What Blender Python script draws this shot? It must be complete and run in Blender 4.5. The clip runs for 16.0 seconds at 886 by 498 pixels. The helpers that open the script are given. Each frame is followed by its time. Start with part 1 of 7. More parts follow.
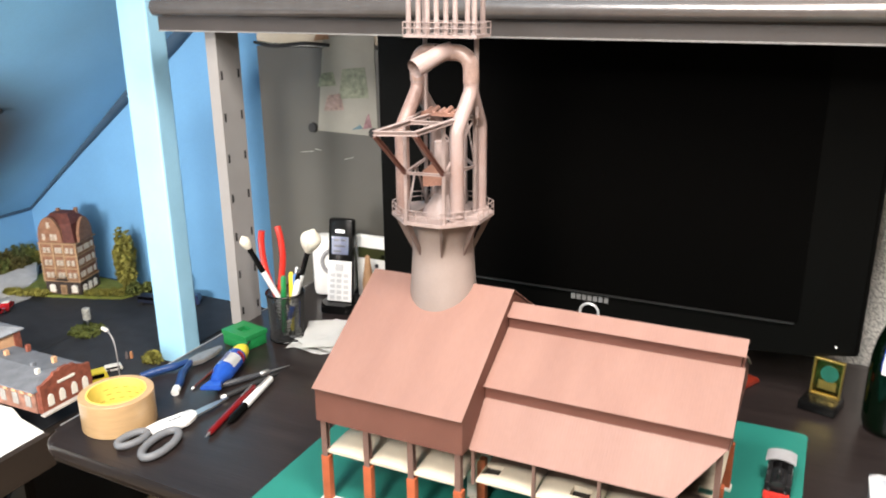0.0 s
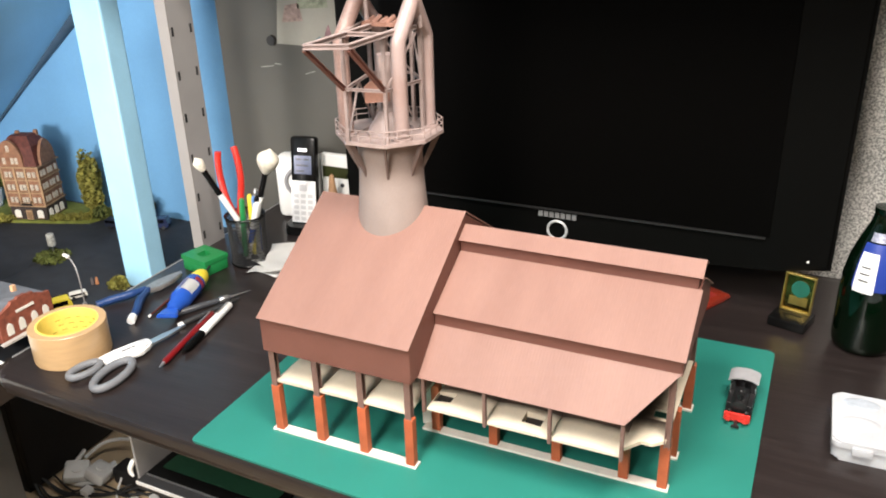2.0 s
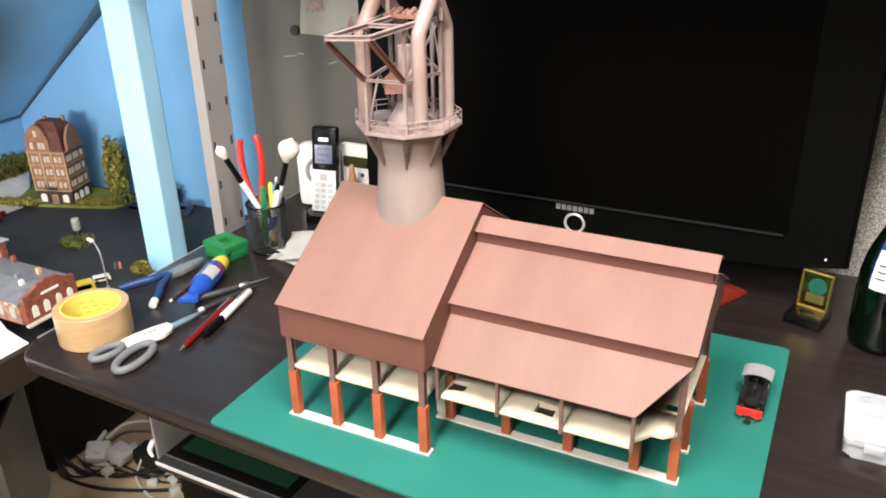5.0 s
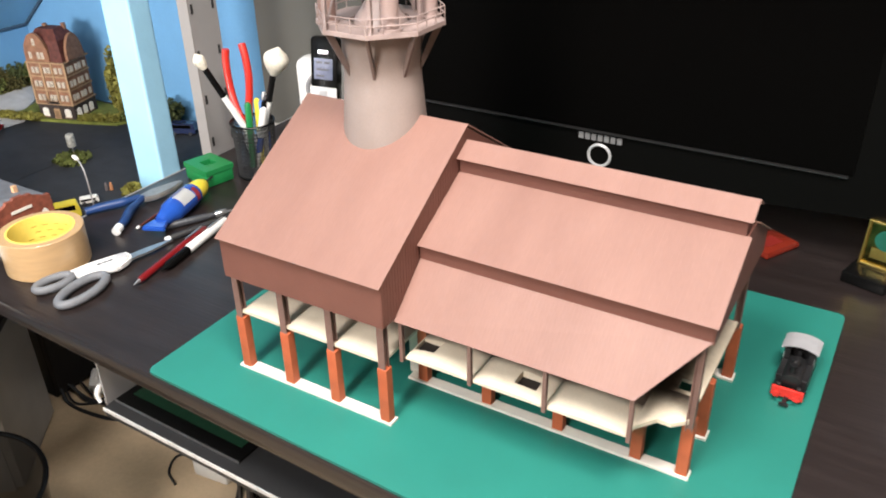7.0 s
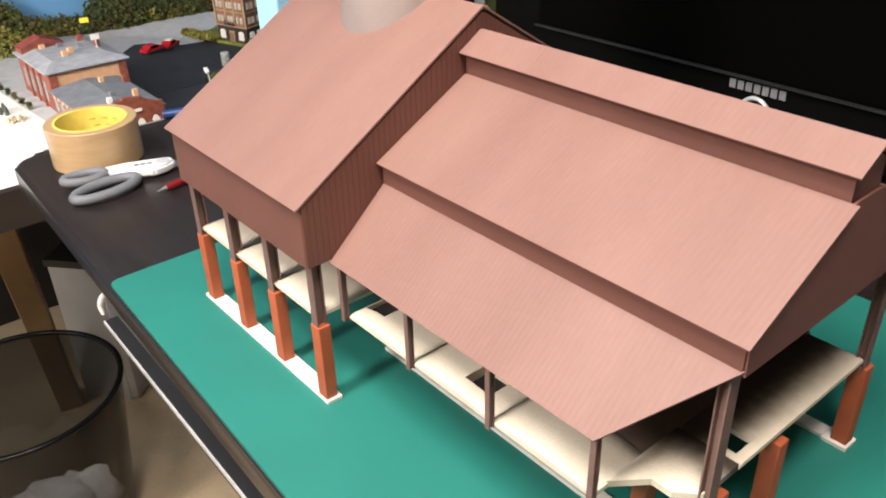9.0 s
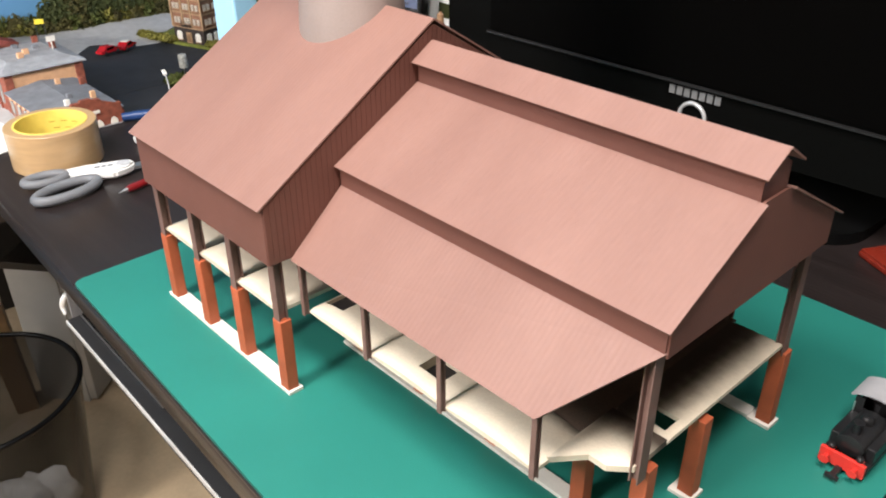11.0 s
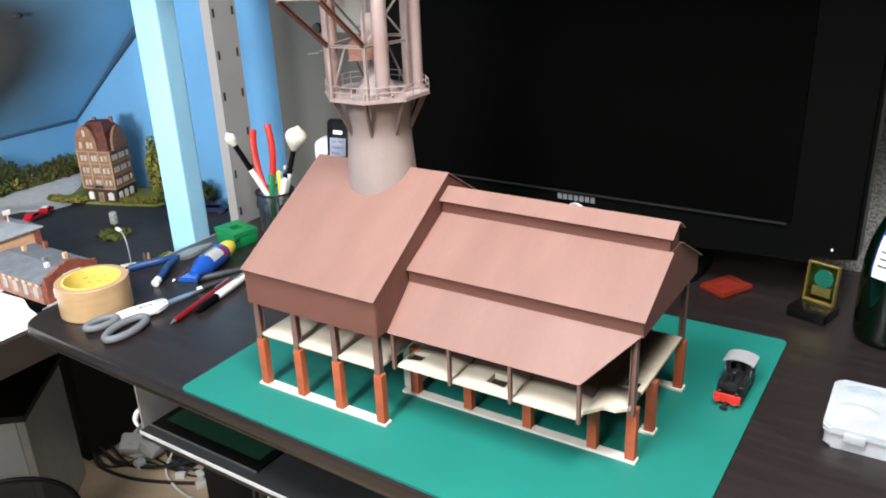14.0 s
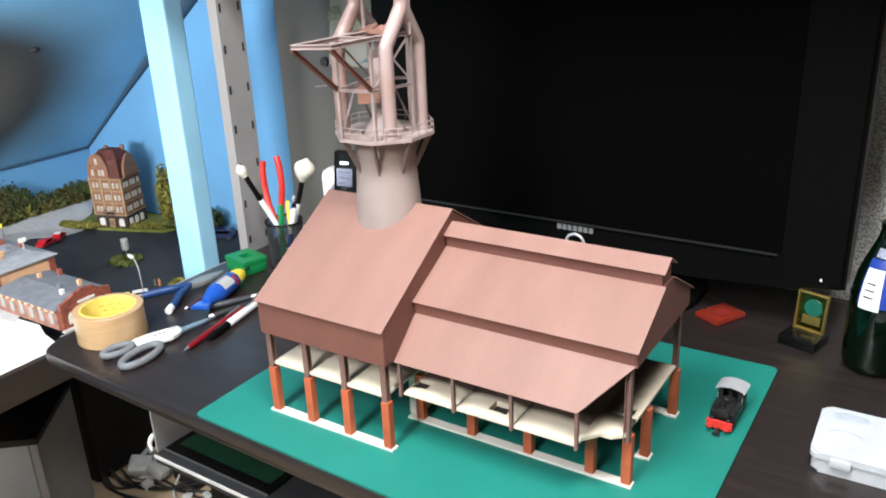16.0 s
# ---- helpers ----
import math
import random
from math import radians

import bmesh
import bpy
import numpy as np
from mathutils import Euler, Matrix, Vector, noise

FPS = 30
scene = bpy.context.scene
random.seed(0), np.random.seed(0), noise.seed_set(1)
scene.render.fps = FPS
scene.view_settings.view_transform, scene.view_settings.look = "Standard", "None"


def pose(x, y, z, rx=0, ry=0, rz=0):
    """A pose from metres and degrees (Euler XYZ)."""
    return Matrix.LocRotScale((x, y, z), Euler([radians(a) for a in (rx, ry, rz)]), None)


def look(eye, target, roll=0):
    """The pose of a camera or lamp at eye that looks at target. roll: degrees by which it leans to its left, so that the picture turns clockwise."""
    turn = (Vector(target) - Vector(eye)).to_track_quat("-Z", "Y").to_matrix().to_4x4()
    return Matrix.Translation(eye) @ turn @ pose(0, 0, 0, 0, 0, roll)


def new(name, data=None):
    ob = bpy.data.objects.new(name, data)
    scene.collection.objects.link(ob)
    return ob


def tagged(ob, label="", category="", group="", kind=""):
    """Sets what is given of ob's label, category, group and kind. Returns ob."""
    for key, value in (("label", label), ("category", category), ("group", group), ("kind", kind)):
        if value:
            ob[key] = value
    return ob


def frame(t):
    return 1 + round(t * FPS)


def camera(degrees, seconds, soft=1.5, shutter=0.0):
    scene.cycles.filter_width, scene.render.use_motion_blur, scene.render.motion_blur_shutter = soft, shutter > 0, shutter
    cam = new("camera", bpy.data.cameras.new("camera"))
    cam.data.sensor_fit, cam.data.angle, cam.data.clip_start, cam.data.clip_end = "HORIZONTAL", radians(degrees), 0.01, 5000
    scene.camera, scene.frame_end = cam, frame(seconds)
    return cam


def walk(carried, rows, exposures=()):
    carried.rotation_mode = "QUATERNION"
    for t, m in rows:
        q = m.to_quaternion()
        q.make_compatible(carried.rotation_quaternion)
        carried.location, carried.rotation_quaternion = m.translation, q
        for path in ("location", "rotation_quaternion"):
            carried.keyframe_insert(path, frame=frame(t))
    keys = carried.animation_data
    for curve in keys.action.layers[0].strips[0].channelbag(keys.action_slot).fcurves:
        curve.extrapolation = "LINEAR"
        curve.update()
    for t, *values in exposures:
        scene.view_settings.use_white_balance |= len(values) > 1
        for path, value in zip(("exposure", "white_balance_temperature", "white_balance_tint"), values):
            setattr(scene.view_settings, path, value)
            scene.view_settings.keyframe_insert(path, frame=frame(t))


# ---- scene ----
cam = camera(56.86, 16.0, soft=1.9, shutter=0.5)
PATH = [
    (0, (0.4805, -0.6769, 0.5781), (-0.3357, 1.0403, -0.0424), -0.55),
    (0.5, (0.5231, -0.6171, 0.5773), (-0.4021, 1.0432, -0.0453), 0.82),
    (1, (0.5147, -0.6194, 0.5785), (-0.3368, 1.0561, -0.1055), -0.95),
    (1.5, (0.5188, -0.6263, 0.5751), (-0.2683, 1.0272, -0.2289), -2.13),
    (2, (0.5095, -0.6128, 0.5712), (-0.2724, 1.0355, -0.2486), -1.68),
    (2.5, (0.5089, -0.6168, 0.5796), (-0.2788, 1.0395, -0.218), -2.13),
    (3, (0.5113, -0.6284, 0.5802), (-0.3055, 1.0021, -0.2411), -1.64),
    (3.5, (0.513, -0.6322, 0.5794), (-0.3094, 0.9935, -0.2456), -1.53),
    (6, (0.5301, -0.5752, 0.5584), (-0.3078, 1.016, -0.3169), -0.73),
    (6.5, (0.5477, -0.5201, 0.5275), (-0.3552, 0.999, -0.4089), -0.59),
    (7, (0.5177, -0.4561, 0.5051), (-0.3926, 1.0298, -0.4765), -1.18),
    (7.5, (0.4867, -0.4001, 0.4904), (-0.4353, 1.0556, -0.5248), -1.5),
    (8, (0.5149, -0.3213, 0.4577), (-0.6374, 0.931, -0.5929), -1.94),
    (8.5, (0.5616, -0.2241, 0.3925), (-0.7675, 0.8949, -0.5982), 0.3),
    (9, (0.5607, -0.2097, 0.3683), (-0.7788, 0.892, -0.6277), -1.52),
    (9.5, (0.5637, -0.209, 0.3661), (-0.7583, 0.907, -0.6373), -0.94),
    (12, (0.5952, -0.2904, 0.422), (-0.5742, 1.0307, -0.5199), -1.49),
    (12.5, (0.5957, -0.4739, 0.4453), (-0.4439, 0.9969, -0.4241), -3.21),
    (13, (0.6079, -0.555, 0.4634), (-0.3792, 0.9591, -0.3927), -2.52),
    (13.5, (0.6317, -0.574, 0.5045), (-0.3782, 0.9695, -0.2687), -2.39),
    (14, (0.636, -0.5751, 0.5059), (-0.3741, 0.9743, -0.255), -2.39),
    (14.5, (0.6404, -0.5893, 0.5122), (-0.3864, 0.9511, -0.2445), -2.07),
    (15, (0.6427, -0.5908, 0.519), (-0.3886, 0.9563, -0.2177), -2.28),
    (15.5, (0.6496, -0.6033, 0.5352), (-0.3695, 0.9498, -0.2058), -2.01),
    (16, (0.6535, -0.6049, 0.5371), (-0.3686, 0.9569, -0.1814), -2.45),
]
walk(cam, [(t, look(eye, target, roll)) for t, eye, target, roll in PATH],
     [(0, 0.06, 6550, 12), (0.5, -0.09, 6600, 12), (1.0, -0.02, 6550, 12), (1.5, 0.03, 6550, 12), (2.0, -0.03, 6600, 12), (2.5, -0.03, 6600, 12), (3.6, -0.02, 6600, 12), (6.0, -0.01, 6500, 13), (7.0, -0.03, 6450, 13),
      (7.6, -0.04, 6400, 13), (8.5, -0.08, 6450, 14), (9.0, -0.20, 6500, 14), (9.6, -0.20, 6500, 14), (12.0, -0.15, 6050, 11), (12.6, -0.13, 5900, 9), (14.5, -0.09, 5900, 9), (15.5, 0.0, 5900, 9), (16.0, -0.05, 5900, 9)])


# ---- light ----
world = bpy.data.worlds.new("world")
scene.world = world
world.use_nodes = True
world.node_tree.nodes["Background"].inputs[0].default_value = (0.75, 0.8, 0.9, 1)
world.node_tree.nodes["Background"].inputs[1].default_value = 0.006


def area_lamp(name, eye, target, w, h, power, colour, spread=180):
    d = bpy.data.lights.new(name, "AREA")
    d.shape, d.size, d.size_y, d.energy, d.color = "RECTANGLE", w, h, power, colour
    d.spread = radians(spread)
    ob = new(name, d)
    ob.matrix_world = look(eye, target)
    return ob


area_lamp("ceiling_lamp_light", (0.175, -0.68, 1.40), (0.10, 0.05, 0.0), 0.32, 0.3, 22.5, (1.0, 0.94, 0.87))
# the next three are unseen fills, added to brighten floor, right end and layout
area_lamp("room_fill_light", (0.24, -1.70, 1.44), (-0.5, 0.1, -0.6), 0.36, 0.6, 60, (1.0, 0.93, 0.85))
area_lamp("overhead_fill_light", (0.72, -0.36, 1.56), (0.52, 0.15, 0), 0.4, 0.4, 37, (1.0, 0.94, 0.87))
area_lamp("layout_fill_light", (-0.70, -0.92, 0.26), (-1.05, 0.50, 0.22), 0.35, 0.2, 6.4, (1.0, 0.96, 0.92), 80)

# ---- materials ----
MATS = {}


def mat(name, colour, rough=0.6, metal=0.0, vary=0.12, scale=40.0, bump=0.05, fine=400.0, stretch=(1, 1, 1), second=None,
        spread=0.5, coat=0.0, alpha=1.0, transmission=0.0, ior=1.45, objvary=0.0, spec=0.5):
    """Principled material with colour variation at two scales and fine relief."""
    if name in MATS:
        return MATS[name]
    m = bpy.data.materials.new(name)
    m.use_nodes = True
    nt = m.node_tree
    b = nt.nodes["Principled BSDF"]
    b.inputs["Roughness"].default_value = rough
    b.inputs["Metallic"].default_value = metal
    b.inputs["Coat Weight"].default_value = coat
    b.inputs["Transmission Weight"].default_value = transmission
    b.inputs["IOR"].default_value = ior
    b.inputs["Alpha"].default_value = alpha
    b.inputs["Specular IOR Level"].default_value = spec
    tc = nt.nodes.new("ShaderNodeTexCoord")
    mp = nt.nodes.new("ShaderNodeMapping")
    mp.inputs["Scale"].default_value = stretch
    nt.links.new(tc.outputs["Object"], mp.inputs["Vector"])
    n1 = nt.nodes.new("ShaderNodeTexNoise")
    n1.inputs["Scale"].default_value, n1.inputs["Detail"].default_value = scale, 4
    n2 = nt.nodes.new("ShaderNodeTexNoise")
    n2.inputs["Scale"].default_value, n2.inputs["Detail"].default_value = fine, 3
    nt.links.new(mp.outputs[0], n1.inputs["Vector"])
    nt.links.new(mp.outputs[0], n2.inputs["Vector"])
    mix = nt.nodes.new("ShaderNodeMix")
    mix.data_type = "RGBA"
    dark = second or tuple(c * (1 - 2 * vary) for c in colour)
    mix.inputs["A"].default_value = (*dark, 1)
    mix.inputs["B"].default_value = (*(colour if second else tuple(min(1, c * (1 + vary)) for c in colour)), 1)
    ramp = nt.nodes.new("ShaderNodeMapRange")
    ramp.inputs["From Min"].default_value, ramp.inputs["From Max"].default_value = 0.5 - spread * 0.5, 0.5 + spread * 0.5
    nt.links.new(n1.outputs["Fac"], ramp.inputs["Value"])
    nt.links.new(ramp.outputs[0], mix.inputs["Factor"])
    col = mix.outputs["Result"]
    if vary > 0:
        m2 = nt.nodes.new("ShaderNodeMix")
        m2.data_type, m2.blend_type = "RGBA", "MULTIPLY"
        m2.inputs["Factor"].default_value = min(1, vary * 2)
        nt.links.new(col, m2.inputs["A"])
        nt.links.new(n2.outputs["Fac"], m2.inputs["B"])
        g = nt.nodes.new("ShaderNodeBrightContrast")
        g.inputs["Bright"].default_value = 0.0
        nt.links.new(m2.outputs["Result"], g.inputs["Color"])
        col = g.outputs[0]
    if objvary > 0:
        oi = nt.nodes.new("ShaderNodeObjectInfo")
        hv = nt.nodes.new("ShaderNodeHueSaturation")
        mr = nt.nodes.new("ShaderNodeMapRange")
        mr.inputs["To Min"].default_value, mr.inputs["To Max"].default_value = 1 - objvary, 1 + objvary
        nt.links.new(oi.outputs["Random"], mr.inputs["Value"])
        nt.links.new(mr.outputs[0], hv.inputs["Value"])
        nt.links.new(col, hv.inputs["Color"])
        col = hv.outputs[0]
    nt.links.new(col, b.inputs["Base Color"])
    if bump > 0:
        bp = nt.nodes.new("ShaderNodeBump")
        bp.inputs["Strength"].default_value, bp.inputs["Distance"].default_value = min(1, bump * 6), 0.0006
        nt.links.new(n2.outputs["Fac"], bp.inputs["Height"])
        nt.links.new(bp.outputs[0], b.inputs["Normal"])
    MATS[name] = m
    return m


ROOF = mat("brown_card", (0.258, 0.140, 0.111), 0.6, vary=0.06, scale=24, fine=420, bump=0.03, stretch=(1, 0.28, 0.28), second=(0.200, 0.102, 0.080), spread=0.7)
def ribbed(m, period, height):
    """Shallow upright corrugation across the x axis, pressed into a card surface."""
    nt = m.node_tree
    b = nt.nodes["Principled BSDF"]
    tc, wv, bp = nt.nodes.new("ShaderNodeTexCoord"), nt.nodes.new("ShaderNodeTexWave"), nt.nodes.new("ShaderNodeBump")
    wv.bands_direction = "X"
    wv.inputs["Scale"].default_value, wv.inputs["Distortion"].default_value = math.pi / 10 / period, 0.0
    bp.inputs["Strength"].default_value, bp.inputs["Distance"].default_value = 0.6, height
    nt.links.new(tc.outputs["Object"], wv.inputs["Vector"])
    nt.links.new(wv.outputs["Fac"], bp.inputs["Height"])
    nt.links.new(b.inputs["Normal"].links[0].from_socket, bp.inputs["Normal"])
    nt.links.new(bp.outputs[0], b.inputs["Normal"])


ribbed(ROOF, 0.0033, 0.00009)
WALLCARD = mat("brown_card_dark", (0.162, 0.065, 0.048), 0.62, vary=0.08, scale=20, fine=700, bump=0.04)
STEEL = mat("brown_steel", (0.20, 0.115, 0.095), 0.6, vary=0.1, scale=80, fine=900)
PED = mat("terracotta_ped", (0.50, 0.115, 0.045), 0.6, vary=0.1, scale=60, fine=900, objvary=0.08)
PLINTH = mat("white_card", (0.74, 0.69, 0.62), 0.7, vary=0.05, scale=60, fine=800)
SLAB = mat("cream_slab", (0.74, 0.645, 0.50), 0.7, vary=0.09, scale=25, fine=600)
VOID = mat("hole_shade", (0.02, 0.016, 0.014), 0.8, vary=0.02)
CHIM = mat("chimney_grey", (0.31, 0.25, 0.225), 0.6, vary=0.08, scale=18, fine=600)
TOWER = mat("tower_pink_grey", (0.37, 0.285, 0.265), 0.45, vary=0.12, scale=60, fine=700)
BRKT = mat("bracket_brown", (0.16, 0.115, 0.10), 0.6, vary=0.1, scale=60)
PIPE = mat("pipe_pink_grey", (0.375, 0.300, 0.285), 0.32, vary=0.08, scale=22, fine=600, coat=0.35, second=(0.285, 0.185, 0.16), spread=0.55)
RUST = mat("rust_copper", (0.33, 0.17, 0.125), 0.5, vary=0.2, scale=60, fine=600)
MATGREEN = mat("cutting_mat", (0.016, 0.172, 0.136), 0.5, vary=0.05, scale=9, fine=900, bump=0.05)
DESKW = mat("wenge", (0.033, 0.0245, 0.0235), 0.31, vary=0.25, scale=30, fine=160, stretch=(0.12, 2.2, 2.2), second=(0.0165, 0.0122, 0.0116), spread=0.6, bump=0.05)
BLUEW = mat("blue_paint", (0.138, 0.335, 0.565), 0.6, vary=0.06, scale=5, fine=300)
LBLUE = mat("light_blue_paint", (0.31, 0.58, 0.77), 0.55, vary=0.05, scale=12, fine=300)
GREYMETAL = mat("grey_metal", (0.33, 0.32, 0.315), 0.45, 0.2, vary=0.03, scale=20)
GREYBOARD = mat("grey_board", (0.096, 0.092, 0.081), 0.35, vary=0.06, scale=6, fine=300)
BEIGE = mat("beige_wall", (0.62, 0.54, 0.42), 0.8, vary=0.06, scale=8, fine=200)
BLACKP = mat("black_plastic", (0.004, 0.004, 0.004), 0.25, vary=0.05, scale=30, spec=0.2)
BEZEL = mat("bezel_black", (0.0028, 0.0028, 0.0026), 0.35, vary=0.0, scale=30, bump=0, spec=0.04)
BLACKM = mat("black_matt", (0.02, 0.02, 0.021), 0.6, vary=0.1, scale=30)
SCREEN = mat("screen_black", (0.0017, 0.0016, 0.0015), 0.3, vary=0.0, bump=0, spec=0.018)
SILVER = mat("silver", (0.6, 0.6, 0.6), 0.3, 0.9, vary=0.05, scale=30)
WHITEP = mat("white_plastic", (0.78, 0.78, 0.76), 0.4, vary=0.03, scale=30)
LINO = mat("beige_floor", (0.64, 0.49, 0.32), 0.5, vary=0.1, scale=9, fine=120)
TAPE = mat("brown_tape", (0.50, 0.325, 0.165), 0.3, vary=0.06, scale=30, fine=500, stretch=(1, 1, 6), coat=0.4)
YELLOW = mat("yellow_core", (0.82, 0.64, 0.13), 0.5, vary=0.05, scale=60)
ASPHALT = mat("layout_asphalt", (0.030, 0.032, 0.037), 0.75, vary=0.15, scale=30, fine=600)
BRICKD = mat("house_brick", (0.28, 0.135, 0.075), 0.7, vary=0.2, scale=90, fine=900)
SANDY = mat("layout_white", (0.78, 0.77, 0.72), 0.8, vary=0.06, scale=40)

# ---- mesh helpers ----


def box(bm, x0, x1, y0, y1, z0, z1, bevel=0.0, m=None):
    r = bmesh.ops.create_cube(bm, size=1.0, matrix=Matrix.Translation(((x0 + x1) / 2, (y0 + y1) / 2, (z0 + z1) / 2)) @ Matrix.Diagonal((abs(x1 - x0), abs(y1 - y0), abs(z1 - z0), 1)))
    vs = r["verts"]
    if bevel > 0:
        es = list({e for v in vs for e in v.link_edges})
        o = bmesh.ops.bevel(bm, geom=es, offset=bevel, segments=2, affect="EDGES", profile=0.5)
        vs = o["verts"] if not vs[0].is_valid else [v for v in vs if v.is_valid] + [v for v in o["verts"]]
        vs = list({v for v in vs})
    if m is not None:
        bmesh.ops.transform(bm, matrix=m, verts=vs)
    return vs


def cyl(bm, a, b, r0, r1=None, n=16, caps=True):
    a, b = Vector(a), Vector(b)
    d = b - a
    q = d.to_track_quat("Z", "Y").to_matrix().to_4x4()
    return bmesh.ops.create_cone(bm, cap_ends=caps, segments=n, radius1=r0, radius2=r0 if r1 is None else r1, depth=d.length,
                                 matrix=Matrix.Translation((a + b) / 2) @ q)["verts"]


def lathe(bm, profile, n=32, m=Matrix()):
    rings = []
    for r, z in profile:
        rings.append([bm.verts.new(m @ Vector((r * math.cos(2 * math.pi * k / n), r * math.sin(2 * math.pi * k / n), z))) for k in range(n)])
    for a, b in zip(rings, rings[1:]):
        for k in range(n):
            bm.faces.new((a[k], a[(k + 1) % n], b[(k + 1) % n], b[k]))
    return rings


def tube(bm, pts, r, n=10, closed=False, caps=True):
    """A swept tube along smooth points; r a number or one radius a point."""
    pts = [Vector(p) for p in pts]
    rings, s = [], None
    for i, p in enumerate(pts):
        a = pts[i - 1] if (i or closed) else p
        c = pts[(i + 1) % len(pts)] if (i + 1 < len(pts) or closed) else p
        d = (c - a).normalized()
        if s is None:
            s = d.orthogonal()
        s = (s - d * s.dot(d)).normalized()
        t = s.cross(d)
        rr = r[i] if isinstance(r, (list, tuple)) else r
        rings.append([bm.verts.new(p + rr * (math.cos(2 * math.pi * k / n) * s + math.sin(2 * math.pi * k / n) * t)) for k in range(n)])
    m = len(rings)
    for i in range(m if closed else m - 1):
        a, b = rings[i], rings[(i + 1) % m]
        for k in range(n):
            bm.faces.new((a[k], a[(k + 1) % n], b[(k + 1) % n], b[k]))
    if caps and not closed:
        bm.faces.new(rings[0][::-1]), bm.faces.new(rings[-1])


def curve_pts(pts, steps=8):
    """Catmull-Rom through points."""
    P = [Vector(p) for p in pts]
    P = [2 * P[0] - P[1]] + P + [2 * P[-1] - P[-2]]
    out = []
    for i in range(1, len(P) - 2):
        for s in range(steps):
            t = s / steps
            a, b, c, d = P[i - 1], P[i], P[i + 1], P[i + 2]
            out.append(0.5 * (2 * b + (c - a) * t + (2 * a - 5 * b + 4 * c - d) * t * t + (3 * b - a - 3 * c + d) * t ** 3))
    return out + [P[-2]]


def prism(bm, pts, h, m=Matrix()):
    """A flat outline (x, y) drawn up by h from z = 0."""
    lo = [bm.verts.new(m @ Vector((x, y, 0))) for x, y in pts]
    hi = [bm.verts.new(m @ Vector((x, y, h))) for x, y in pts]
    n = len(pts)
    bm.faces.new(lo[::-1]), bm.faces.new(hi)
    for k in range(n):
        bm.faces.new((lo[k], lo[(k + 1) % n], hi[(k + 1) % n], hi[k]))
    return lo + hi


def lattice(bm, xs, zs, holes, t0, t1, m=Matrix()):
    """A flat grid of cells in the x-z plane between y = t0 and t1, with the cells in holes left open; one connected piece."""
    v = {(s, i, j): bm.verts.new(m @ Vector((x, (t0, t1)[s], z))) for s in (0, 1) for i, x in enumerate(xs) for j, z in enumerate(zs)}
    solid = {(i, j) for i in range(len(xs) - 1) for j in range(len(zs) - 1)} - set(holes)
    for i, j in sorted(solid):
        for s in (0, 1):
            bm.faces.new([v[s, a, b] for a, b in ((i, j), (i + 1, j), (i + 1, j + 1), (i, j + 1))])
        for di, dj, a, b in ((-1, 0, (i, j), (i, j + 1)), (1, 0, (i + 1, j), (i + 1, j + 1)), (0, -1, (i, j), (i + 1, j)), (0, 1, (i, j + 1), (i + 1, j + 1))):
            if (i + di, j + dj) not in solid:
                bm.faces.new((v[0, a[0], a[1]], v[0, b[0], b[1]], v[1, b[0], b[1]], v[1, a[0], a[1]]))


def rounded(x0, x1, y0, y1, r, n=6):
    out = []
    for cx, cy, a in ((x1 - r, y1 - r, 0), (x0 + r, y1 - r, 90), (x0 + r, y0 + r, 180), (x1 - r, y0 + r, 270)):
        for k in range(n + 1):
            t = radians(a + 90 * k / n)
            out.append((cx + r * math.cos(t), cy + r * math.sin(t)))
    return out


def link(name, bm, material, smooth=False):
    bmesh.ops.recalc_face_normals(bm, faces=bm.faces)
    me = bpy.data.meshes.new(name)
    if smooth:
        for f in bm.faces:
            f.smooth = True
        for e in bm.edges:
            if len(e.link_faces) == 2 and e.calc_face_angle(0) > radians(38):
                e.smooth = False
    bm.to_mesh(me)
    bm.free()
    me.materials.append(material)
    return new(name, me)


def part(name, bm, material, parent=None, label="", smooth=False):
    ob = link(name, bm, material, smooth)
    if parent is not None:
        ob.parent = parent
    if label:
        ob["label"] = label
    return ob


def share(name, ob, parent, loc=(0, 0, 0), rot=0.0):
    """Another object on the mesh of ob."""
    o = new(name, ob.data)
    o.parent = parent
    o.location, o.rotation_euler = loc, (0, 0, rot)
    return o


def thing(name, label, category, m=Matrix(), group="", kind=""):
    ob = new(name)
    ob.matrix_world = m
    ob.empty_display_size = 0.02
    return tagged(ob, label, category, group, kind)


def B():
    return bmesh.new()


# ---- the room ----
DIMWALL = mat("plain_wall", (0.27, 0.245, 0.21), 0.8, vary=0.06, scale=8, fine=200)
bm = B(); box(bm, -1.6, 2.2, -2.4, 0.82, -0.80, -0.73)
tagged(part("floor", bm, LINO), "beige linoleum floor with faint stains", "floor", kind="structure")
bm = B(); box(bm, -1.50, -0.548, 0.735, 0.82, -0.73, 1.8)
tagged(part("wall_north", bm, BLUEW), "sky-blue painted gable wall behind the model layout", "wall", kind="structure")
WALLPAPER = mat("silver_wallpaper", (0.90, 0.88, 0.83), 0.32, 0.12, vary=0.2, scale=330, fine=700, bump=0.35, second=(0.34, 0.34, 0.32), spread=0.17)
bm = B(); box(bm, -0.548, 2.2, 0.66, 0.82, -0.73, 1.8)
tagged(part("wall_north_papered", bm, WALLPAPER), "wall with silvery crinkled wallpaper behind the desk", "wall", kind="structure")
bm = B(); box(bm, -1.50, -1.383, -2.4, 0.735, -0.73, 0.0255)
tagged(part("wall_west", bm, BLUEW), "low sky-blue painted knee wall behind the layout", "wall", kind="structure")
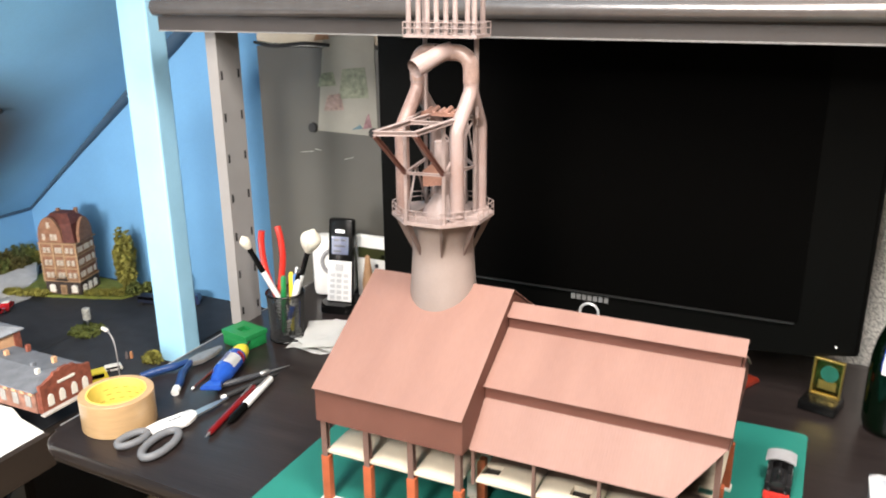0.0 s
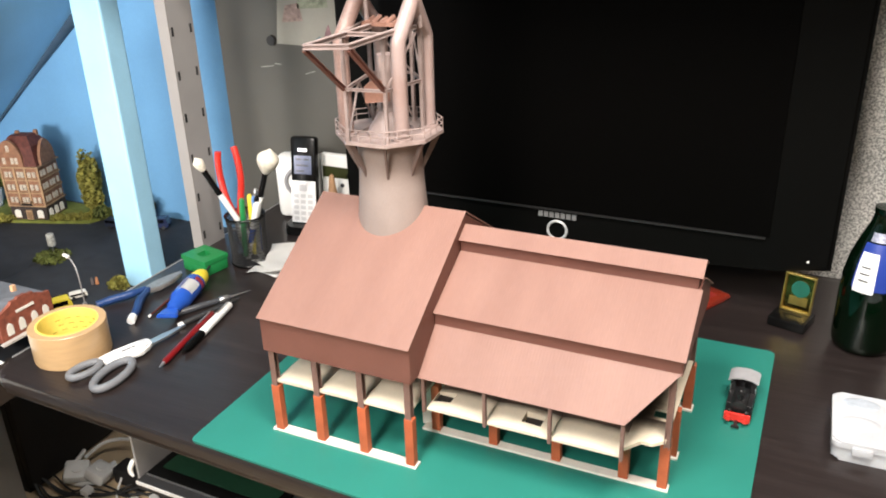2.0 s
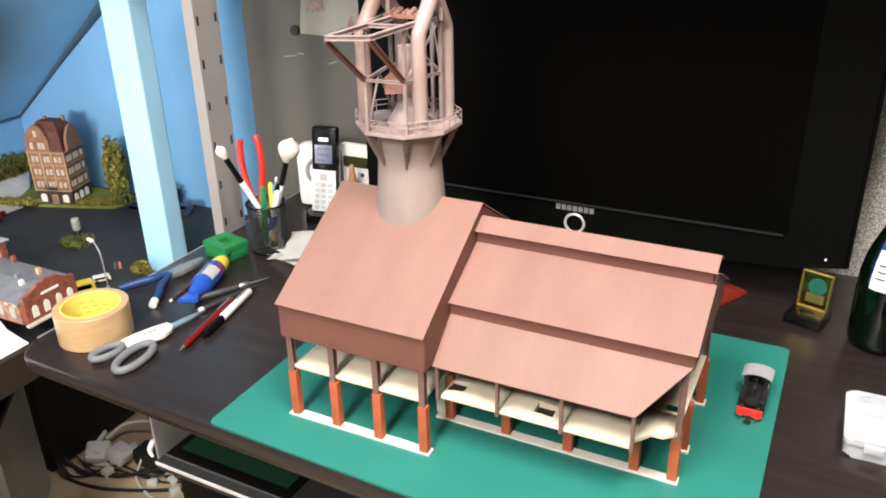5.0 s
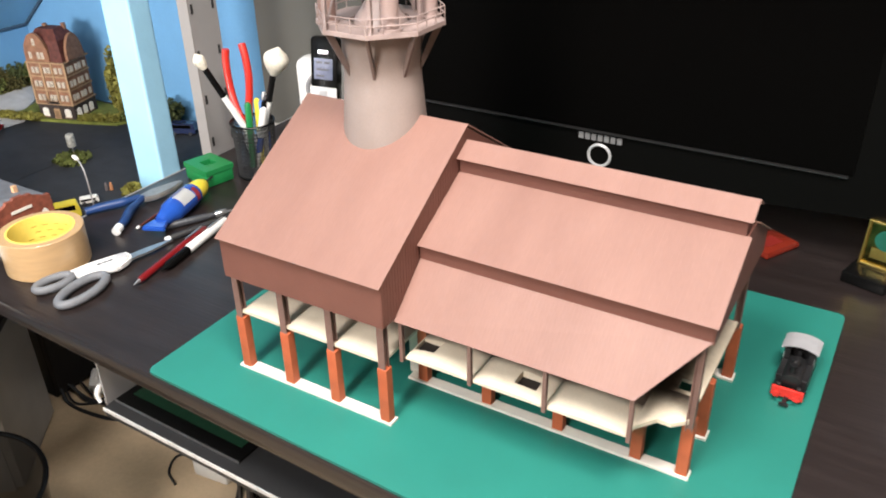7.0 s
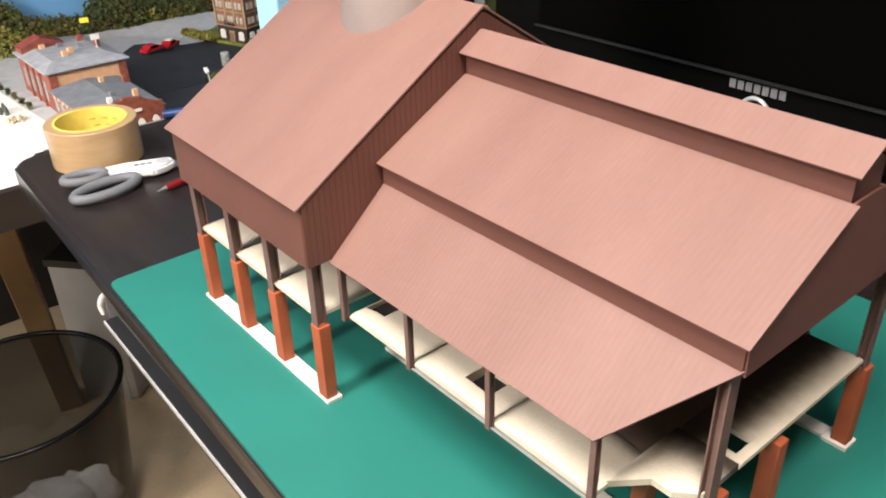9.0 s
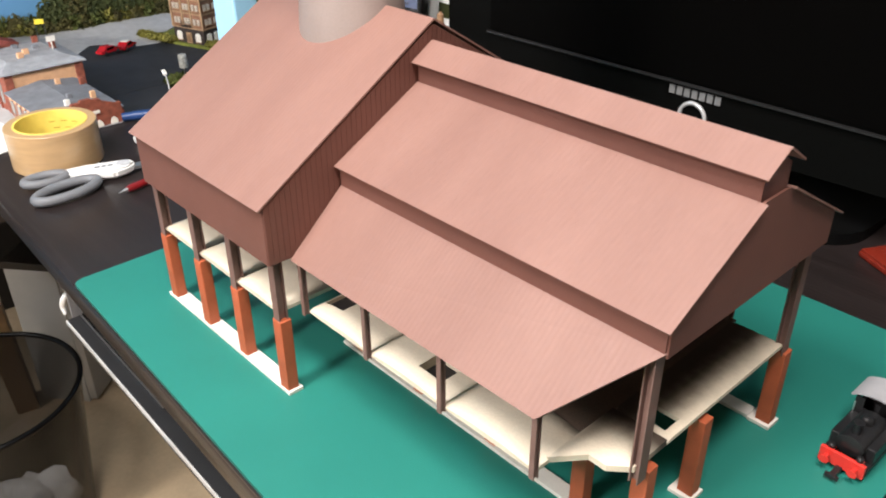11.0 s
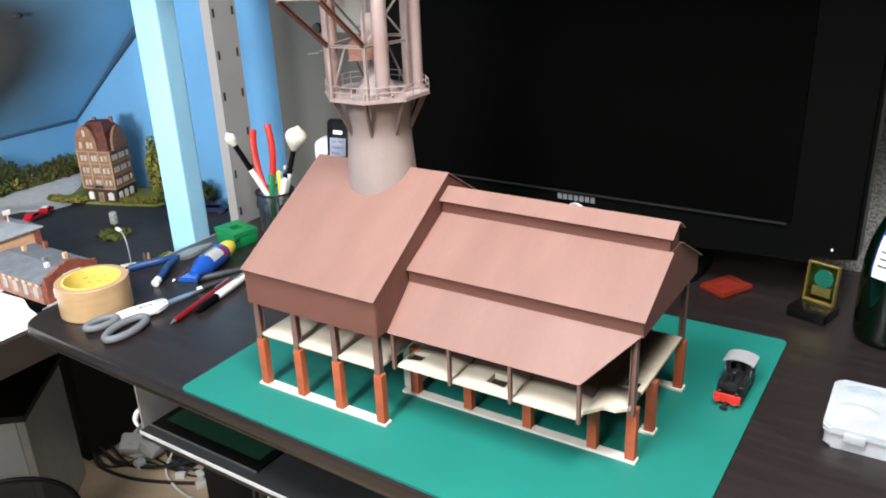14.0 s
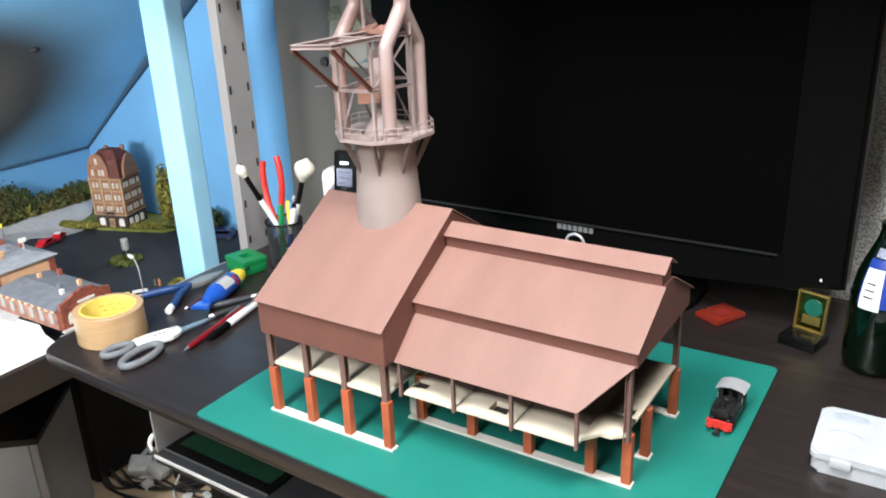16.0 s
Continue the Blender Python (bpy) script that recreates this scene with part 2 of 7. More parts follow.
bm = B(); box(bm, 2.2, 2.3, -2.4, 0.82, -0.73, 1.8)
tagged(part("wall_east", bm, DIMWALL), "plain grey-beige side wall", "wall", kind="structure")
bm = B(); box(bm, -1.50, 2.3, -2.5, -2.4, -0.73, 1.8)
tagged(part("wall_south", bm, DIMWALL), "plain grey-beige rear wall", "wall", kind="structure")
bm = B(); box(bm, 0.16, 2.3, -2.5, 0.82, 1.75, 1.8)
tagged(part("ceiling", bm, BEIGE), "plain pale ceiling", "ceiling", kind="structure")


def slope_material():
    """Gable blue, lightened for missing light, with a large soft grey-brown patch."""
    m = mat("slope_blue_lightened", (0.25, 0.52, 0.76), 0.4, vary=0.06, scale=4, fine=200)
    nt = m.node_tree
    b = nt.nodes["Principled BSDF"]
    old = b.inputs["Base Color"].links[0].from_socket
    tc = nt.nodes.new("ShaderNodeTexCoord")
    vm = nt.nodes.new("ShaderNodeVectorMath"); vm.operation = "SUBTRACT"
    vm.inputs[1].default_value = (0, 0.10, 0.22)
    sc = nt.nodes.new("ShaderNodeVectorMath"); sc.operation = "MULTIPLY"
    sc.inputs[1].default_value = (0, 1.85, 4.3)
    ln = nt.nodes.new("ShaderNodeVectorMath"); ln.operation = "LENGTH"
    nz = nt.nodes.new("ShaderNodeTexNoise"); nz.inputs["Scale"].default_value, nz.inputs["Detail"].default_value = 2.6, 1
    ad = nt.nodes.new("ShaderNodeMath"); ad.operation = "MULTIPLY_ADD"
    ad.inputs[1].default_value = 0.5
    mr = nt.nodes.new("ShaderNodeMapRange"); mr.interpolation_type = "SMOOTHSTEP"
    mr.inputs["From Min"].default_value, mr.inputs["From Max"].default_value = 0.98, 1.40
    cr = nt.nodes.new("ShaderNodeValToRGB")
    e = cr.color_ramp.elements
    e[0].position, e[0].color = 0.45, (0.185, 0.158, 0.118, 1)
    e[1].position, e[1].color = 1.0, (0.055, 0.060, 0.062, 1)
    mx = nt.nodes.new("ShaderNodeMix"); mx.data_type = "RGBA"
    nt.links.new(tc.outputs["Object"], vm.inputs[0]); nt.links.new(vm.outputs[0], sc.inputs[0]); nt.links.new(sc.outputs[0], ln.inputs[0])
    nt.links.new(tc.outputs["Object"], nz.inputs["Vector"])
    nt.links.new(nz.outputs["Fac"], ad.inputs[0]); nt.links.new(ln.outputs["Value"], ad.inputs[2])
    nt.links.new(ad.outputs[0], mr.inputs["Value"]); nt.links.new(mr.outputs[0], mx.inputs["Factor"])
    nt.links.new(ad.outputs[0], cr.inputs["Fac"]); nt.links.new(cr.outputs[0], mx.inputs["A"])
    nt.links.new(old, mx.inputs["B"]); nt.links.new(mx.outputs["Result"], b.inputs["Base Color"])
    return m


bm = B()
# foot, kink and head of the slope in the x-z plane
SL = [(-1.383, 0.0255), (-0.200, 0.972), (0.170, 1.78)]
lo = [[bm.verts.new((x, y, z)) for x, z in SL] for y in (-2.4, 0.735)]
hi = [[bm.verts.new((x - 0.05, y, z + 0.05)) for x, z in SL] for y in (-2.4, 0.735)]
for k in (0, 1):
    bm.faces.new((lo[0][k], lo[0][k + 1], lo[1][k + 1], lo[1][k])); bm.faces.new((hi[0][k], hi[1][k], hi[1][k + 1], hi[0][k + 1]))
    for e in (0, 1):
        bm.faces.new((lo[e][k], lo[e][k + 1], hi[e][k + 1], hi[e][k]))
for k in (0, 2):
    bm.faces.new((lo[0][k], lo[1][k], hi[1][k], hi[0][k]))
tagged(part("wall_slope", bm, slope_material()), "sloping attic ceiling painted sky blue with a grey-brown patch", "sloped ceiling", kind="structure")

bm = B()
KN = Matrix.Translation((-0.9770, 0.3900, 0.3503)) @ Matrix(((0.781, 0, 0.625, 0), (0, 1, 0, 0), (0.625, 0, -0.781, 0), (0, 0, 0, 1)))
lathe(bm, [(0.0005, 0.0), (0.006, 0.0), (0.006, 0.005), (0.004, 0.008), (0.0005, 0.009)], 20, KN @ Matrix.Diagonal((1, 1.7, 1, 1)))
tagged(part("trim", bm, BLACKM, smooth=True), "small black oval boss on the blue slope", "trim", kind="structure")

# shade in the slope's two seams, built as dark strips
DARKBLUE = mat("dark_blue_shade", (0.035, 0.075, 0.125), 0.7, vary=0.1, scale=20)
bm = B(); tube(bm, [(-1.380, -2.39, 0.0255), (-1.380, 0.730, 0.0255)], 0.0042, 8)
tagged(part("trim", bm, DARKBLUE), "dark blue strip added for the shade line at the slope's foot", "trim", kind="structure")
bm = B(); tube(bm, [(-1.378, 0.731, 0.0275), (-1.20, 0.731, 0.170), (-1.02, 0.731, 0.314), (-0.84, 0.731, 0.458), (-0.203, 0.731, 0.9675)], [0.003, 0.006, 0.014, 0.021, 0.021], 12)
tagged(part("trim", bm, DARKBLUE, smooth=True), "dark blue strip added for the shade where slope meets gable", "trim", kind="structure")

# ---- desk ----
desk = thing("desk", "dark wenge-look desk with rounded front edge and shiny top", "desk", pose(0, 0, 0))
bm = B()
DY = 0.0384
prism(bm, [(x, y - DY * (x + 0.428) * max(0, 1 - (y + 0.04) / 0.5)) for x, y in rounded(-0.428, 1.15, -0.040, 0.655, 0.03, 8)], 0.023, pose(0, 0, -0.023))
es = [e for e in bm.edges if abs(e.verts[0].co.z - e.verts[1].co.z) < 1e-6 and len(e.link_faces) == 2]
bmesh.ops.bevel(bm, geom=es, offset=0.008, segments=3, affect="EDGES", profile=0.5)
part("desktop", bm, DESKW, desk, smooth=True)
bm = B(); box(bm, -0.4305, -0.4286, 0.0, 0.63, -0.016, 0.0008, 0.0004)
part("edge_trim", bm, mat("pale_trim", (0.5, 0.5, 0.5), 0.3, 0.4), desk, "thin pale edge trim")
bm = B(); box(bm, 1.10, 1.13, 0.0, 0.64, -0.73, -0.0232)
part("side_panel", bm, DESKW, desk)
bm = B(); box(bm, -0.36, 1.10, 0.60, 0.62, -0.55, -0.0232)
part("back_panel", bm, DESKW, desk)
bm = B(); box(bm, -0.40, -0.36, 0.58, 0.64, -0.73, -0.0232)
part("leg", bm, DESKW, desk)

# ---- cutting mat ----
bm = B()
prism(bm, [(x, y - 0.036 * (x + 0.08) * max(0, 1 - (y + 0.0525) / 0.40)) for x, y in rounded(-0.080, 0.506, -0.0525, 0.390, 0.007, 6)], 0.003, pose(0, 0, 0.0003))
bmesh.ops.bevel(bm, geom=[e for e in bm.edges if abs(e.verts[0].co.z - e.verts[1].co.z) < 1e-6], offset=0.0006, segments=1, affect="EDGES")
tagged(part("cutting_mat", bm, MATGREEN), "plain green cutting mat with rounded corners lying on the desk", "cutting mat")
MZ = 0.0033

# ---- the model blast-furnace house ----
hall = thing("model_furnace_house", "unfinished brown card model of a furnace hall on terracotta columns", "model building", pose(0, 0, MZ))


def ribbed_sheet(bm, o, u, v, w, h, pitch, depth, thick):
    """A sheet of narrow boards that run along v, spaced along u, standing off along the normal."""
    o, u, v = Vector(o), Vector(u).normalized(), Vector(v).normalized()
    n = u.cross(v)
    k = max(1, round(w / pitch))
    p = w / k
    xs, hs = [], []
    for i in range(k):
        xs += [i * p, i * p + p * 0.92, i * p + p * 0.92, (i + 1) * p]
        hs += [depth, depth, 0.0, 0.0]
    top = [[bm.verts.new(o + u * x + v * yy + n * (thick + hh)) for x, hh in zip(xs, hs)] for yy in (0, h)]
    low = [[bm.verts.new(o + u * x + v * yy) for x in (0, w)] for yy in (0, h)]
    for i in range(len(xs) - 1):
        bm.faces.new((top[0][i], top[0][i + 1], top[1][i + 1], top[1][i]))
    bm.faces.new((low[0][0], low[1][0], low[1][1], low[0][1]))
    for s in (0, 1):
        bm.faces.new([low[s][0], low[s][1]] + top[s][::-1])
    for s, i in ((0, 0), (1, -1)):
        bm.faces.new((low[0][s], low[1][s], top[1][i], top[0][i]))


def gable_boards(bm, x, y0, y1, zlow, roofline, pitch, thick, sign, gap=0.0005, groove=0.82):
    """One sheet on the plane x with upright grooves between its boards, its top cut along the roofline."""
    k = round((y1 - y0) / pitch)
    p = (y1 - y0) / k
    prof = []
    for i in range(k):
        a, b, c = y0 + i * p, y0 + (i + 1) * p - gap, y0 + (i + 1) * p
        prof += [(a, thick), (b, thick), (b + 1e-5, thick * groove), (c - 1e-5, thick * groove)]
    cols = []
    for y, t in prof:
        z = max(roofline(y), zlow + 0.0004)
        cols.append([bm.verts.new((x + sign * e, y, zz)) for e, zz in ((0, zlow), (t, zlow), (t, z), (0, z))])
    for a, b in zip(cols, cols[1:]):
        for j in range(4):
            bm.faces.new((a[j], a[(j + 1) % 4], b[(j + 1) % 4], b[j]))
    bm.faces.new(cols[0]); bm.faces.new(cols[-1][::-1])


RIB = 0.0042
S1 = Vector((0, 0.145, 0.0905)).normalized()
# front block: x 0.003..0.175, eaves at y -0.004 and 0.284, ridge at y 0.140
def roof1(y):
    return 0.150 + 0.0905 * (1 - abs(y - 0.1405) / 0.1465)


bm = B(); ribbed_sheet(bm, (0.0, -0.007, 0.1492), (1, 0, 0), S1, 0.181, 0.1740, RIB, 0.00003, 0.0012)
part("roof_slope", bm, ROOF, hall)
bm = B(); ribbed_sheet(bm, (0.181, 0.288, 0.1492), (-1, 0, 0), (0, -0.145, 0.0905), 0.181, 0.1740, RIB, 0.00003, 0.0012)
part("roof_slope", bm, ROOF, hall)
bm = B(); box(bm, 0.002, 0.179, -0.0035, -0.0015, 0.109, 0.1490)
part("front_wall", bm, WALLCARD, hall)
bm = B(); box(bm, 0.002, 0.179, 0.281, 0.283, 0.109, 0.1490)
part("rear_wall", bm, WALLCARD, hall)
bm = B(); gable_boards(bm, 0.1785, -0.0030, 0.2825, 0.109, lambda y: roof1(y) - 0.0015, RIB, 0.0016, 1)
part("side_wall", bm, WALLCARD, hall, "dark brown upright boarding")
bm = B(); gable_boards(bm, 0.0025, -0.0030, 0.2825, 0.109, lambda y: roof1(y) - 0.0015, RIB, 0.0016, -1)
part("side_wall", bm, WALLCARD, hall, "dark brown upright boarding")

# wing: x 0.177..0.432
XW0, XW1 = 0.1805, 0.4335
bm = B(); ribbed_sheet(bm, (XW0, 0.0525, 0.1615), (1, 0, 0), (0, 0.074, 0.0405), XW1 - XW0 + 0.0015, 0.0835, RIB, 0.000045, 0.0012)
part("roof_slope", bm, ROOF, hall)
bm = B(); ribbed_sheet(bm, (XW1 + 0.0015, 0.227, 0.1615), (-1, 0, 0), (0, -0.074, 0.0405), XW1 - XW0 + 0.0015, 0.0835, RIB, 0.000045, 0.0012)
part("roof_slope", bm, ROOF, hall)
# raised ridge lantern of the wing
bm = B(); ribbed_sheet(bm, (XW0, 0.1205, 0.2160), (1, 0, 0), (0, 0.0175, 0.0108), XW1 - XW0 + 0.0012, 0.0216, RIB, 0.000045, 0.0011)
part("lantern_roof", bm, ROOF, hall)
bm = B(); ribbed_sheet(bm, (XW1 + 0.0012, 0.1575, 0.2160), (-1, 0, 0), (0, -0.0175, 0.0108), XW1 - XW0 + 0.0012, 0.0216, RIB, 0.000045, 0.0011)
part("lantern_roof", bm, ROOF, hall)
for y in (0.1260, 0.1505):
    bm = B(); box(bm, XW0, XW1 - 0.003, y, y + 0.0015, 0.198, 0.2165)
    part("lantern_wall", bm, WALLCARD, hall)
bm = B()
prism(bm, [(0.1265, 0.197), (0.1515, 0.197), (0.1515, 0.2162), (0.139, 0.2243), (0.1265, 0.2162)], 0.0014,
      Matrix(((0, 0, 1, XW1 - 0.0045), (1, 0, 0, 0), (0, 1, 0, 0), (0, 0, 0, 1))))
part("lantern_gable", bm, WALLCARD, hall)
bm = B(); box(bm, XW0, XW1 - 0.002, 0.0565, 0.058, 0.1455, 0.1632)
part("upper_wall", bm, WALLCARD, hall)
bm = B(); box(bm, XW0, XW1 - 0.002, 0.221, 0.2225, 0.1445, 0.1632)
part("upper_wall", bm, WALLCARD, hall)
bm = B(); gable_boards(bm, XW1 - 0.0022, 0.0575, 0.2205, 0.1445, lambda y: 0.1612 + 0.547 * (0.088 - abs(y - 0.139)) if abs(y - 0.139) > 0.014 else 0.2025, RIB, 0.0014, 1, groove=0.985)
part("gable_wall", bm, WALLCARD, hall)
# lean-to roof with a cut corner
P = [(XW0, 0.0130, 0.1070), (0.3910, 0.0145, 0.1065), (0.4325, 0.0580, 0.1468), (XW0, 0.0575, 0.1468)]
bm = B()
nn = Vector((0, -0.0385, 0.0425)).normalized() * 0.0013
A = [bm.verts.new(Vector(p)) for p in P]
C = [bm.verts.new(Vector(p) + nn) for p in P]
bm.faces.new(A[::-1]); bm.faces.new(C)
for k in range(4):
    bm.faces.new((A[k], A[(k + 1) % 4], C[(k + 1) % 4], C[k]))
part("lean_to_roof", bm, ROOF, hall)

# plinths
for x0, x1, y0, y1 in ((-0.003, 0.1795, 0.0, 0.0118), (0.155, 0.429, 0.066, 0.0775), (0.413, 0.429, 0.120, 0.134), (0.413, 0.429, 0.214, 0.228),
                       (-0.003, 0.178, 0.270, 0.281), (0.2, 0.4127, 0.2155, 0.2265)):
    bm = B(); box(bm, x0, x1, y0, y1, 0.0, 0.0028, 0.0003)
    part("plinth", bm, PLINTH, hall, "off-white card plinth strip")

# terracotta pedestals with steel columns standing in them
bm = B(); box(bm, -0.0050, 0.0050, -0.0045, 0.0045, 0.0028, 0.0612, 0.0006)
ped = part("pedestal", bm, PED, hall, "terracotta red column base")
bm = B()
box(bm, -0.0035, 0.0035, -0.0036, -0.0027, 0.0600, 0.1120)
box(bm, -0.0035, 0.0035, 0.0027, 0.0036, 0.0600, 0.1120)
box(bm, -0.0006, 0.0006, -0.0028, 0.0028, 0.0600, 0.1120)
col = part("steel_column", bm, STEEL, hall, "brown H-section column")
bm = B()
box(bm, -0.0029, -0.0020, -0.0038, 0.0038, 0.0600, 0.1470)
box(bm, 0.0020, 0.0029, -0.0038, 0.0038, 0.0600, 0.1470)
box(bm, -0.0020, 0.0020, -0.0006, 0.0006, 0.0600, 0.1470)
tall = part("steel_column", bm, STEEL, hall, "brown H-section column")
FX = [0.0065, 0.0615, 0.1165, 0.1725]
ped.location, col.location = (FX[0], 0.0052, 0), (FX[0], 0.0048, 0)
for x in FX[1:]:
    share("pedestal", ped, hall, (x, 0.0052, 0)); share("steel_column", col, hall, (x, 0.0048, 0))
for x in FX:
    share("pedestal", ped, hall, (x, 0.275, 0)); share("steel_column", col, hall, (x, 0.275, 0))
for x in (0.1715, 0.2405, 0.3115, 0.3830, 0.4225):
    share("pedestal", ped, hall, (x, 0.0718, 0))
tall.location = (0.4250, 0.0600, 0)
for y in (0.127, 0.221):
    share("pedestal", ped, hall, (0.4225, y, 0))
share("steel_column", tall, hall, (0.4225, 0.2190, 0))

# lean-to posts
bm = B()
box(bm, -0.0017, 0.0017, -0.0020, -0.0013, 0.0640, 0.1085)
box(bm, -0.0017, 0.0017, 0.0013, 0.0020, 0.0640, 0.1085)
box(bm, -0.0004, 0.0004, -0.0014, 0.0014, 0.0640, 0.1085)
post = part("lean_to_post", bm, STEEL, hall)
post.location = (0.1835, 0.0180, 0)
for x in (0.2510, 0.3190, 0.3895):
    share("lean_to_post", post, hall, (x, 0.0180, 0))


# slab colour holds soot and the shade under the hall roof
SOOTSHADE = mat("soot_shade_slab", (0.17, 0.115, 0.08), 0.75, vary=0.25, scale=30, fine=600, second=(0.07, 0.048, 0.036), spread=0.6)


def slab(x0, x1, y0, y1, hump=0.0040, holes=(), nx=10, m=SLAB, label="cream floor slab"):
    """A floor slab with a slightly domed top; holes: (x0, x1, y0, y1) sunk right through."""
    bm = B()
    xs = sorted({x0 + (x1 - x0) * i / nx for i in range(nx + 1)} | {v for h in holes for v in h[:2]})
    ys = sorted({y0, y1, y0 + 0.004, y1 - 0.004, (y0 + y1) / 2} | {v for h in holes for v in h[2:]})

    def top(x, y):
        s = (x - x0) / (x1 - x0)
        e = min(1, (y - y0) / 0.012, (y1 - y) / 0.012)
        return 0.0668 + 0.0014 * min(1, (y - y0) / 0.004, (y1 - y) / 0.004) + hump * (1 - abs(2 * s - 1) ** 2.5) * (0.7 + 0.3 * max(0, e))

    def inside(a, b, c, d):
        return any(a >= h[0] - 1e-6 and b <= h[1] + 1e-6 and c >= h[2] - 1e-6 and d <= h[3] + 1e-6 for h in holes)

    cells = {}
    for z in (0, 1):
        for i, x in enumerate(xs):
            for j, y in enumerate(ys):
                cells[z, i, j] = bm.verts.new((x, y, top(x, y) if z else 0.0655))
    def side(a, b):
        bm.faces.new((cells[0, a[0], a[1]], cells[0, b[0], b[1]], cells[1, b[0], b[1]], cells[1, a[0], a[1]]))
    solid = {(i, j) for i in range(len(xs) - 1) for j in range(len(ys) - 1) if not inside(xs[i], xs[i + 1], ys[j], ys[j + 1])}
    for i, j in solid:
        bm.faces.new([cells[1, a, b] for a, b in ((i, j), (i + 1, j), (i + 1, j + 1), (i, j + 1))])
        bm.faces.new([cells[0, a, b] for a, b in ((i, j), (i, j + 1), (i + 1, j + 1), (i + 1, j))])
        for di, dj, a, b in ((-1, 0, (i, j), (i, j + 1)), (1, 0, (i + 1, j), (i + 1, j + 1)), (0, -1, (i, j), (i + 1, j)), (0, 1, (i, j + 1), (i + 1, j + 1))):
            if (i + di, j + dj) not in solid:
                side(a, b)
    return part("floor_slab", bm, m, hall, label, smooth=True)


def soot_shaded(m, axis, clean, darkened, ragged):
    """Soot and roof shade painted over a slab from one side, with a soft ragged border."""
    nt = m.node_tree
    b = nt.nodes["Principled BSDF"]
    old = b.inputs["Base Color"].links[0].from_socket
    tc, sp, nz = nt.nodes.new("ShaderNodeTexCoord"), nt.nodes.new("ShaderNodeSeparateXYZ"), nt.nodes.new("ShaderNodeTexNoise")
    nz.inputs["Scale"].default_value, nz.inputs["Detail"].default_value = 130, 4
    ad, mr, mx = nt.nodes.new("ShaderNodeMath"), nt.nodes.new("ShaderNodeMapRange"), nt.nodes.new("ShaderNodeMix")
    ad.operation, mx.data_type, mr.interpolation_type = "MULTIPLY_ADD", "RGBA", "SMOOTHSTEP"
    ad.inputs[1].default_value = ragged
    mr.inputs["From Min"].default_value, mr.inputs["From Max"].default_value = clean + ragged * 0.5, darkened + ragged * 0.5
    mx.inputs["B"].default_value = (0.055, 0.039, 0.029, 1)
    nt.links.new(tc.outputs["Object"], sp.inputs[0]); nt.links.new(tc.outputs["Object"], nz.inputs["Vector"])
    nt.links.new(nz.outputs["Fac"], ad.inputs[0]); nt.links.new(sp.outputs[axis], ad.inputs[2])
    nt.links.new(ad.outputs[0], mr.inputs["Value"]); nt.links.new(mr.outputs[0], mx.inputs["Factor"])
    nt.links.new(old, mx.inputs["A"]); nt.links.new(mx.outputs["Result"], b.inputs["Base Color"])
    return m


CREAMSOOTSHADE = soot_shaded(mat("cream_slab_soot_shade", (0.74, 0.645, 0.50), 0.7, vary=0.09, scale=25, fine=600), "Y", 0.046, 0.066, 0.008)
CORNERSOOTSHADE = soot_shaded(mat("cream_corner_soot_shade", (0.74, 0.645, 0.50), 0.7, vary=0.09, scale=25, fine=600), "Y", 0.060, 0.084, 0.009)
SOOTSHADE_LABEL = "brown floor slab, soot and roof shade in its colour"
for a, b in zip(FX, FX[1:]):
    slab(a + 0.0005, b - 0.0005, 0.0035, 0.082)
    slab(a + 0.0005, b - 0.0005, 0.0825, 0.150, 0.001, m=SOOTSHADE, label=SOOTSHADE_LABEL)
    slab(a + 0.0005, b - 0.0005, 0.152, 0.275, 0.001, m=SOOTSHADE, label=SOOTSHADE_LABEL)
slab(0.1855, 0.2505, 0.0197, 0.060, holes=((0.187, 0.207, 0.032, 0.050),), m=CREAMSOOTSHADE)
slab(0.2515, 0.3185, 0.0197, 0.060, holes=((0.286, 0.306, 0.030, 0.048),), m=CREAMSOOTSHADE)
slab(0.3195, 0.389, 0.0197, 0.060, m=CREAMSOOTSHADE)
# black plates added in place of the shade below the openings
for x0, x1, y0, y1 in ((0.187, 0.207, 0.032, 0.050), (0.286, 0.306, 0.030, 0.048)):
    bm = B(); box(bm, x0 - 0.002, x1 + 0.002, y0 - 0.002, y1 + 0.002, 0.0638, 0.0652)
    part("pit_bottom", bm, VOID, hall, "black plate added for the shade below the floor opening")

ENDSOOTSHADE = soot_shaded(mat("cream_end_soot_shade", (0.74, 0.645, 0.50), 0.7, vary=0.09, scale=25, fine=600), "X", 0.4265, 0.3960, 0.009)
slab(0.388, 0.4242, 0.088, 0.2175, 0.0003, holes=((0.404, 0.4185, 0.094, 0.108),), m=ENDSOOTSHADE, label="cream floor slab with brown soot and shade painted in")
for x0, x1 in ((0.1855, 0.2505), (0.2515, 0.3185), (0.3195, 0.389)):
    slab(x0, x1, 0.0605, 0.221, 0.0005, m=SOOTSHADE, label=SOOTSHADE_LABEL)
# unseen rear wall, added to block light and darken the wing's inside
bm = B(); box(bm, XW0, 0.386, 0.2215, 0.2230, 0.0655, 0.1444); part("rear_wall", bm, WALLCARD, hall)
bm = B(); prism(bm, [(0.388, 0.030), (0.402, 0.048), (0.413, 0.048), (0.424, 0.058), (0.424, 0.0875), (0.388, 0.0875)], 0.0040, pose(0, 0, 0.0655))
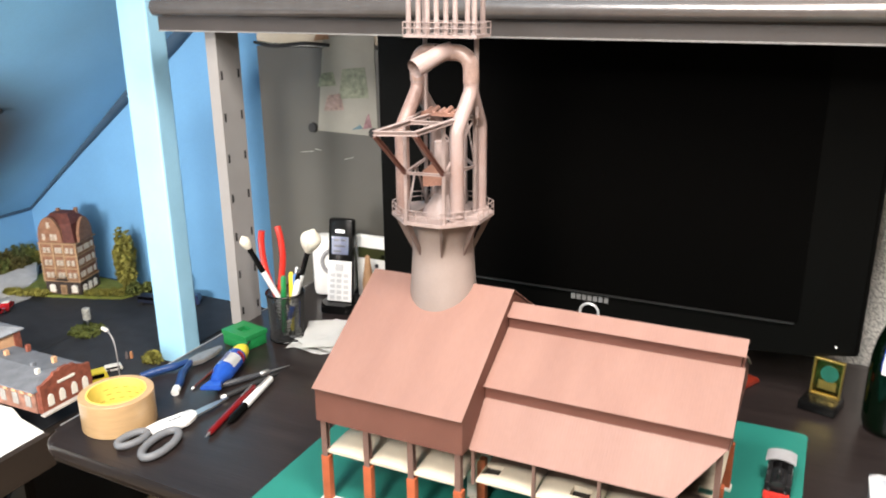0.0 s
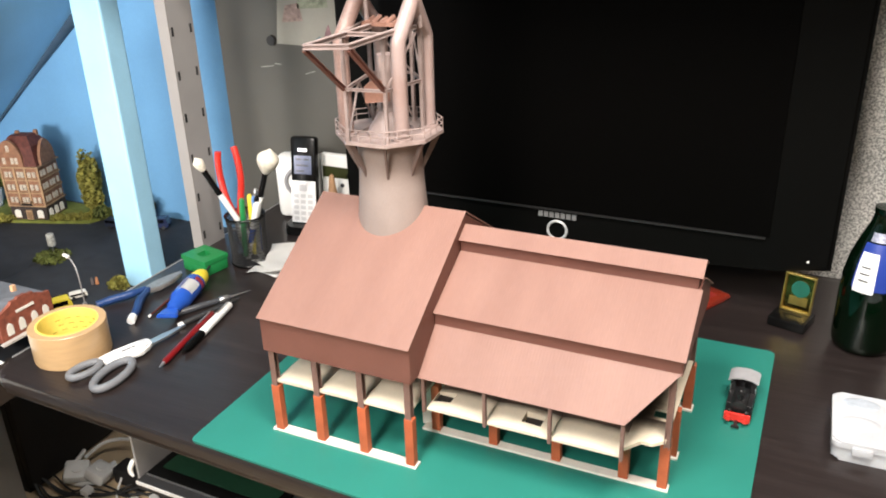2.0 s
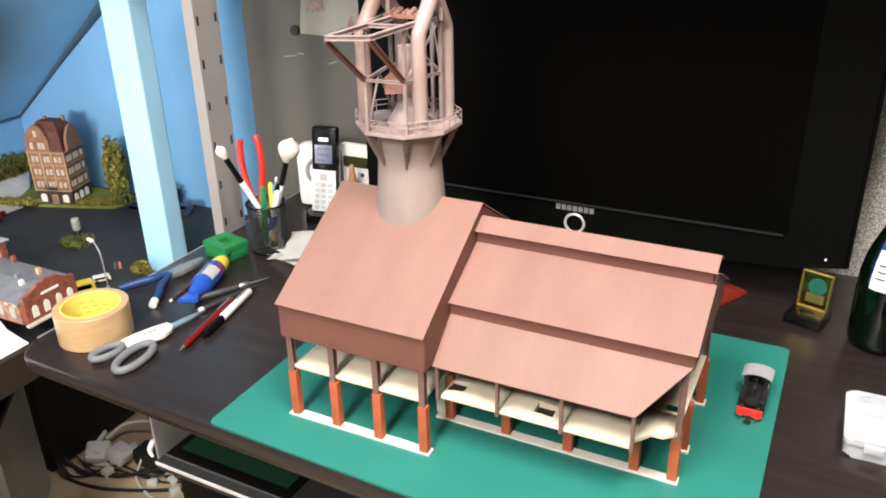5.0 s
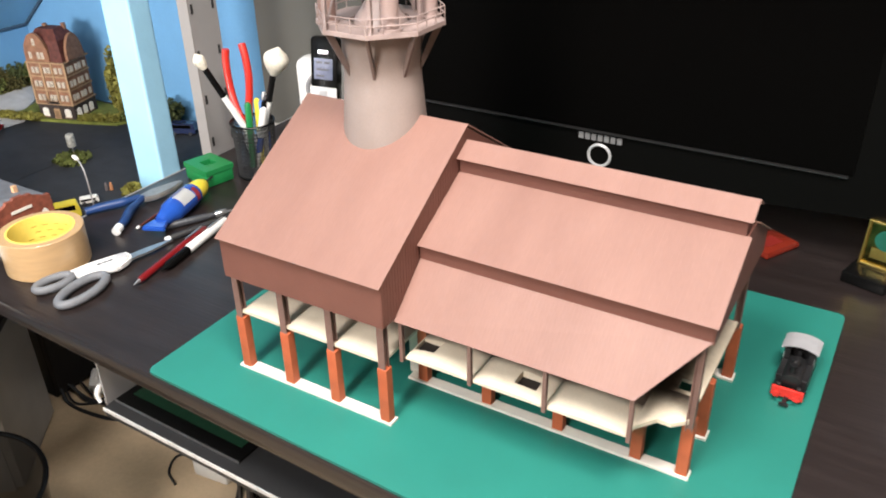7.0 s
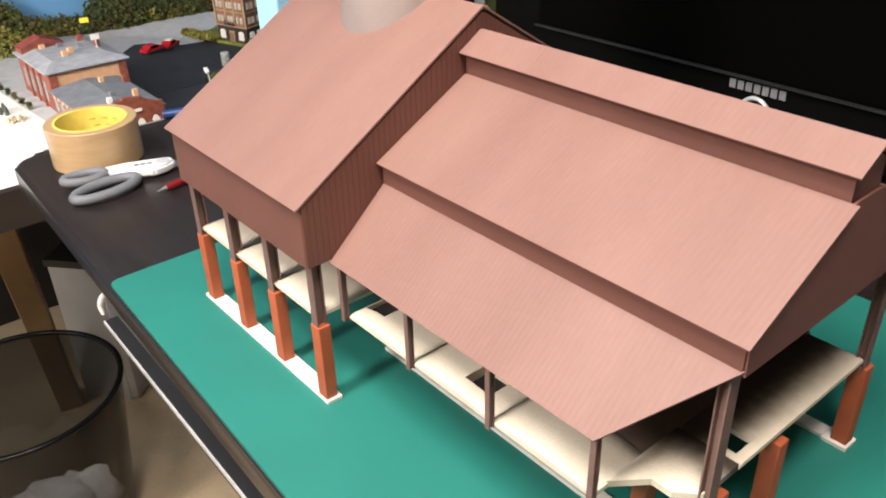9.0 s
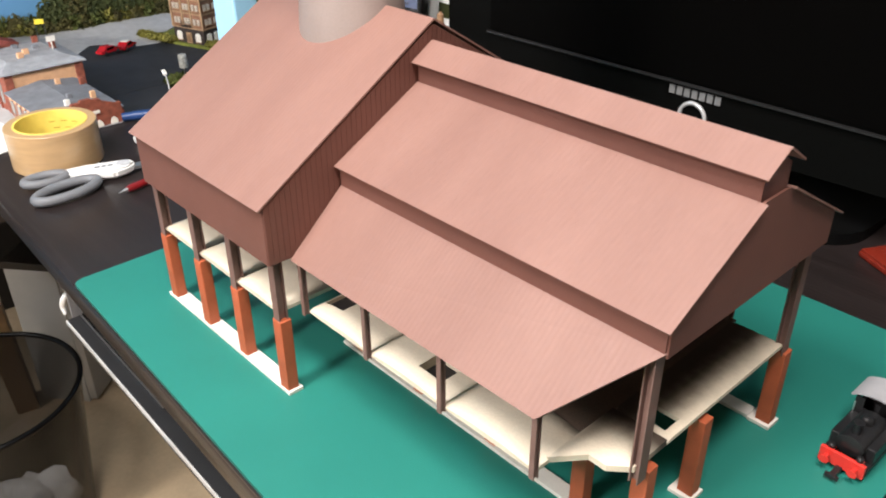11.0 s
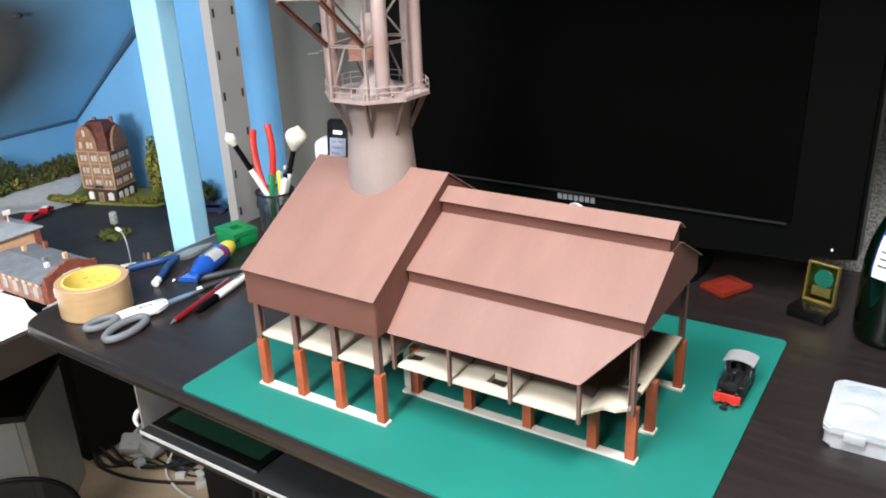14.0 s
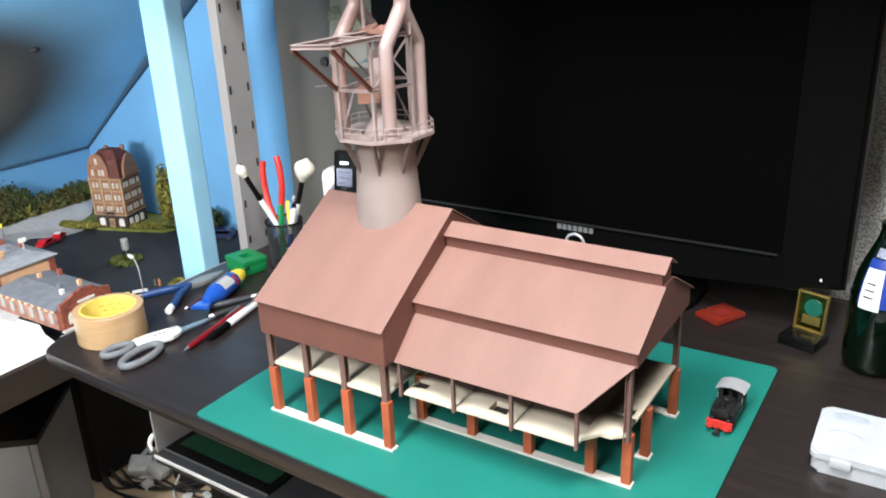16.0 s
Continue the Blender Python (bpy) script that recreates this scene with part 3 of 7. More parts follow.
for inset, rise in ((0.003, 0.0012), (0.005, 0.0012), (0.006, 0.0007)):
    bmesh.ops.inset_region(bm, faces=[f for f in bm.faces if min(v.co.z for v in f.verts) > 0.069 and f.normal.z > 0.98][-1:], thickness=inset, depth=rise)
    bm.normal_update()
part("corner_slab", bm, CORNERSOOTSHADE, hall, smooth=True)
bm = B(); box(bm, 0.150, 0.163, 0.078, 0.120, 0.0, 0.060)
part("pit_wall", bm, PLINTH, hall)

# ---- the furnace head: grey throat, octagonal deck and gas uptakes ----
CX, CY = 0.0930, 0.1390
bm = B()
lathe(bm, [(0.0005, 0.10), (0.0410, 0.10), (0.0405, 0.205), (0.0388, 0.235), (0.0362, 0.268), (0.0348, 0.290), (0.0355, 0.2915), (0.0355, 0.3210), (0.0005, 0.3210)], 56, pose(CX, CY, 0))
part("furnace_throat", bm, CHIM, hall, "light grey tapering cylinder", smooth=True)
DZ = 0.3215


def octagon(R, rot=22.5):
    return [(CX + R * math.cos(radians(45 * k + rot)), CY + R * math.sin(radians(45 * k + rot))) for k in range(8)]


bm = B()
oc, ic = octagon(0.0585), octagon(0.029)
for (h0, h1) in ((0.0, 0.004),):
    vo = [[bm.verts.new((x, y, DZ + h)) for x, y in oc] for h in (h0, h1)]
    vi = [[bm.verts.new((x, y, DZ + h)) for x, y in ic] for h in (h0, h1)]
    for k in range(8):
        j = (k + 1) % 8
        bm.faces.new((vo[1][k], vo[1][j], vi[1][j], vi[1][k])); bm.faces.new((vo[0][k], vi[0][k], vi[0][j], vo[0][j]))
        bm.faces.new((vo[0][k], vo[0][j], vo[1][j], vo[1][k])); bm.faces.new((vi[0][k], vi[1][k], vi[1][j], vi[0][j]))
deck = part("octagonal_deck", bm, TOWER, hall, "pinkish grey octagonal deck plate")
for k in range(8):
    a = radians(45 * k + 22.5)
    d = Vector((math.cos(a), math.sin(a), 0))
    s = Vector((-d.y, d.x, 0)) * 0.0012
    bm = B()
    q = [Vector((CX, CY, 0)) + d * r + Vector((0, 0, z)) for r, z in ((0.0345, 0.279), (0.0560, 0.3215), (0.0490, 0.3215), (0.0350, 0.290))]
    A = [bm.verts.new(p - s) for p in q]; C = [bm.verts.new(p + s) for p in q]
    bm.faces.new(A); bm.faces.new(C[::-1])
    for j in range(4):
        bm.faces.new((A[j], A[(j + 1) % 4], C[(j + 1) % 4], C[j]))
    part("bracket", bm, BRKT, hall)


def railing(loop, z, h, r=0.00055, closed=True):
    bm = B()
    n = len(loop)
    for k in range(n if closed else n - 1):
        a, b = Vector((*loop[k], z)), Vector((*loop[(k + 1) % n], z))
        for t in (0.52, 1.0):
            cyl(bm, a + Vector((0, 0, h * t)), b + Vector((0, 0, h * t)), r, n=5)
        m = max(1, round((b - a).length / 0.013))
        for i in range(m):
            p = a.lerp(b, i / m)
            cyl(bm, p, p + Vector((0, 0, h)), r, n=5)
    return bm


part("railing", railing(octagon(0.0577), DZ + 0.004, 0.0125), TOWER, hall, "thin pinkish grey handrail")
bm = B(); lathe(bm, [(0.0005, DZ), (0.024, DZ), (0.022, DZ + 0.006), (0.0115, DZ + 0.022), (0.009, DZ + 0.025), (0.009, DZ + 0.085), (0.0005, DZ + 0.085)], 24, pose(CX, CY, 0))
part("bell", bm, TOWER, hall, "pinkish grey bell cone", smooth=True)

UP = {"front_right": (0.1245, 0.1085), "back_right": (0.1275, 0.1650), "front_left": (0.0590, 0.1080), "back_left": (0.0700, 0.1720)}
for k, (px, py) in UP.items():
    side = 1 if "right" in k else -1
    mx, my = (0.1300, 0.1340) if side > 0 else (0.0635, 0.1400)
    tops = [(px, py, DZ + 0.003), (px, py, 0.37), (px, py, 0.4195)]
    for q in (0.03, 0.12, 0.26, 0.5, 0.74, 0.88, 0.97):
        tops.append((px + (mx - px) * q, py + (my - py) * q, 0.4240 + 0.0400 * q))
    tops += [(mx, my, 0.4690), (mx, my, 0.479)]
    bm = B(); tube(bm, tops, 0.0079, 18)
    if k == "front_left":
        part("gas_uptake", bm, mat("pipe_copper_grey", (0.33, 0.215, 0.185), 0.4, vary=0.15, scale=50), hall, "copper-tinted gas pipe", smooth=True)
    else:
        part("gas_uptake", bm, PIPE, hall, "pinkish grey gas pipe", smooth=True)
    bm = B(); cyl(bm, (px, py, DZ + 0.004), (px, py, DZ + 0.0065), 0.0105, n=18)
    part("flange", bm, TOWER, hall)
bm = B()
tube(bm, curve_pts([(0.1300, 0.134, 0.472), (0.1300, 0.134, 0.486), (0.1272, 0.134, 0.4960), (0.118, 0.134, 0.5025), (0.105, 0.1340, 0.5035)], 6), 0.0086, 18)
BEND = mat("bend_copper_grey", (0.38, 0.255, 0.215), 0.36, vary=0.2, scale=45, fine=500)
part("bend_pipe", bm, BEND, hall, "copper-tinted pipe bend", smooth=True)
bm = B()
tube(bm, curve_pts([(0.0635, 0.140, 0.472), (0.0635, 0.140, 0.486), (0.066, 0.1395, 0.4960), (0.0745, 0.137, 0.5025), (0.090, 0.135, 0.5035)], 6), 0.0086, 18)
part("bend_pipe", bm, BEND, hall, "copper-tinted pipe bend", smooth=True)
bm = B()
tube(bm, curve_pts([(0.107, 0.134, 0.5050), (0.0985, 0.126, 0.5025), (0.0905, 0.1120, 0.4960), (0.0815, 0.0960, 0.4885)], 5), [0.0094] * 11 + [0.0100] * 5, 20, caps=False)
part("open_spout", bm, PIPE, hall, "open-ended pinkish grey pipe", smooth=True)

# truss posts, ring beams and the jib


def beam(a, b, w=0.0022, m=TOWER):
    bm = B()
    a, b = Vector(a), Vector(b)
    d = (b - a).normalized()
    s = d.cross(Vector((0, 0, 1)))
    s = s.normalized() if s.length > 0.05 else Vector((1, 0, 0))
    t = s.cross(d)
    for u, v, hw, hv in ((0, w * 0.42, w * 0.5, w * 0.09), (0, -w * 0.42, w * 0.5, w * 0.09), (0, 0, w * 0.09, w * 0.42)):
        q = [[bm.verts.new(p + s * (u + i * hw) + t * (v + j * hv)) for i, j in ((-1, -1), (1, -1), (1, 1), (-1, 1))] for p in (a, b)]
        for k in range(4):
            bm.faces.new((q[0][k], q[0][(k + 1) % 4], q[1][(k + 1) % 4], q[1][k]))
        bm.faces.new(q[0]); bm.faces.new(q[1][::-1])
    return part("truss_beam", bm, m, hall)


TP = [(0.0738, 0.0868), (0.1176, 0.0905), (0.1290, 0.1480), (0.1030, 0.1800), (0.0600, 0.1640)]
for x, y in TP:
    beam((x, y, DZ + 0.004), (x, y, 0.4345), 0.0034)
for k, ((x, y), (x2, y2)) in enumerate(zip(TP, TP[1:] + TP[:1])):
    beam((x, y, 0.4345), (x2, y2, 0.4345), 0.0040)
    beam((x, y, 0.3795), (x2, y2, 0.3795), 0.0028)
    if k in (3, 4):
        beam((x, y, DZ + 0.005), ((x + x2) / 2, (y + y2) / 2, 0.3795), 0.0018)
        beam((x2, y2, DZ + 0.005), ((x + x2) / 2, (y + y2) / 2, 0.3795), 0.0018)
    if k != 0:
        beam((x, y, 0.3795), (x2, y2, 0.4345), 0.0018)
JL, JR, JZ = (0.0790, 0.0140), (0.1175, 0.0275), 0.4345
beam((*JL, JZ), (0.0790, 0.1350, JZ), 0.0046)
beam((*JR, JZ), (0.1200, 0.1300, JZ), 0.0046)
beam((*JL, JZ), (*JR, JZ), 0.0046)
beam((*JL, JZ - 0.0025), (0.0738, 0.0850, 0.3800), 0.0040, WALLCARD)
beam((*JR, JZ - 0.0025), (0.1176, 0.0888, 0.3810), 0.0040, WALLCARD)
bm = B(); prism(bm, [(0, 0), (0.026, 0), (0.026, 0.017), (0.012, 0.026), (0, 0.017)], 0.002, Matrix(((0.8, 0, 0.6, 0.085), (0.6, 0, -0.8, 0.105), (0, 1, 0, 0.362), (0, 0, 0, 1))))
part("gusset_plate", bm, RUST, hall, "copper-tinted gusset plate")
bm = B()
for i in range(7):
    x = 0.072 + 0.008 * i
    cyl(bm, (x, 0.138 + 0.002 * (i % 3), 0.4365), (x + 0.004, 0.150, 0.4405 + 0.002 * (i % 2)), 0.0028, n=8)
box(bm, 0.068, 0.126, 0.137, 0.1415, 0.4340, 0.4380)
box(bm, 0.068, 0.126, 0.150, 0.1535, 0.4340, 0.4380)
part("winch_gear", bm, RUST, hall, "rusty copper-tinted winch gear")

# upper platform with thin rods
PX0, PX1, PY0, PY1, PZ = 0.0610, 0.1455, 0.112, 0.150, 0.5195
bm = B(); box(bm, PX0, PX1, PY0, PY1, PZ, PZ + 0.003)
part("upper_platform", bm, TOWER, hall)
part("railing", railing([(PX0, PY0), (PX1, PY0), (PX1, PY1), (PX0, PY1)], PZ + 0.003, 0.0125), TOWER, hall, "thin pinkish grey handrail")
for x, y in ((0.0720, 0.142), (0.1330, 0.142)):
    bm = B(); cyl(bm, (x, y, 0.4345), (x, y, PZ), 0.0025, n=10)
    part("platform_post", bm, TOWER, hall, smooth=True)
for x, y in ((0.0660, 0.116), (0.0775, 0.116), (0.0880, 0.116), (0.0985, 0.116), (0.1095, 0.116), (0.1200, 0.116), (0.1340, 0.116), (0.1415, 0.116), (0.070, 0.146), (0.138, 0.146)):
    bm = B(); cyl(bm, (x, y, PZ + 0.003), (x, y, 0.585), 0.0028, n=10)
    part("upright_rod", bm, TOWER, hall)
bm = B(); box(bm, PX0 + 0.004, PX1 - 0.004, PY0 + 0.003, PY1 - 0.003, 0.585, 0.588)
part("upper_platform", bm, TOWER, hall)
# ---- television ----
tv = thing("television", "black flat-screen television with glossy bezel on the desk", "television", pose(0.180, 0.505, 0))
X, ZB, ZT = 0.378, 0.062, 0.53
bm = B()
pts = [(-X, ZB + 0.012), (-X * 0.85, ZB + 0.004), (-X * 0.5, ZB - 0.004), (0, ZB - 0.008), (X * 0.5, ZB - 0.004), (X * 0.85, ZB + 0.004), (X, ZB + 0.012), (X, ZT), (-X, ZT)]
prism(bm, pts, 0.055, Matrix(((1, 0, 0, 0), (0, 0, -1, 0.055), (0, 1, 0, 0), (0, 0, 0, 1))))
bmesh.ops.bevel(bm, geom=[e for e in bm.edges if abs(e.verts[0].co.y) < 1e-4 and abs(e.verts[1].co.y) < 1e-4], offset=0.006, segments=3, affect="EDGES")
bezel = part("bezel", bm, BEZEL, tv, "glossy black bezel")
bm = B(); box(bm, -0.295, 0.295, -0.0025, 0.001, 0.1165, 0.505)
part("screen", bm, SCREEN, tv, "dark switched-off screen")
bm = B(); box(bm, -0.30, 0.290, -0.0045, 0.001, 0.1112, 0.1132)
part("screen_lip", bm, mat("grey_line", (0.018, 0.018, 0.018), 0.4), tv, "thin grey line below the screen")
for i in range(7):
    bm = B(); box(bm, -0.0365 + i * 0.0088, -0.0365 + i * 0.0088 + 0.0066, -0.0012, 0.001, 0.0990, 0.1078)
    part("brand_bar", bm, mat("light_grey", (0.19, 0.19, 0.19), 0.4), tv, "light grey brand bar")
bm = B()
tube(bm, [(-0.006 + 0.0148 * math.cos(2 * math.pi * k / 32), -0.0015, 0.0795 + 0.0148 * math.sin(2 * math.pi * k / 32)) for k in range(32)], 0.0021, 8, closed=True)
part("button_ring", bm, mat("pale_ring", (0.6, 0.6, 0.6), 0.3, 0.3), tv, "pale silver ring", smooth=True)
bm = B(); cyl(bm, (0.348, -0.0015, 0.0855), (0.348, 0.001, 0.0855), 0.0016, n=12)
part("indicator", bm, WHITEP, tv)
bm = B(); box(bm, -0.05, 0.05, 0.03, 0.05, 0.012, 0.07)
part("neck", bm, BLACKP, tv)
bm = B(); prism(bm, rounded(-0.18, 0.18, -0.02, 0.13, 0.05), 0.012)
part("stand_foot", bm, BLACKP, tv)

# ---- shelf over the television ----
shelf = thing("wall_shelf", "dark wooden shelf with rounded metal front edge above the desk", "shelf", pose(0, 0.36, 0.507))
bm = B(); box(bm, -0.515, 1.2, 0.0, 0.29, 0.0, 0.026)
SHELFW = mat("shelf_brown", (0.050, 0.042, 0.039), 0.5, vary=0.08, scale=12, fine=300)
part("board", bm, SHELFW, shelf)
bm = B(); box(bm, -0.515, 1.2, -0.0012, -0.0001, 0.0, 0.0022)
part("edge_line", bm, mat("pale_edge_line", (0.22, 0.21, 0.20), 0.4), shelf, "thin pale lower edge")
bm = B(); tube(bm, [(-0.515, -0.004, 0.0368), (1.2, -0.004, 0.0368)], 0.0133, 18)
part("front_rail", bm, mat("dark_bronze", (0.15, 0.135, 0.13), 0.24, 0.5, vary=0.06), shelf, smooth=True)

# ---- slotted shelf upright ----
upr = thing("shelf_upright", "grey slotted steel shelf upright standing at the desk edge", "shelf upright", pose(-0.4205, 0.384, 0))
bm = B(); box(bm, -0.002, 0.0, 0.0, 0.053, 0.0005, 0.507)
part("web", bm, GREYMETAL, upr)
bm = B(); box(bm, -0.021, 0.0, -0.002, 0.0, 0.0005, 0.507)
part("flange", bm, mat("pale_metal", (0.27, 0.255, 0.245), 0.45, 0.1, vary=0.02), upr)
bm = B(); box(bm, -0.024, 0.0, 0.053, 0.055, 0.0005, 0.507)
part("flange", bm, GREYMETAL, upr)
for k in range(7):
    for y in (0.005, 0.047):
        bm = B(); box(bm, -0.0005, 0.0006, y - 0.0022, y + 0.0022, 0.019 + 0.0685 * k, 0.019 + 0.0685 * k + 0.014)
        part("slot", bm, BLACKM, upr)

# ---- roof post ----
bm = B(); box(bm, -0.668, -0.601, 0.422, 0.466, -0.1338, 0.72, 0.004)
tagged(part("timber_post", bm, LBLUE), "square post painted light sky blue", "post", kind="structure")

# ---- grey board with a drawing ----
board = thing("magnet_board", "grey metal board on the wall with a pinned drawing", "board", pose(0, 0.652, 0))
bm = B(); box(bm, -0.55, 0.10, 0.0, 0.007, -0.05, 0.463, 0.001)
part("panel", bm, GREYBOARD, board)
bm = B(); box(bm, -0.548, 0.30, 0.0, 0.0075, 0.470, 0.60)
tagged(part("trim", bm, BEIGE), "pale beige wall strip above the board", "trim", kind="structure").location = (0, 0.652, 0)
bm = B(); tube(bm, curve_pts([(-0.55, -0.006, 0.470), (-0.50, -0.01, 0.464), (-0.44, -0.006, 0.470), (-0.38, -0.006, 0.468)]), 0.003, 8)
part("cable", bm, BLACKM, board)
bm = B(); prism(bm, [(-0.4165, 0.306), (-0.283, 0.303), (-0.285, 0.516), (-0.390, 0.514)], 0.0015, Matrix(((1, 0, 0, 0), (0, 0, -1, -0.0005), (0, 1, 0, 0), (0, 0, 0, 1))))
paper = part("drawing_paper", bm, mat("drawing_paper", (0.33, 0.32, 0.28), 0.8, vary=0.06, scale=20), board, "pale sheet with a faint coloured drawing")
for (x0, x1, z0, z1, c) in ((-0.432, -0.39, 0.37, 0.40, (0.3, 0.33, 0.24)), (-0.385, -0.32, 0.35, 0.41, (0.33, 0.36, 0.27)), (-0.42, -0.375, 0.325, 0.36, (0.45, 0.33, 0.3)),
                            (-0.36, -0.335, 0.292, 0.303, (0.15, 0.25, 0.3)), (-0.335, -0.315, 0.295, 0.325, (0.35, 0.2, 0.22)), (-0.435, -0.40, 0.455, 0.48, (0.5, 0.28, 0.16))):
    x0, x1, z0, z1 = x0 + 0.02, x1 + 0.02, z0 + 0.020, z1 + 0.020
    bm = B(); prism(bm, [(x0, z0), (x1, z0 + 0.004), (x1 - 0.006, z1), (x0 + 0.01, z1 - 0.005)], 0.0006, Matrix(((1, 0, 0, 0), (0, 0, -1, -0.002), (0, 1, 0, 0), (0, 0, 0, 1))))
    part("drawn_shape", bm, mat("crayon_%d" % round(1000 * sum(c)), c, 0.8, vary=0.25, scale=120), board)
for x, z, w, r in ((-0.445, 0.262, 0.030, -8), (-0.350, 0.256, 0.022, -16), (-0.42, 0.268, 0.014, 5)):
    bm = B(); box(bm, -w / 2, w / 2, -0.0008, 0.0, -0.0008, 0.0008, m=Matrix.Translation((x, -0.0002, z)) @ pose(0, 0, 0, 0, r, 0))
    part("scuff", bm, mat("pale_scuff", (0.34, 0.34, 0.31), 0.6), board)
for x, z in ((-0.4275, 0.311), (-0.292, 0.309)):
    bm = B(); cyl(bm, (x, 0, z), (x, -0.006, z), 0.010, 0.009, n=20)
    part("magnet", bm, BLACKM, board, smooth=True)

# ---- the model layout, lower than the desk ----
LZ = -0.134
LX, LY = -0.036, 0.012


def lay(*pts):
    """The layout's own plan, laid into the room."""
    return [(x + LX, y + LY) for x, y in pts]


bm = B(); box(bm, -1.383, -0.655, -0.30, 0.735, LZ - 0.03, LZ)
tagged(part("layout_board", bm, ASPHALT), "dark asphalt-coloured model railway board", "model layout", kind="structure")
bm = B(); box(bm, -0.655, -0.640, 0.0995, 0.735, LZ - 0.050, LZ - 0.002)
tagged(part("layout_fascia", bm, mat("brown_board", (0.026, 0.018, 0.013), 0.6, vary=0.15, scale=20, stretch=(1, 0.15, 1))), "brown wooden edge board of the layout", "edge board", kind="structure")
bm = B(); box(bm, -0.5838, -0.5700, -0.30, 0.086, -0.1500, -0.0944)
tagged(part("layout_fascia", bm, MATS["brown_board"]), "raised brown edge board in front of the white ground", "edge board", kind="structure")
WZ = -0.096   # top of the raised ground that carries the works


def climb(x, y, wide=True):
    """Height of the ground where the yard climbs to the works; the road climbs over its full width."""
    k = min(1, max(0, (0.54 - y) / 0.29))
    c = 1 if wide else min(1, max(0, (-0.93 - x) / 0.16))
    z = LZ + (WZ - LZ) * k * c * c * (3 - 2 * c)
    return max(z, LZ + 0.026 * min(1, max(0, (-1.245 - x) / 0.10)))


def sliced(bm, step):
    """Cut a mesh into squares, so that it can follow the ground."""
    for axis, lo_, hi_ in ((Vector((1, 0, 0)), -1.40, -0.60), (Vector((0, 1, 0)), 0.0, 0.74)):
        for k in range(int((hi_ - lo_) / step)):
            bmesh.ops.bisect_plane(bm, geom=bm.verts[:] + bm.edges[:] + bm.faces[:], plane_co=axis * (lo_ + step * k), plane_no=axis)


bm = B(); prism(bm, [(-1.38, 0.545), (-1.38, 0.24), (-0.925, 0.24), (-0.925, 0.545)], 0.0006, pose(0, 0, LZ))
sliced(bm, 0.02)
for v in bm.verts:
    if v.co.z > LZ + 0.0003:
        v.co.z = climb(v.co.x, v.co.y, False) + 0.0006
tagged(part("layout_yard", bm, ASPHALT, smooth=True), "dark asphalt yard climbing gently to the works", "model ground", kind="structure")
bm = B(); prism(bm, [(-0.584, -0.30), (-0.584, 0.085), (-0.656, 0.10), (-0.70, 0.118), (-0.94, 0.104), (-1.05, 0.092), (-1.38, 0.06), (-1.38, -0.30)], WZ - LZ + 0.001, pose(0, 0, LZ))
tagged(part("layout_ground", bm, SANDY), "bright white plaster ground of the unfinished layout", "model ground", kind="structure")

# ---- things on the desk ----
# packing tape
tape = thing("packing_tape", "roll of brown packing tape with a yellow core", "tape roll", pose(-0.3610, 0.0420, 0.0004))
bm = B(); lathe(bm, [(0.0398, 0.0), (0.0487, 0.0), (0.0495, 0.0008), (0.0495, 0.0462), (0.0487, 0.047), (0.0398, 0.047), (0.0398, 0.0)], 72)
part("tape_winding", bm, TAPE, tape, smooth=True)
bm = B(); lathe(bm, [(0.0372, -0.0002), (0.0397, -0.0002), (0.0397, 0.0476), (0.0372, 0.0476), (0.0372, -0.0002)], 72)
core = part("core", bm, YELLOW, tape, "yellow card core with faint print", smooth=True)
for k in range(30):
    a = radians(20 + 5.2 * k)
    bm = B(); box(bm, 0.0368, 0.0371, -0.0034, 0.0034, 0.010 + 0.008 * (k % 4), 0.0109 + 0.008 * (k % 4), m=pose(0, 0, 0, 0, 0, math.degrees(a)))
    part("print_bar", bm, mat("print_red", (0.46, 0.32, 0.04), 0.6), core)

# scissors
sc = thing("scissors", "white and grey handled scissors lying closed", "scissors", pose(-0.010, 0.001, 0.0005))
GREYSOFT = mat("grey_rubber", (0.165, 0.172, 0.185), 0.55, vary=0.06, scale=60)


def loop(cx, cy, rx, ry, rot, z):
    out = []
    for k in range(32):
        a = 2 * math.pi * k / 32
        x, y = rx * math.cos(a), ry * math.sin(a)
        out.append((cx + x * math.cos(rot) - y * math.sin(rot), cy + x * math.sin(rot) + y * math.cos(rot), z))
    return out


bm = B(); tube(bm, loop(-0.2505, 0.0125, 0.0155, 0.0345, radians(9), 0.0058), 0.0054, 10, closed=True)
part("grip", bm, GREYSOFT, sc, "grey rubber finger loop", smooth=True)
bm = B(); tube(bm, loop(-0.2915, 0.0050, 0.0115, 0.0215, radians(-10), 0.0070), 0.0050, 10, closed=True)
part("grip", bm, GREYSOFT, sc, "grey rubber finger loop", smooth=True)
bm = B()
prism(bm, [(-0.294, 0.024), (-0.276, 0.028), (-0.262, 0.048), (-0.2505, 0.066), (-0.2525, 0.084), (-0.260, 0.0935), (-0.270, 0.0935), (-0.277, 0.080), (-0.287, 0.048)], 0.010, pose(0, 0, 0.002))
bmesh.ops.bevel(bm, geom=list(bm.edges), offset=0.0025, segments=2, affect="EDGES")
part("handle_body", bm, WHITEP, sc, "white plastic handle", smooth=True)
for k in range(3):
    bm = B(); box(bm, -0.002, 0.002, -0.0028, 0.0028, 0.0, 0.0005, m=pose(-0.2725 + 0.0022 * k, 0.055 + 0.0065 * k, 0.0119, 0, 0, -18))
    part("print_bar", bm, GREYSOFT, sc)
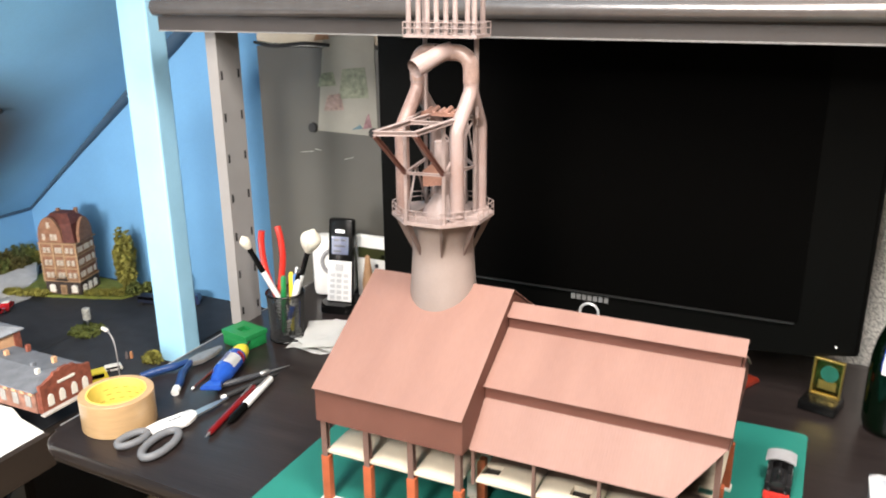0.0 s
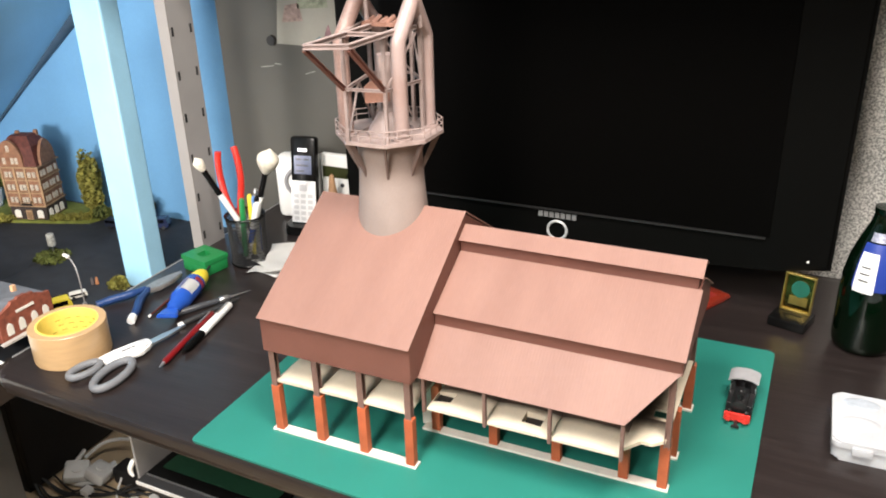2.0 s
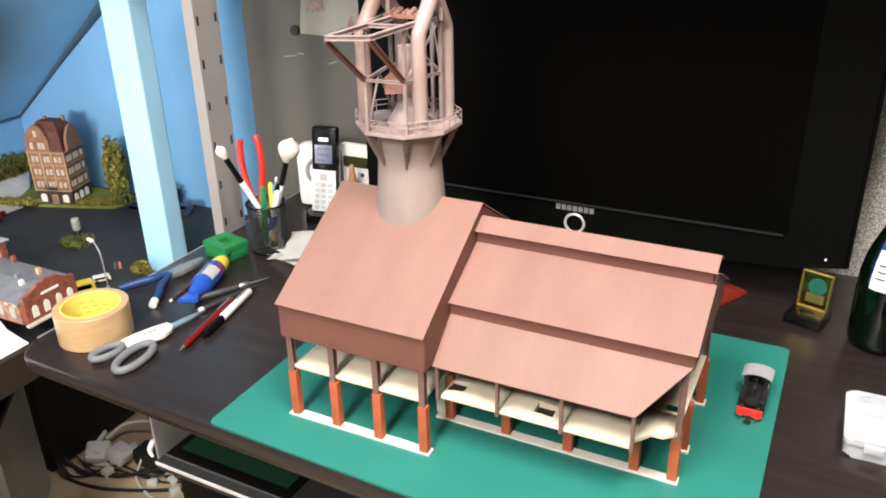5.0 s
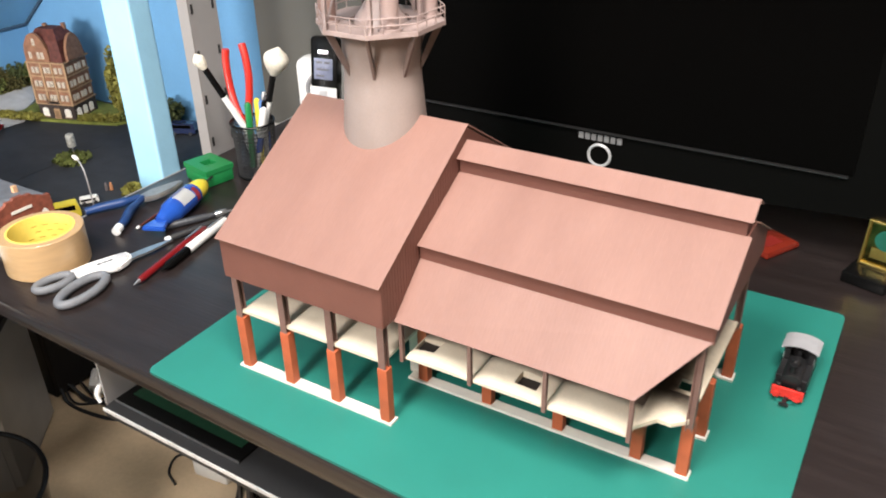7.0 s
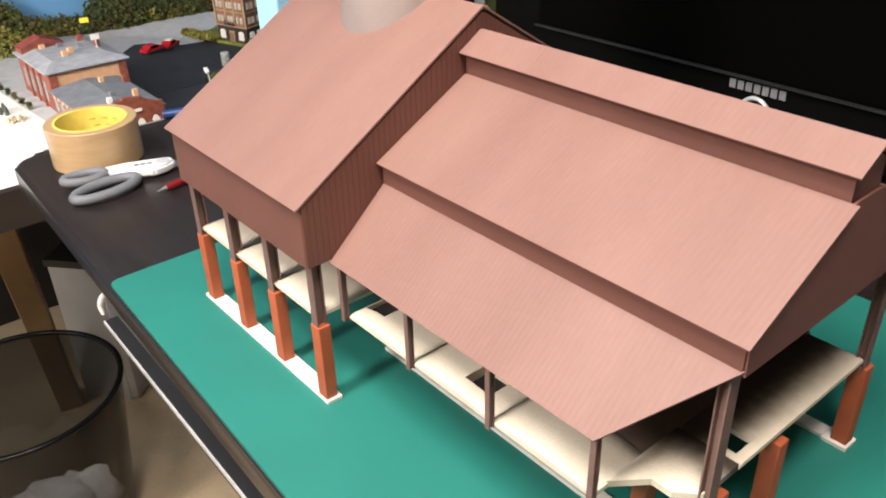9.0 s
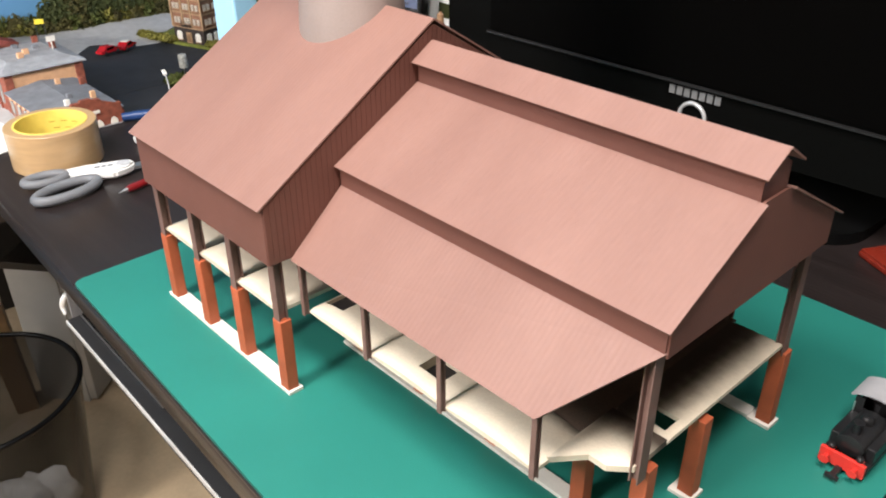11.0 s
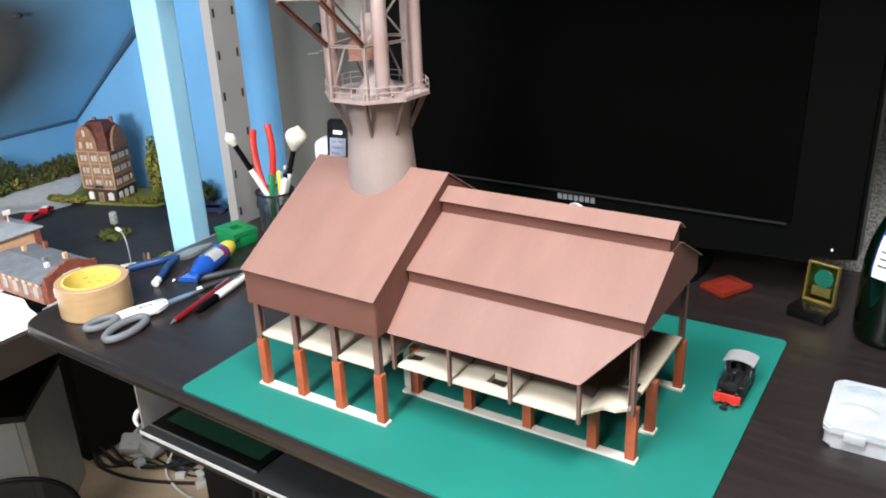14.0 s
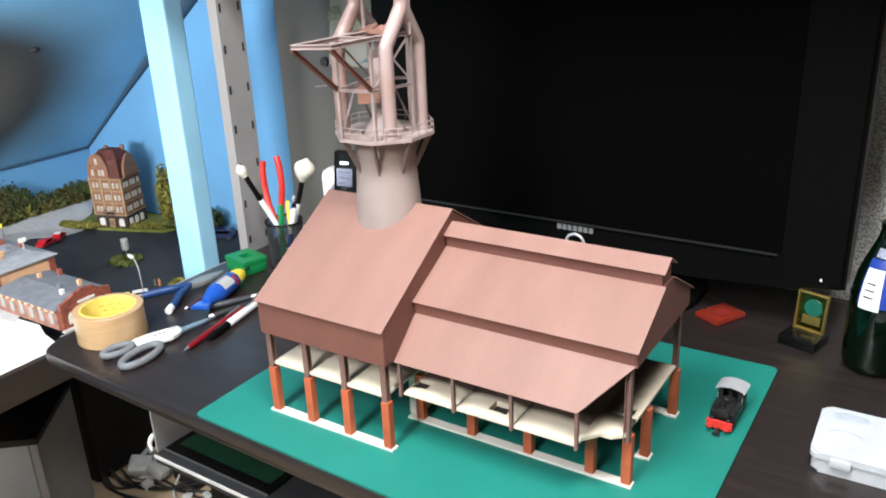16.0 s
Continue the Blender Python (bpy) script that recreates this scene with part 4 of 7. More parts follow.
bm = B(); cyl(bm, (-0.264, 0.081, 0.0118), (-0.264, 0.081, 0.0130), 0.0075, n=20)
part("pivot", bm, mat("pale_grey_plastic", (0.55, 0.56, 0.58), 0.4), sc)
bm = B(); prism(bm, [(-0.269, 0.088), (-0.257, 0.088), (-0.251, 0.120), (-0.2505, 0.150), (-0.254, 0.146), (-0.263, 0.118)], 0.003, pose(0, 0, 0.004))
part("blade", bm, SILVER, sc, "steel blades")

# pens
def pen(name, label, a, b, r, c1, c2, split, tipc=None):
    a, b = Vector(a), Vector(b)
    t = thing(name, label, "pen", Matrix.Translation(a))
    d = b - a
    n, L = d.normalized(), d.length
    bm = B(); tube(bm, [n * (L * 0.07), n * (L * 0.1), n * (L * split)], [r * 0.75, r, r], 14)
    part("barrel", bm, c1, t, smooth=True)
    bm = B(); tube(bm, [n * (L * split), n * (L * (split + 0.02)), n * (L * 0.97), n * L], [r * 1.0, r * 1.08, r * 1.05, r * 0.6], 14)
    cap = part("cap", bm, c2, t, smooth=True)
    bm = B(); tube(bm, [(0, 0, 0), n * (L * 0.03), n * (L * 0.08)], [r * 0.12, r * 0.3, r * 0.72], 12)
    part("tip", bm, tipc or SILVER, t, smooth=True)
    up = Vector((0, 0, r))
    bm = B(); box(bm, -0.001, 0.001, -L * 0.12, L * 0.12, -0.0006, 0.0006, m=Matrix.Translation(n * (L * 0.83) + up * 1.35) @ d.to_track_quat("Y", "Z").to_matrix().to_4x4())
    part("clip", bm, SILVER, cap)
    return t


REDP = mat("red_plastic", (0.17, 0.008, 0.010), 0.28, vary=0.06, scale=60, coat=0.3)
pen("ballpoint_pen", "dark red ballpoint pen with silver tip on the desk", (-0.2180, 0.0510, 0.0052), (-0.2490, 0.1960, 0.0056), 0.0043, REDP, REDP, 0.55)
pen("marker_pen", "marker with black barrel and white cap on the desk", (-0.2130, 0.0885, 0.0062), (-0.2410, 0.2265, 0.0064), 0.0056, BLACKP, WHITEP, 0.38, BLACKP)
# craft knife
def lying(name, label, category, x0, y0, x1, y1, z):
    """An empty at the tail of a slim tool that lies along its own +y axis."""
    return thing(name, label, category, pose(x0, y0, z, 0, 0, math.degrees(math.atan2(x0 - x1, y1 - y0))))


DARKG = mat("dark_grey_plastic", (0.045, 0.048, 0.055), 0.4, vary=0.08, scale=50)
ck = lying("craft_knife", "dark grey hobby knife with metal collar and thin blade", "knife", -0.2990, 0.1720, -0.2420, 0.2765, 0.0052)
bm = B(); tube(bm, [(0, 0, 0), (0, 0.003, 0), (0, 0.045, 0), (0, 0.068, 0)], [0.0035, 0.0052, 0.0050, 0.0040], 12)
part("handle", bm, DARKG, ck, smooth=True)
bm = B(); tube(bm, [(0, 0.068, 0), (0, 0.070, 0), (0, 0.082, 0), (0, 0.085, 0)], [0.0036, 0.0047, 0.0047, 0.0026], 12)
part("collar", bm, SILVER, ck, "pale metal collar", smooth=True)
bm = B(); prism(bm, [(-0.0028, 0.084), (0.0028, 0.084), (0.0014, 0.112), (0.0, 0.119)], 0.0006)
part("blade", bm, SILVER, ck)
# slim dark pen-like tool beside the knife
sw = lying("scriber", "slim dark scriber with a pale end cap lying on the desk", "scriber", -0.2700, 0.1512, -0.2425, 0.2470, 0.0048)
bm = B(); tube(bm, [(0, 0.003, 0), (0, 0.006, 0), (0, 0.055, 0), (0, 0.085, 0), (0, 0.0995, 0)], [0.0030, 0.0044, 0.0044, 0.0030, 0.0008], 12)
part("shaft", bm, BLACKM, sw, smooth=True)
bm = B(); tube(bm, [(0, -0.004, 0), (0, -0.003, 0), (0, 0.003, 0)], [0.0022, 0.0036, 0.0036], 12)
part("end_cap", bm, WHITEP, sw, "pale end cap", smooth=True)
# thin paint brush half under the glue bottle
pb = lying("paint_brush", "thin dark paint brush with a pale tip under the glue bottle", "brush", -0.3329, 0.1538, -0.3512, 0.2491, 0.0026)
bm = B(); tube(bm, [(0, 0.006, 0), (0, 0.05, 0), (0, 0.097, 0)], [0.0016, 0.0022, 0.0014], 10)
part("handle", bm, mat("dark_red_lacquer", (0.10, 0.025, 0.018), 0.35, vary=0.15, scale=60), pb, smooth=True)
bm = B(); tube(bm, [(0, 0, 0), (0, 0.002, 0), (0, 0.006, 0)], [0.0005, 0.0020, 0.0018], 10)
part("tip", bm, WHITEP, pb, "pale tip", smooth=True)

# glue bottle lying down
gl = thing("glue_bottle", "blue glue bottle with yellow nozzle cap lying on its side", "glue bottle", Matrix.Translation((-0.2915, 0.1500, 0.0163)) @ pose(0, 0, 0, -90, 0, 18) @ Matrix.Diagonal((1.10, 1.10, 1.23, 1)))
BLUEB = mat("blue_plastic", (0.020, 0.085, 0.42), 0.18, vary=0.06, scale=40, coat=0.3)
bm = B(); lathe(bm, [(0.0005, 0.012), (0.006, 0.012), (0.0092, 0.018), (0.0104, 0.026), (0.0140, 0.034), (0.0148, 0.038), (0.0148, 0.082), (0.0138, 0.0845), (0.0115, 0.0855), (0.0005, 0.0855)], 32)
part("body", bm, BLUEB, gl, "glossy blue body", smooth=True)
bm = B(); prism(bm, [(-0.0145, -0.004), (0.0145, -0.001), (0.0085, 0.014), (0.006, 0.024), (-0.006, 0.024), (-0.009, 0.012)], 0.006, Matrix(((1, 0, 0, 0), (0, 0, -1, 0.004), (0, 1, 0, 0), (0, 0, 0, 1))))
bmesh.ops.bevel(bm, geom=list(bm.edges), offset=0.0016, segments=2, affect="EDGES")
part("crimped_tail", bm, BLUEB, gl, smooth=True)
bm = B(); lathe(bm, [(0.0005, 0.085), (0.0122, 0.085), (0.0122, 0.095), (0.0110, 0.103), (0.0075, 0.1105), (0.0035, 0.113), (0.0005, 0.113)], 24)
part("nozzle_cap", bm, mat("yellow_plastic", (0.72, 0.58, 0.05), 0.4, vary=0.04), gl, "yellow nozzle cap", smooth=True)
bm = B(); lathe(bm, [(0.0014, 0.112), (0.0014, 0.140), (0.0005, 0.141)], 8)
part("needle", bm, BLACKM, gl)
for a0, z0, z1, m_ in ((196, 0.048, 0.074, mat("pale_label", (0.35, 0.38, 0.62), 0.5, vary=0.2, scale=300)), (266, 0.044, 0.070, WHITEP), (296, 0.072, 0.079, mat("red_print", (0.5, 0.05, 0.06), 0.5))):
    bm = B()
    rr = 0.01495
    for k in range(6):
        t0, t1 = radians(a0 + 12 * k), radians(a0 + 12 * (k + 1))
        q = [bm.verts.new((rr * math.cos(t), rr * math.sin(t), z)) for t, z in ((t0, z0), (t1, z0), (t1, z1), (t0, z1))]
        bm.faces.new(q)
    bmesh.ops.solidify(bm, geom=bm.faces, thickness=-0.0003)
    part("label_patch", bm, m_, gl, "pale paper label")

# blue pliers
pl = thing("side_cutters", "side cutters with dark blue handles and grey jaws", "pliers", pose(-0.010, 0.003, 0.0065))
BLUEH = mat("blue_handle", (0.015, 0.045, 0.15), 0.35, vary=0.08, scale=50)
bm = B(); tube(bm, curve_pts([(-0.418, 0.146, 0.0), (-0.408, 0.165, 0.001), (-0.393, 0.188, 0.002), (-0.384, 0.212, 0.002)], 5), [0.0055] * 4 + [0.0062] * 8 + [0.005] * 4, 10)
part("handle", bm, BLUEH, pl, smooth=True)
bm = B(); tube(bm, curve_pts([(-0.338, 0.136, 0.0), (-0.348, 0.155, 0.001), (-0.364, 0.178, 0.002), (-0.378, 0.212, 0.002)], 5), [0.0055] * 4 + [0.0062] * 8 + [0.005] * 4, 10)
part("handle", bm, BLUEH, pl, smooth=True)
bm = B(); tube(bm, [(-0.3325, 0.1265, 0.0), (-0.339, 0.138, 0.0005)], 0.0060, 10)
part("handle_tip", bm, WHITEP, pl, "pale handle tip")
bm = B()
prism(bm, [(-0.388, 0.210), (-0.374, 0.206), (-0.364, 0.222), (-0.3615, 0.252), (-0.366, 0.274), (-0.373, 0.282), (-0.379, 0.268), (-0.386, 0.238)], 0.008, pose(0, 0, -0.003))
bmesh.ops.bevel(bm, geom=list(bm.edges), offset=0.0018, segments=2, affect="EDGES")
part("jaws", bm, mat("tool_steel", (0.36, 0.35, 0.34), 0.4, 0.6, vary=0.15, scale=60), pl, smooth=True)

# green box
gb = thing("green_plastic_block", "bright green plastic box with a slotted lid", "plastic box", pose(-0.3665, 0.3235, 0.0003, 0, 0, 78))
GREENP = mat("green_plastic", (0.011, 0.19, 0.052), 0.35, vary=0.06, scale=60)
bm = B(); box(bm, -0.0225, 0.0225, -0.029, 0.029, 0.0, 0.019, 0.002)
part("tub", bm, GREENP, gb, smooth=True)
bm = B()
for x0, x1, y0, y1 in ((-0.0235, 0.0235, -0.030, -0.010), (-0.0235, 0.0235, 0.010, 0.030), (-0.0235, -0.009, -0.010, 0.010), (0.009, 0.0235, -0.010, 0.010)):
    box(bm, x0, x1, y0, y1, 0.0192, 0.0265)
part("lid", bm, GREENP, gb)

# pen cup of wire mesh with its contents
CUPX, CUPY = -0.3140, 0.373
cup = thing("pen_cup", "black wire-mesh pencil cup", "pen cup", pose(CUPX, CUPY, 0.0004))
bm = B()
for k in range(80):
    a, b = 2 * math.pi * k / 80, 2 * math.pi * (k + 7) / 80
    for c, d in ((a, b), (b, a)):
        cyl(bm, (0.0295 * math.cos(c), 0.0295 * math.sin(c), 0.003), (0.0318 * math.cos(d), 0.0318 * math.sin(d), 0.083), 0.00045, n=4, caps=False)
part("wire_mesh", bm, BLACKM, cup)
for z, r in ((0.003, 0.0298), (0.084, 0.0321)):
    bm = B(); tube(bm, [(r * math.cos(2 * math.pi * k / 36), r * math.sin(2 * math.pi * k / 36), z) for k in range(36)], 0.0016, 8, closed=True)
    part("rim", bm, BLACKP, cup, smooth=True)
bm = B(); cyl(bm, (0, 0, 0), (0, 0, 0.002), 0.0292, n=36)
part("base", bm, BLACKP, cup)
BRISTLE = mat("bristle", (0.80, 0.74, 0.62), 0.85, vary=0.12, scale=200, fine=900, bump=0.2)


def cosmetic_brush(a, b, head, hr):
    a, b = Vector(a), Vector(b)
    n = (b - a).normalized()
    L = (b - a).length
    t = thing("soft_brush", "soft round brush with white bristles standing in the cup", "brush", Matrix.Translation(a))
    bm = B(); tube(bm, [(0, 0, 0), n * (L * 0.73)], [0.0045, 0.0048], 12)
    part("grip", bm, WHITEP, t, "white handle", smooth=True)
    bm = B(); tube(bm, [n * (L * 0.73), n * L], [0.0048, 0.0045], 12)
    part("ferrule", bm, BLACKP, t, "black ferrule", smooth=True)
    ks = [k / 12 for k in range(13)]
    bm = B(); tube(bm, [n * (L - 0.002 + (head + 0.002) * k) for k in ks], [0.0046 + (hr - 0.0046) * math.sin(min(1, k / 0.6) * math.pi / 2) if k < 0.6 else hr * max(0.12, math.cos((k - 0.6) / 0.4 * math.pi / 2)) for k in ks], 24)
    part("bristles", bm, BRISTLE, t, "soft white bristles", smooth=True)


cosmetic_brush((-0.300, 0.388, 0.006), (-0.3448, 0.3258, 0.173), 0.022, 0.0085)
cosmetic_brush((-0.318, 0.372, 0.006), (-0.2680, 0.3810, 0.160), 0.040, 0.0175)
rp = thing("red_handled_pliers", "pliers standing jaws-down in the cup with red handles", "pliers", pose(0, 0, 0))
REDH = mat("red_handle", (0.55, 0.028, 0.018), 0.35, vary=0.05, scale=60, coat=0.2)
bm = B(); tube(bm, curve_pts([(-0.3345, 0.380, 0.066), (-0.3560, 0.386, 0.096), (-0.3690, 0.392, 0.130), (-0.3735, 0.396, 0.160), (-0.3725, 0.398, 0.177)], 6), 0.0056, 12)
part("handle", bm, REDH, rp, smooth=True)
bm = B(); tube(bm, curve_pts([(-0.3325, 0.381, 0.066), (-0.3290, 0.386, 0.102), (-0.3270, 0.391, 0.138), (-0.3330, 0.396, 0.170), (-0.3400, 0.399, 0.189)], 6), 0.0056, 12)
part("handle", bm, REDH, rp, smooth=True)
bm = B(); tube(bm, [(-0.3335, 0.3805, 0.070), (-0.3260, 0.378, 0.04), (-0.3200, 0.376, 0.004)], [0.008, 0.009, 0.003], 8)
part("jaws", bm, SILVER, rp)
for lab, p, q, r, c1, c2 in (("green felt pen standing in the cup", (-0.312, 0.37, 0.006), (-0.302, 0.366, 0.118), 0.0045, GREENP, GREENP),
                             ("yellow pen standing in the cup", (-0.305, 0.385, 0.006), (-0.294, 0.377, 0.122), 0.0042, MATS["yellow_plastic"], MATS["yellow_plastic"]),
                             ("white capped pen leaning in the cup", (-0.318, 0.385, 0.006), (-0.2745, 0.369, 0.113), 0.0052, BLUEB, WHITEP),
                             ("dark blue pen standing in the cup", (-0.300, 0.392, 0.006), (-0.284, 0.386, 0.125), 0.004, BLUEB, DARKG),
                             ("pale blue pen standing in the cup", (-0.310, 0.392, 0.006), (-0.288, 0.379, 0.119), 0.0038, WHITEP, mat("pale_blue_plastic", (0.10, 0.22, 0.52), 0.35, vary=0.05)),
                             ("black pen with a clip standing in the cup", (-0.316, 0.390, 0.006), (-0.2795, 0.377, 0.121), 0.0038, BLACKP, BLACKP),
                             ("silver pencil standing in the cup", (-0.292, 0.378, 0.006), (-0.291, 0.39, 0.128), 0.0036, SILVER, SILVER)):
    pen("pen", lab, (p[0] - 0.0035, p[1] - 0.006, p[2]), (q[0] - 0.0035, q[1] - 0.006, q[2]), r, c1, c2, 0.55)

# cordless phone
ph = thing("cordless_phone", "black and silver cordless phone standing in its charger", "telephone", pose(-0.3010, 0.523, 0.0004, 0, 0, 10))
bm = B(); prism(bm, rounded(-0.033, 0.033, -0.03, 0.04, 0.015), 0.016)
bmesh.ops.bevel(bm, geom=[e for e in bm.edges if e.verts[0].co.z > 0.015 and e.verts[1].co.z > 0.015], offset=0.004, segments=2, affect="EDGES")
part("charger", bm, BLACKP, ph, smooth=True)
tilt = Matrix.Translation((0, 0.0, 0.010)) @ pose(0, 0, 0, -9, 0, 0)
bm = B(); box(bm, -0.0245, 0.0245, -0.009, 0.011, 0.0, 0.160, 0.006, tilt)
part("handset", bm, BLACKP, ph, smooth=True)
bm = B(); box(bm, -0.0235, 0.0235, -0.0105, -0.008, 0.006, 0.082, 0.001, tilt)
kp = part("keypad", bm, mat("silver_plastic", (0.72, 0.72, 0.72), 0.35, 0.1, vary=0.03), ph, "silver-white keypad plate")
bm = B(); box(bm, -0.0165, 0.0165, -0.0096, -0.0085, 0.094, 0.127, m=tilt)
part("display", bm, mat("lcd", (0.10, 0.12, 0.20), 0.2, vary=0.1, scale=100), ph, "blue-grey display")
for x, w, z in ((-0.012, 0.010, 0.119), (0.002, 0.010, 0.119), (-0.012, 0.022, 0.108), (-0.012, 0.014, 0.098)):
    bm = B(); box(bm, x, x + w, -0.0100, -0.0095, z, z + 0.0032, m=tilt)
    part("display_bar", bm, mat("lcd_bar", (0.03, 0.035, 0.06), 0.3), ph)
bm = B(); box(bm, -0.009, 0.009, -0.0096, -0.0085, 0.134, 0.140, m=tilt)
part("earpiece", bm, SILVER, ph)
KEYG = mat("key_grey", (0.50, 0.50, 0.51), 0.4, vary=0.03)
bm = B(); box(bm, -0.0070, 0.0070, -0.0118, -0.0104, 0.064, 0.076, 0.001, tilt)
part("round_key", bm, KEYG, kp)
for row in range(5):
    for c in (-1, 0, 1):
        bm = B(); box(bm, c * 0.0135 - 0.0048, c * 0.0135 + 0.0048, -0.0114, -0.0104, 0.010 + 0.0104 * row, 0.0168 + 0.0104 * row, 0.0004, tilt)
        part("key", bm, KEYG, kp)
# white ringed device behind the cup
dv = thing("desk_speaker", "white round-cornered speaker with a grey ring", "speaker", pose(-0.352, 0.585, 0.0004, 0, 0, 18))
bm = B(); box(bm, -0.04, 0.04, -0.02, 0.03, 0.0, 0.118, 0.012)
part("case", bm, WHITEP, dv, smooth=True)
bm = B(); tube(bm, [(0.006 + 0.024 * math.cos(2 * math.pi * k / 32), -0.021, 0.072 + 0.024 * math.sin(2 * math.pi * k / 32)) for k in range(32)], 0.004, 8, closed=True)
part("ring", bm, mat("mid_grey", (0.3, 0.3, 0.31), 0.5), dv, smooth=True)
# white card frame
fr = thing("picture_frame", "small white frame with an olive band leaning behind the phone", "frame", pose(-0.236, 0.585, 0.0004))
bm = B(); box(bm, -0.065, 0.05, 0.0, 0.012, 0.0, 0.1265, 0.002)
part("frame", bm, WHITEP, fr)
bm = B(); box(bm, -0.06, 0.048, -0.002, -0.0005, 0.084, 0.104)
part("band", bm, mat("olive_dark", (0.035, 0.04, 0.012), 0.4), fr, "dark olive band")
for k in range(6):
    bm = B(); cyl(bm, (-0.035 + 0.014 * k, -0.0005, 0.05 + 0.02 * (k % 3)), (-0.035 + 0.014 * k, -0.002, 0.05 + 0.02 * (k % 3)), 0.004, n=10)
    part("spot", bm, DARKG, fr)
# wooden peg
bm = B(); lathe(bm, [(0.0005, 0.0), (0.012, 0.0), (0.011, 0.05), (0.006, 0.085), (0.0045, 0.10), (0.0005, 0.104)], 16, pose(-0.2555, 0.548, 0.0004))
tagged(part("wooden_peg", bm, mat("peg_wood", (0.33, 0.19, 0.10), 0.6, vary=0.15, scale=60), smooth=True), "small brown wooden peg standing on the desk", "peg")
# folded papers
pp = thing("folded_paper", "crumpled white paper sheets lying on the desk", "paper", pose(-0.232, 0.392, 0.0006))
WHITEPAPER = mat("white_paper", (0.82, 0.82, 0.80), 0.8, vary=0.02, scale=30)
for k, (rot, dz) in enumerate(((8, 0.0), (-14, 0.004), (27, 0.008))):
    bm = B()
    n = 8
    g = [[bm.verts.new((-0.064 + 0.128 * i / n, -0.056 + 0.112 * j / n, 0.004 + 0.004 * math.sin(i * 1.3 + k) * math.cos(j * 1.1 + k))) for j in range(n + 1)] for i in range(n + 1)]
    for i in range(n):
        for j in range(n):
            bm.faces.new((g[i][j], g[i + 1][j], g[i + 1][j + 1], g[i][j + 1]))
    bmesh.ops.solidify(bm, geom=bm.faces, thickness=0.0004)
    o = part("sheet", bm, WHITEPAPER, pp, smooth=True)
    o.matrix_local = pose(0.004 * k, 0.006 * k, dz, 0, 0, rot)

# red flat box
rb = thing("red_plastic_case", "flat red translucent plastic case lying on the desk", "plastic case", pose(0.4010, 0.510, 0.0004, 0, 0, 61))
REDC = mat("red_case", (0.19, 0.020, 0.010), 0.25, vary=0.08, scale=60, coat=0.3)
bm = B(); box(bm, -0.029, 0.029, -0.022, 0.022, 0.0, 0.006, 0.0015)
part("tray", bm, REDC, rb, smooth=True)
bm = B(); box(bm, -0.028, 0.028, -0.021, 0.021, 0.0062, 0.0082, 0.001)
part("lid", bm, REDC, rb, smooth=True)
bm = B(); box(bm, -0.014, 0.012, -0.010, 0.008, 0.0082, 0.0088)
part("inset", bm, mat("red_dark", (0.22, 0.02, 0.015), 0.4), rb)

# gilt plaque
gp = thing("gilt_plaque", "small gilt-framed plaque with a green disc on a black stand", "plaque", pose(0.5180, 0.4790, 0.0004, 0, 0, -16))
GOLD = mat("gold", (0.72, 0.52, 0.15), 0.32, 0.95, vary=0.1, scale=60)
bm = B(); box(bm, -0.025, 0.025, -0.020, 0.024, 0.0, 0.014, 0.002)
part("stand", bm, BLACKP, gp, smooth=True)
lean = Matrix.Translation((0, 0.014, 0.0135)) @ pose(0, 0, 0, -6, 0, 0)
bm = B()
for a in ((-0.0205, -0.018, 0, 0.055), (0.018, 0.0205, 0, 0.055), (-0.018, 0.018, 0, 0.003), (-0.018, 0.018, 0.052, 0.055)):
    box(bm, a[0], a[1], -0.003, 0.004, a[2], a[3], 0.0006, lean)
part("frame", bm, GOLD, gp)
bm = B(); box(bm, -0.018, 0.018, 0.001, 0.003, 0.003, 0.052, m=lean)
part("plate", bm, mat("brass_plate", (0.55, 0.39, 0.11), 0.17, 1.0, vary=0.35, scale=110), gp, "engraved brass plate")
bm = B(); cyl(bm, lean @ Vector((0.002, 0.0008, 0.034)), lean @ Vector((0.002, -0.001, 0.034)), 0.0120, n=28)
part("disc", bm, mat("dark_green", (0.012, 0.11, 0.075), 0.4), gp, "dark green disc")
bm = B(); box(bm, -0.011, 0.013, -0.0005, 0.0012, 0.010, 0.022, m=lean)
part("relief", bm, GOLD, gp)

# beer-type bottle
bt = thing("glass_bottle", "dark green glass bottle with a blue and white neck label", "bottle", pose(0.606, 0.457, 0.0004) @ Matrix.Diagonal((0.95, 0.95, 0.94, 1)))
GLASSG = mat("green_glass", (0.0008, 0.006, 0.002), 0.06, vary=0.0, bump=0.0, transmission=0.35, ior=1.5)
prof = [(0.0005, 0.002), (0.033, 0.0), (0.0375, 0.004), (0.0400, 0.014), (0.0400, 0.085), (0.0388, 0.110), (0.0345, 0.135), (0.0280, 0.155), (0.0215, 0.172), (0.0165, 0.186), (0.0145, 0.197), (0.0158, 0.199), (0.0158, 0.206), (0.0005, 0.207)]
bm = B(); lathe(bm, prof, 48)
part("glass_body", bm, GLASSG, bt, "dark green glass", smooth=True)


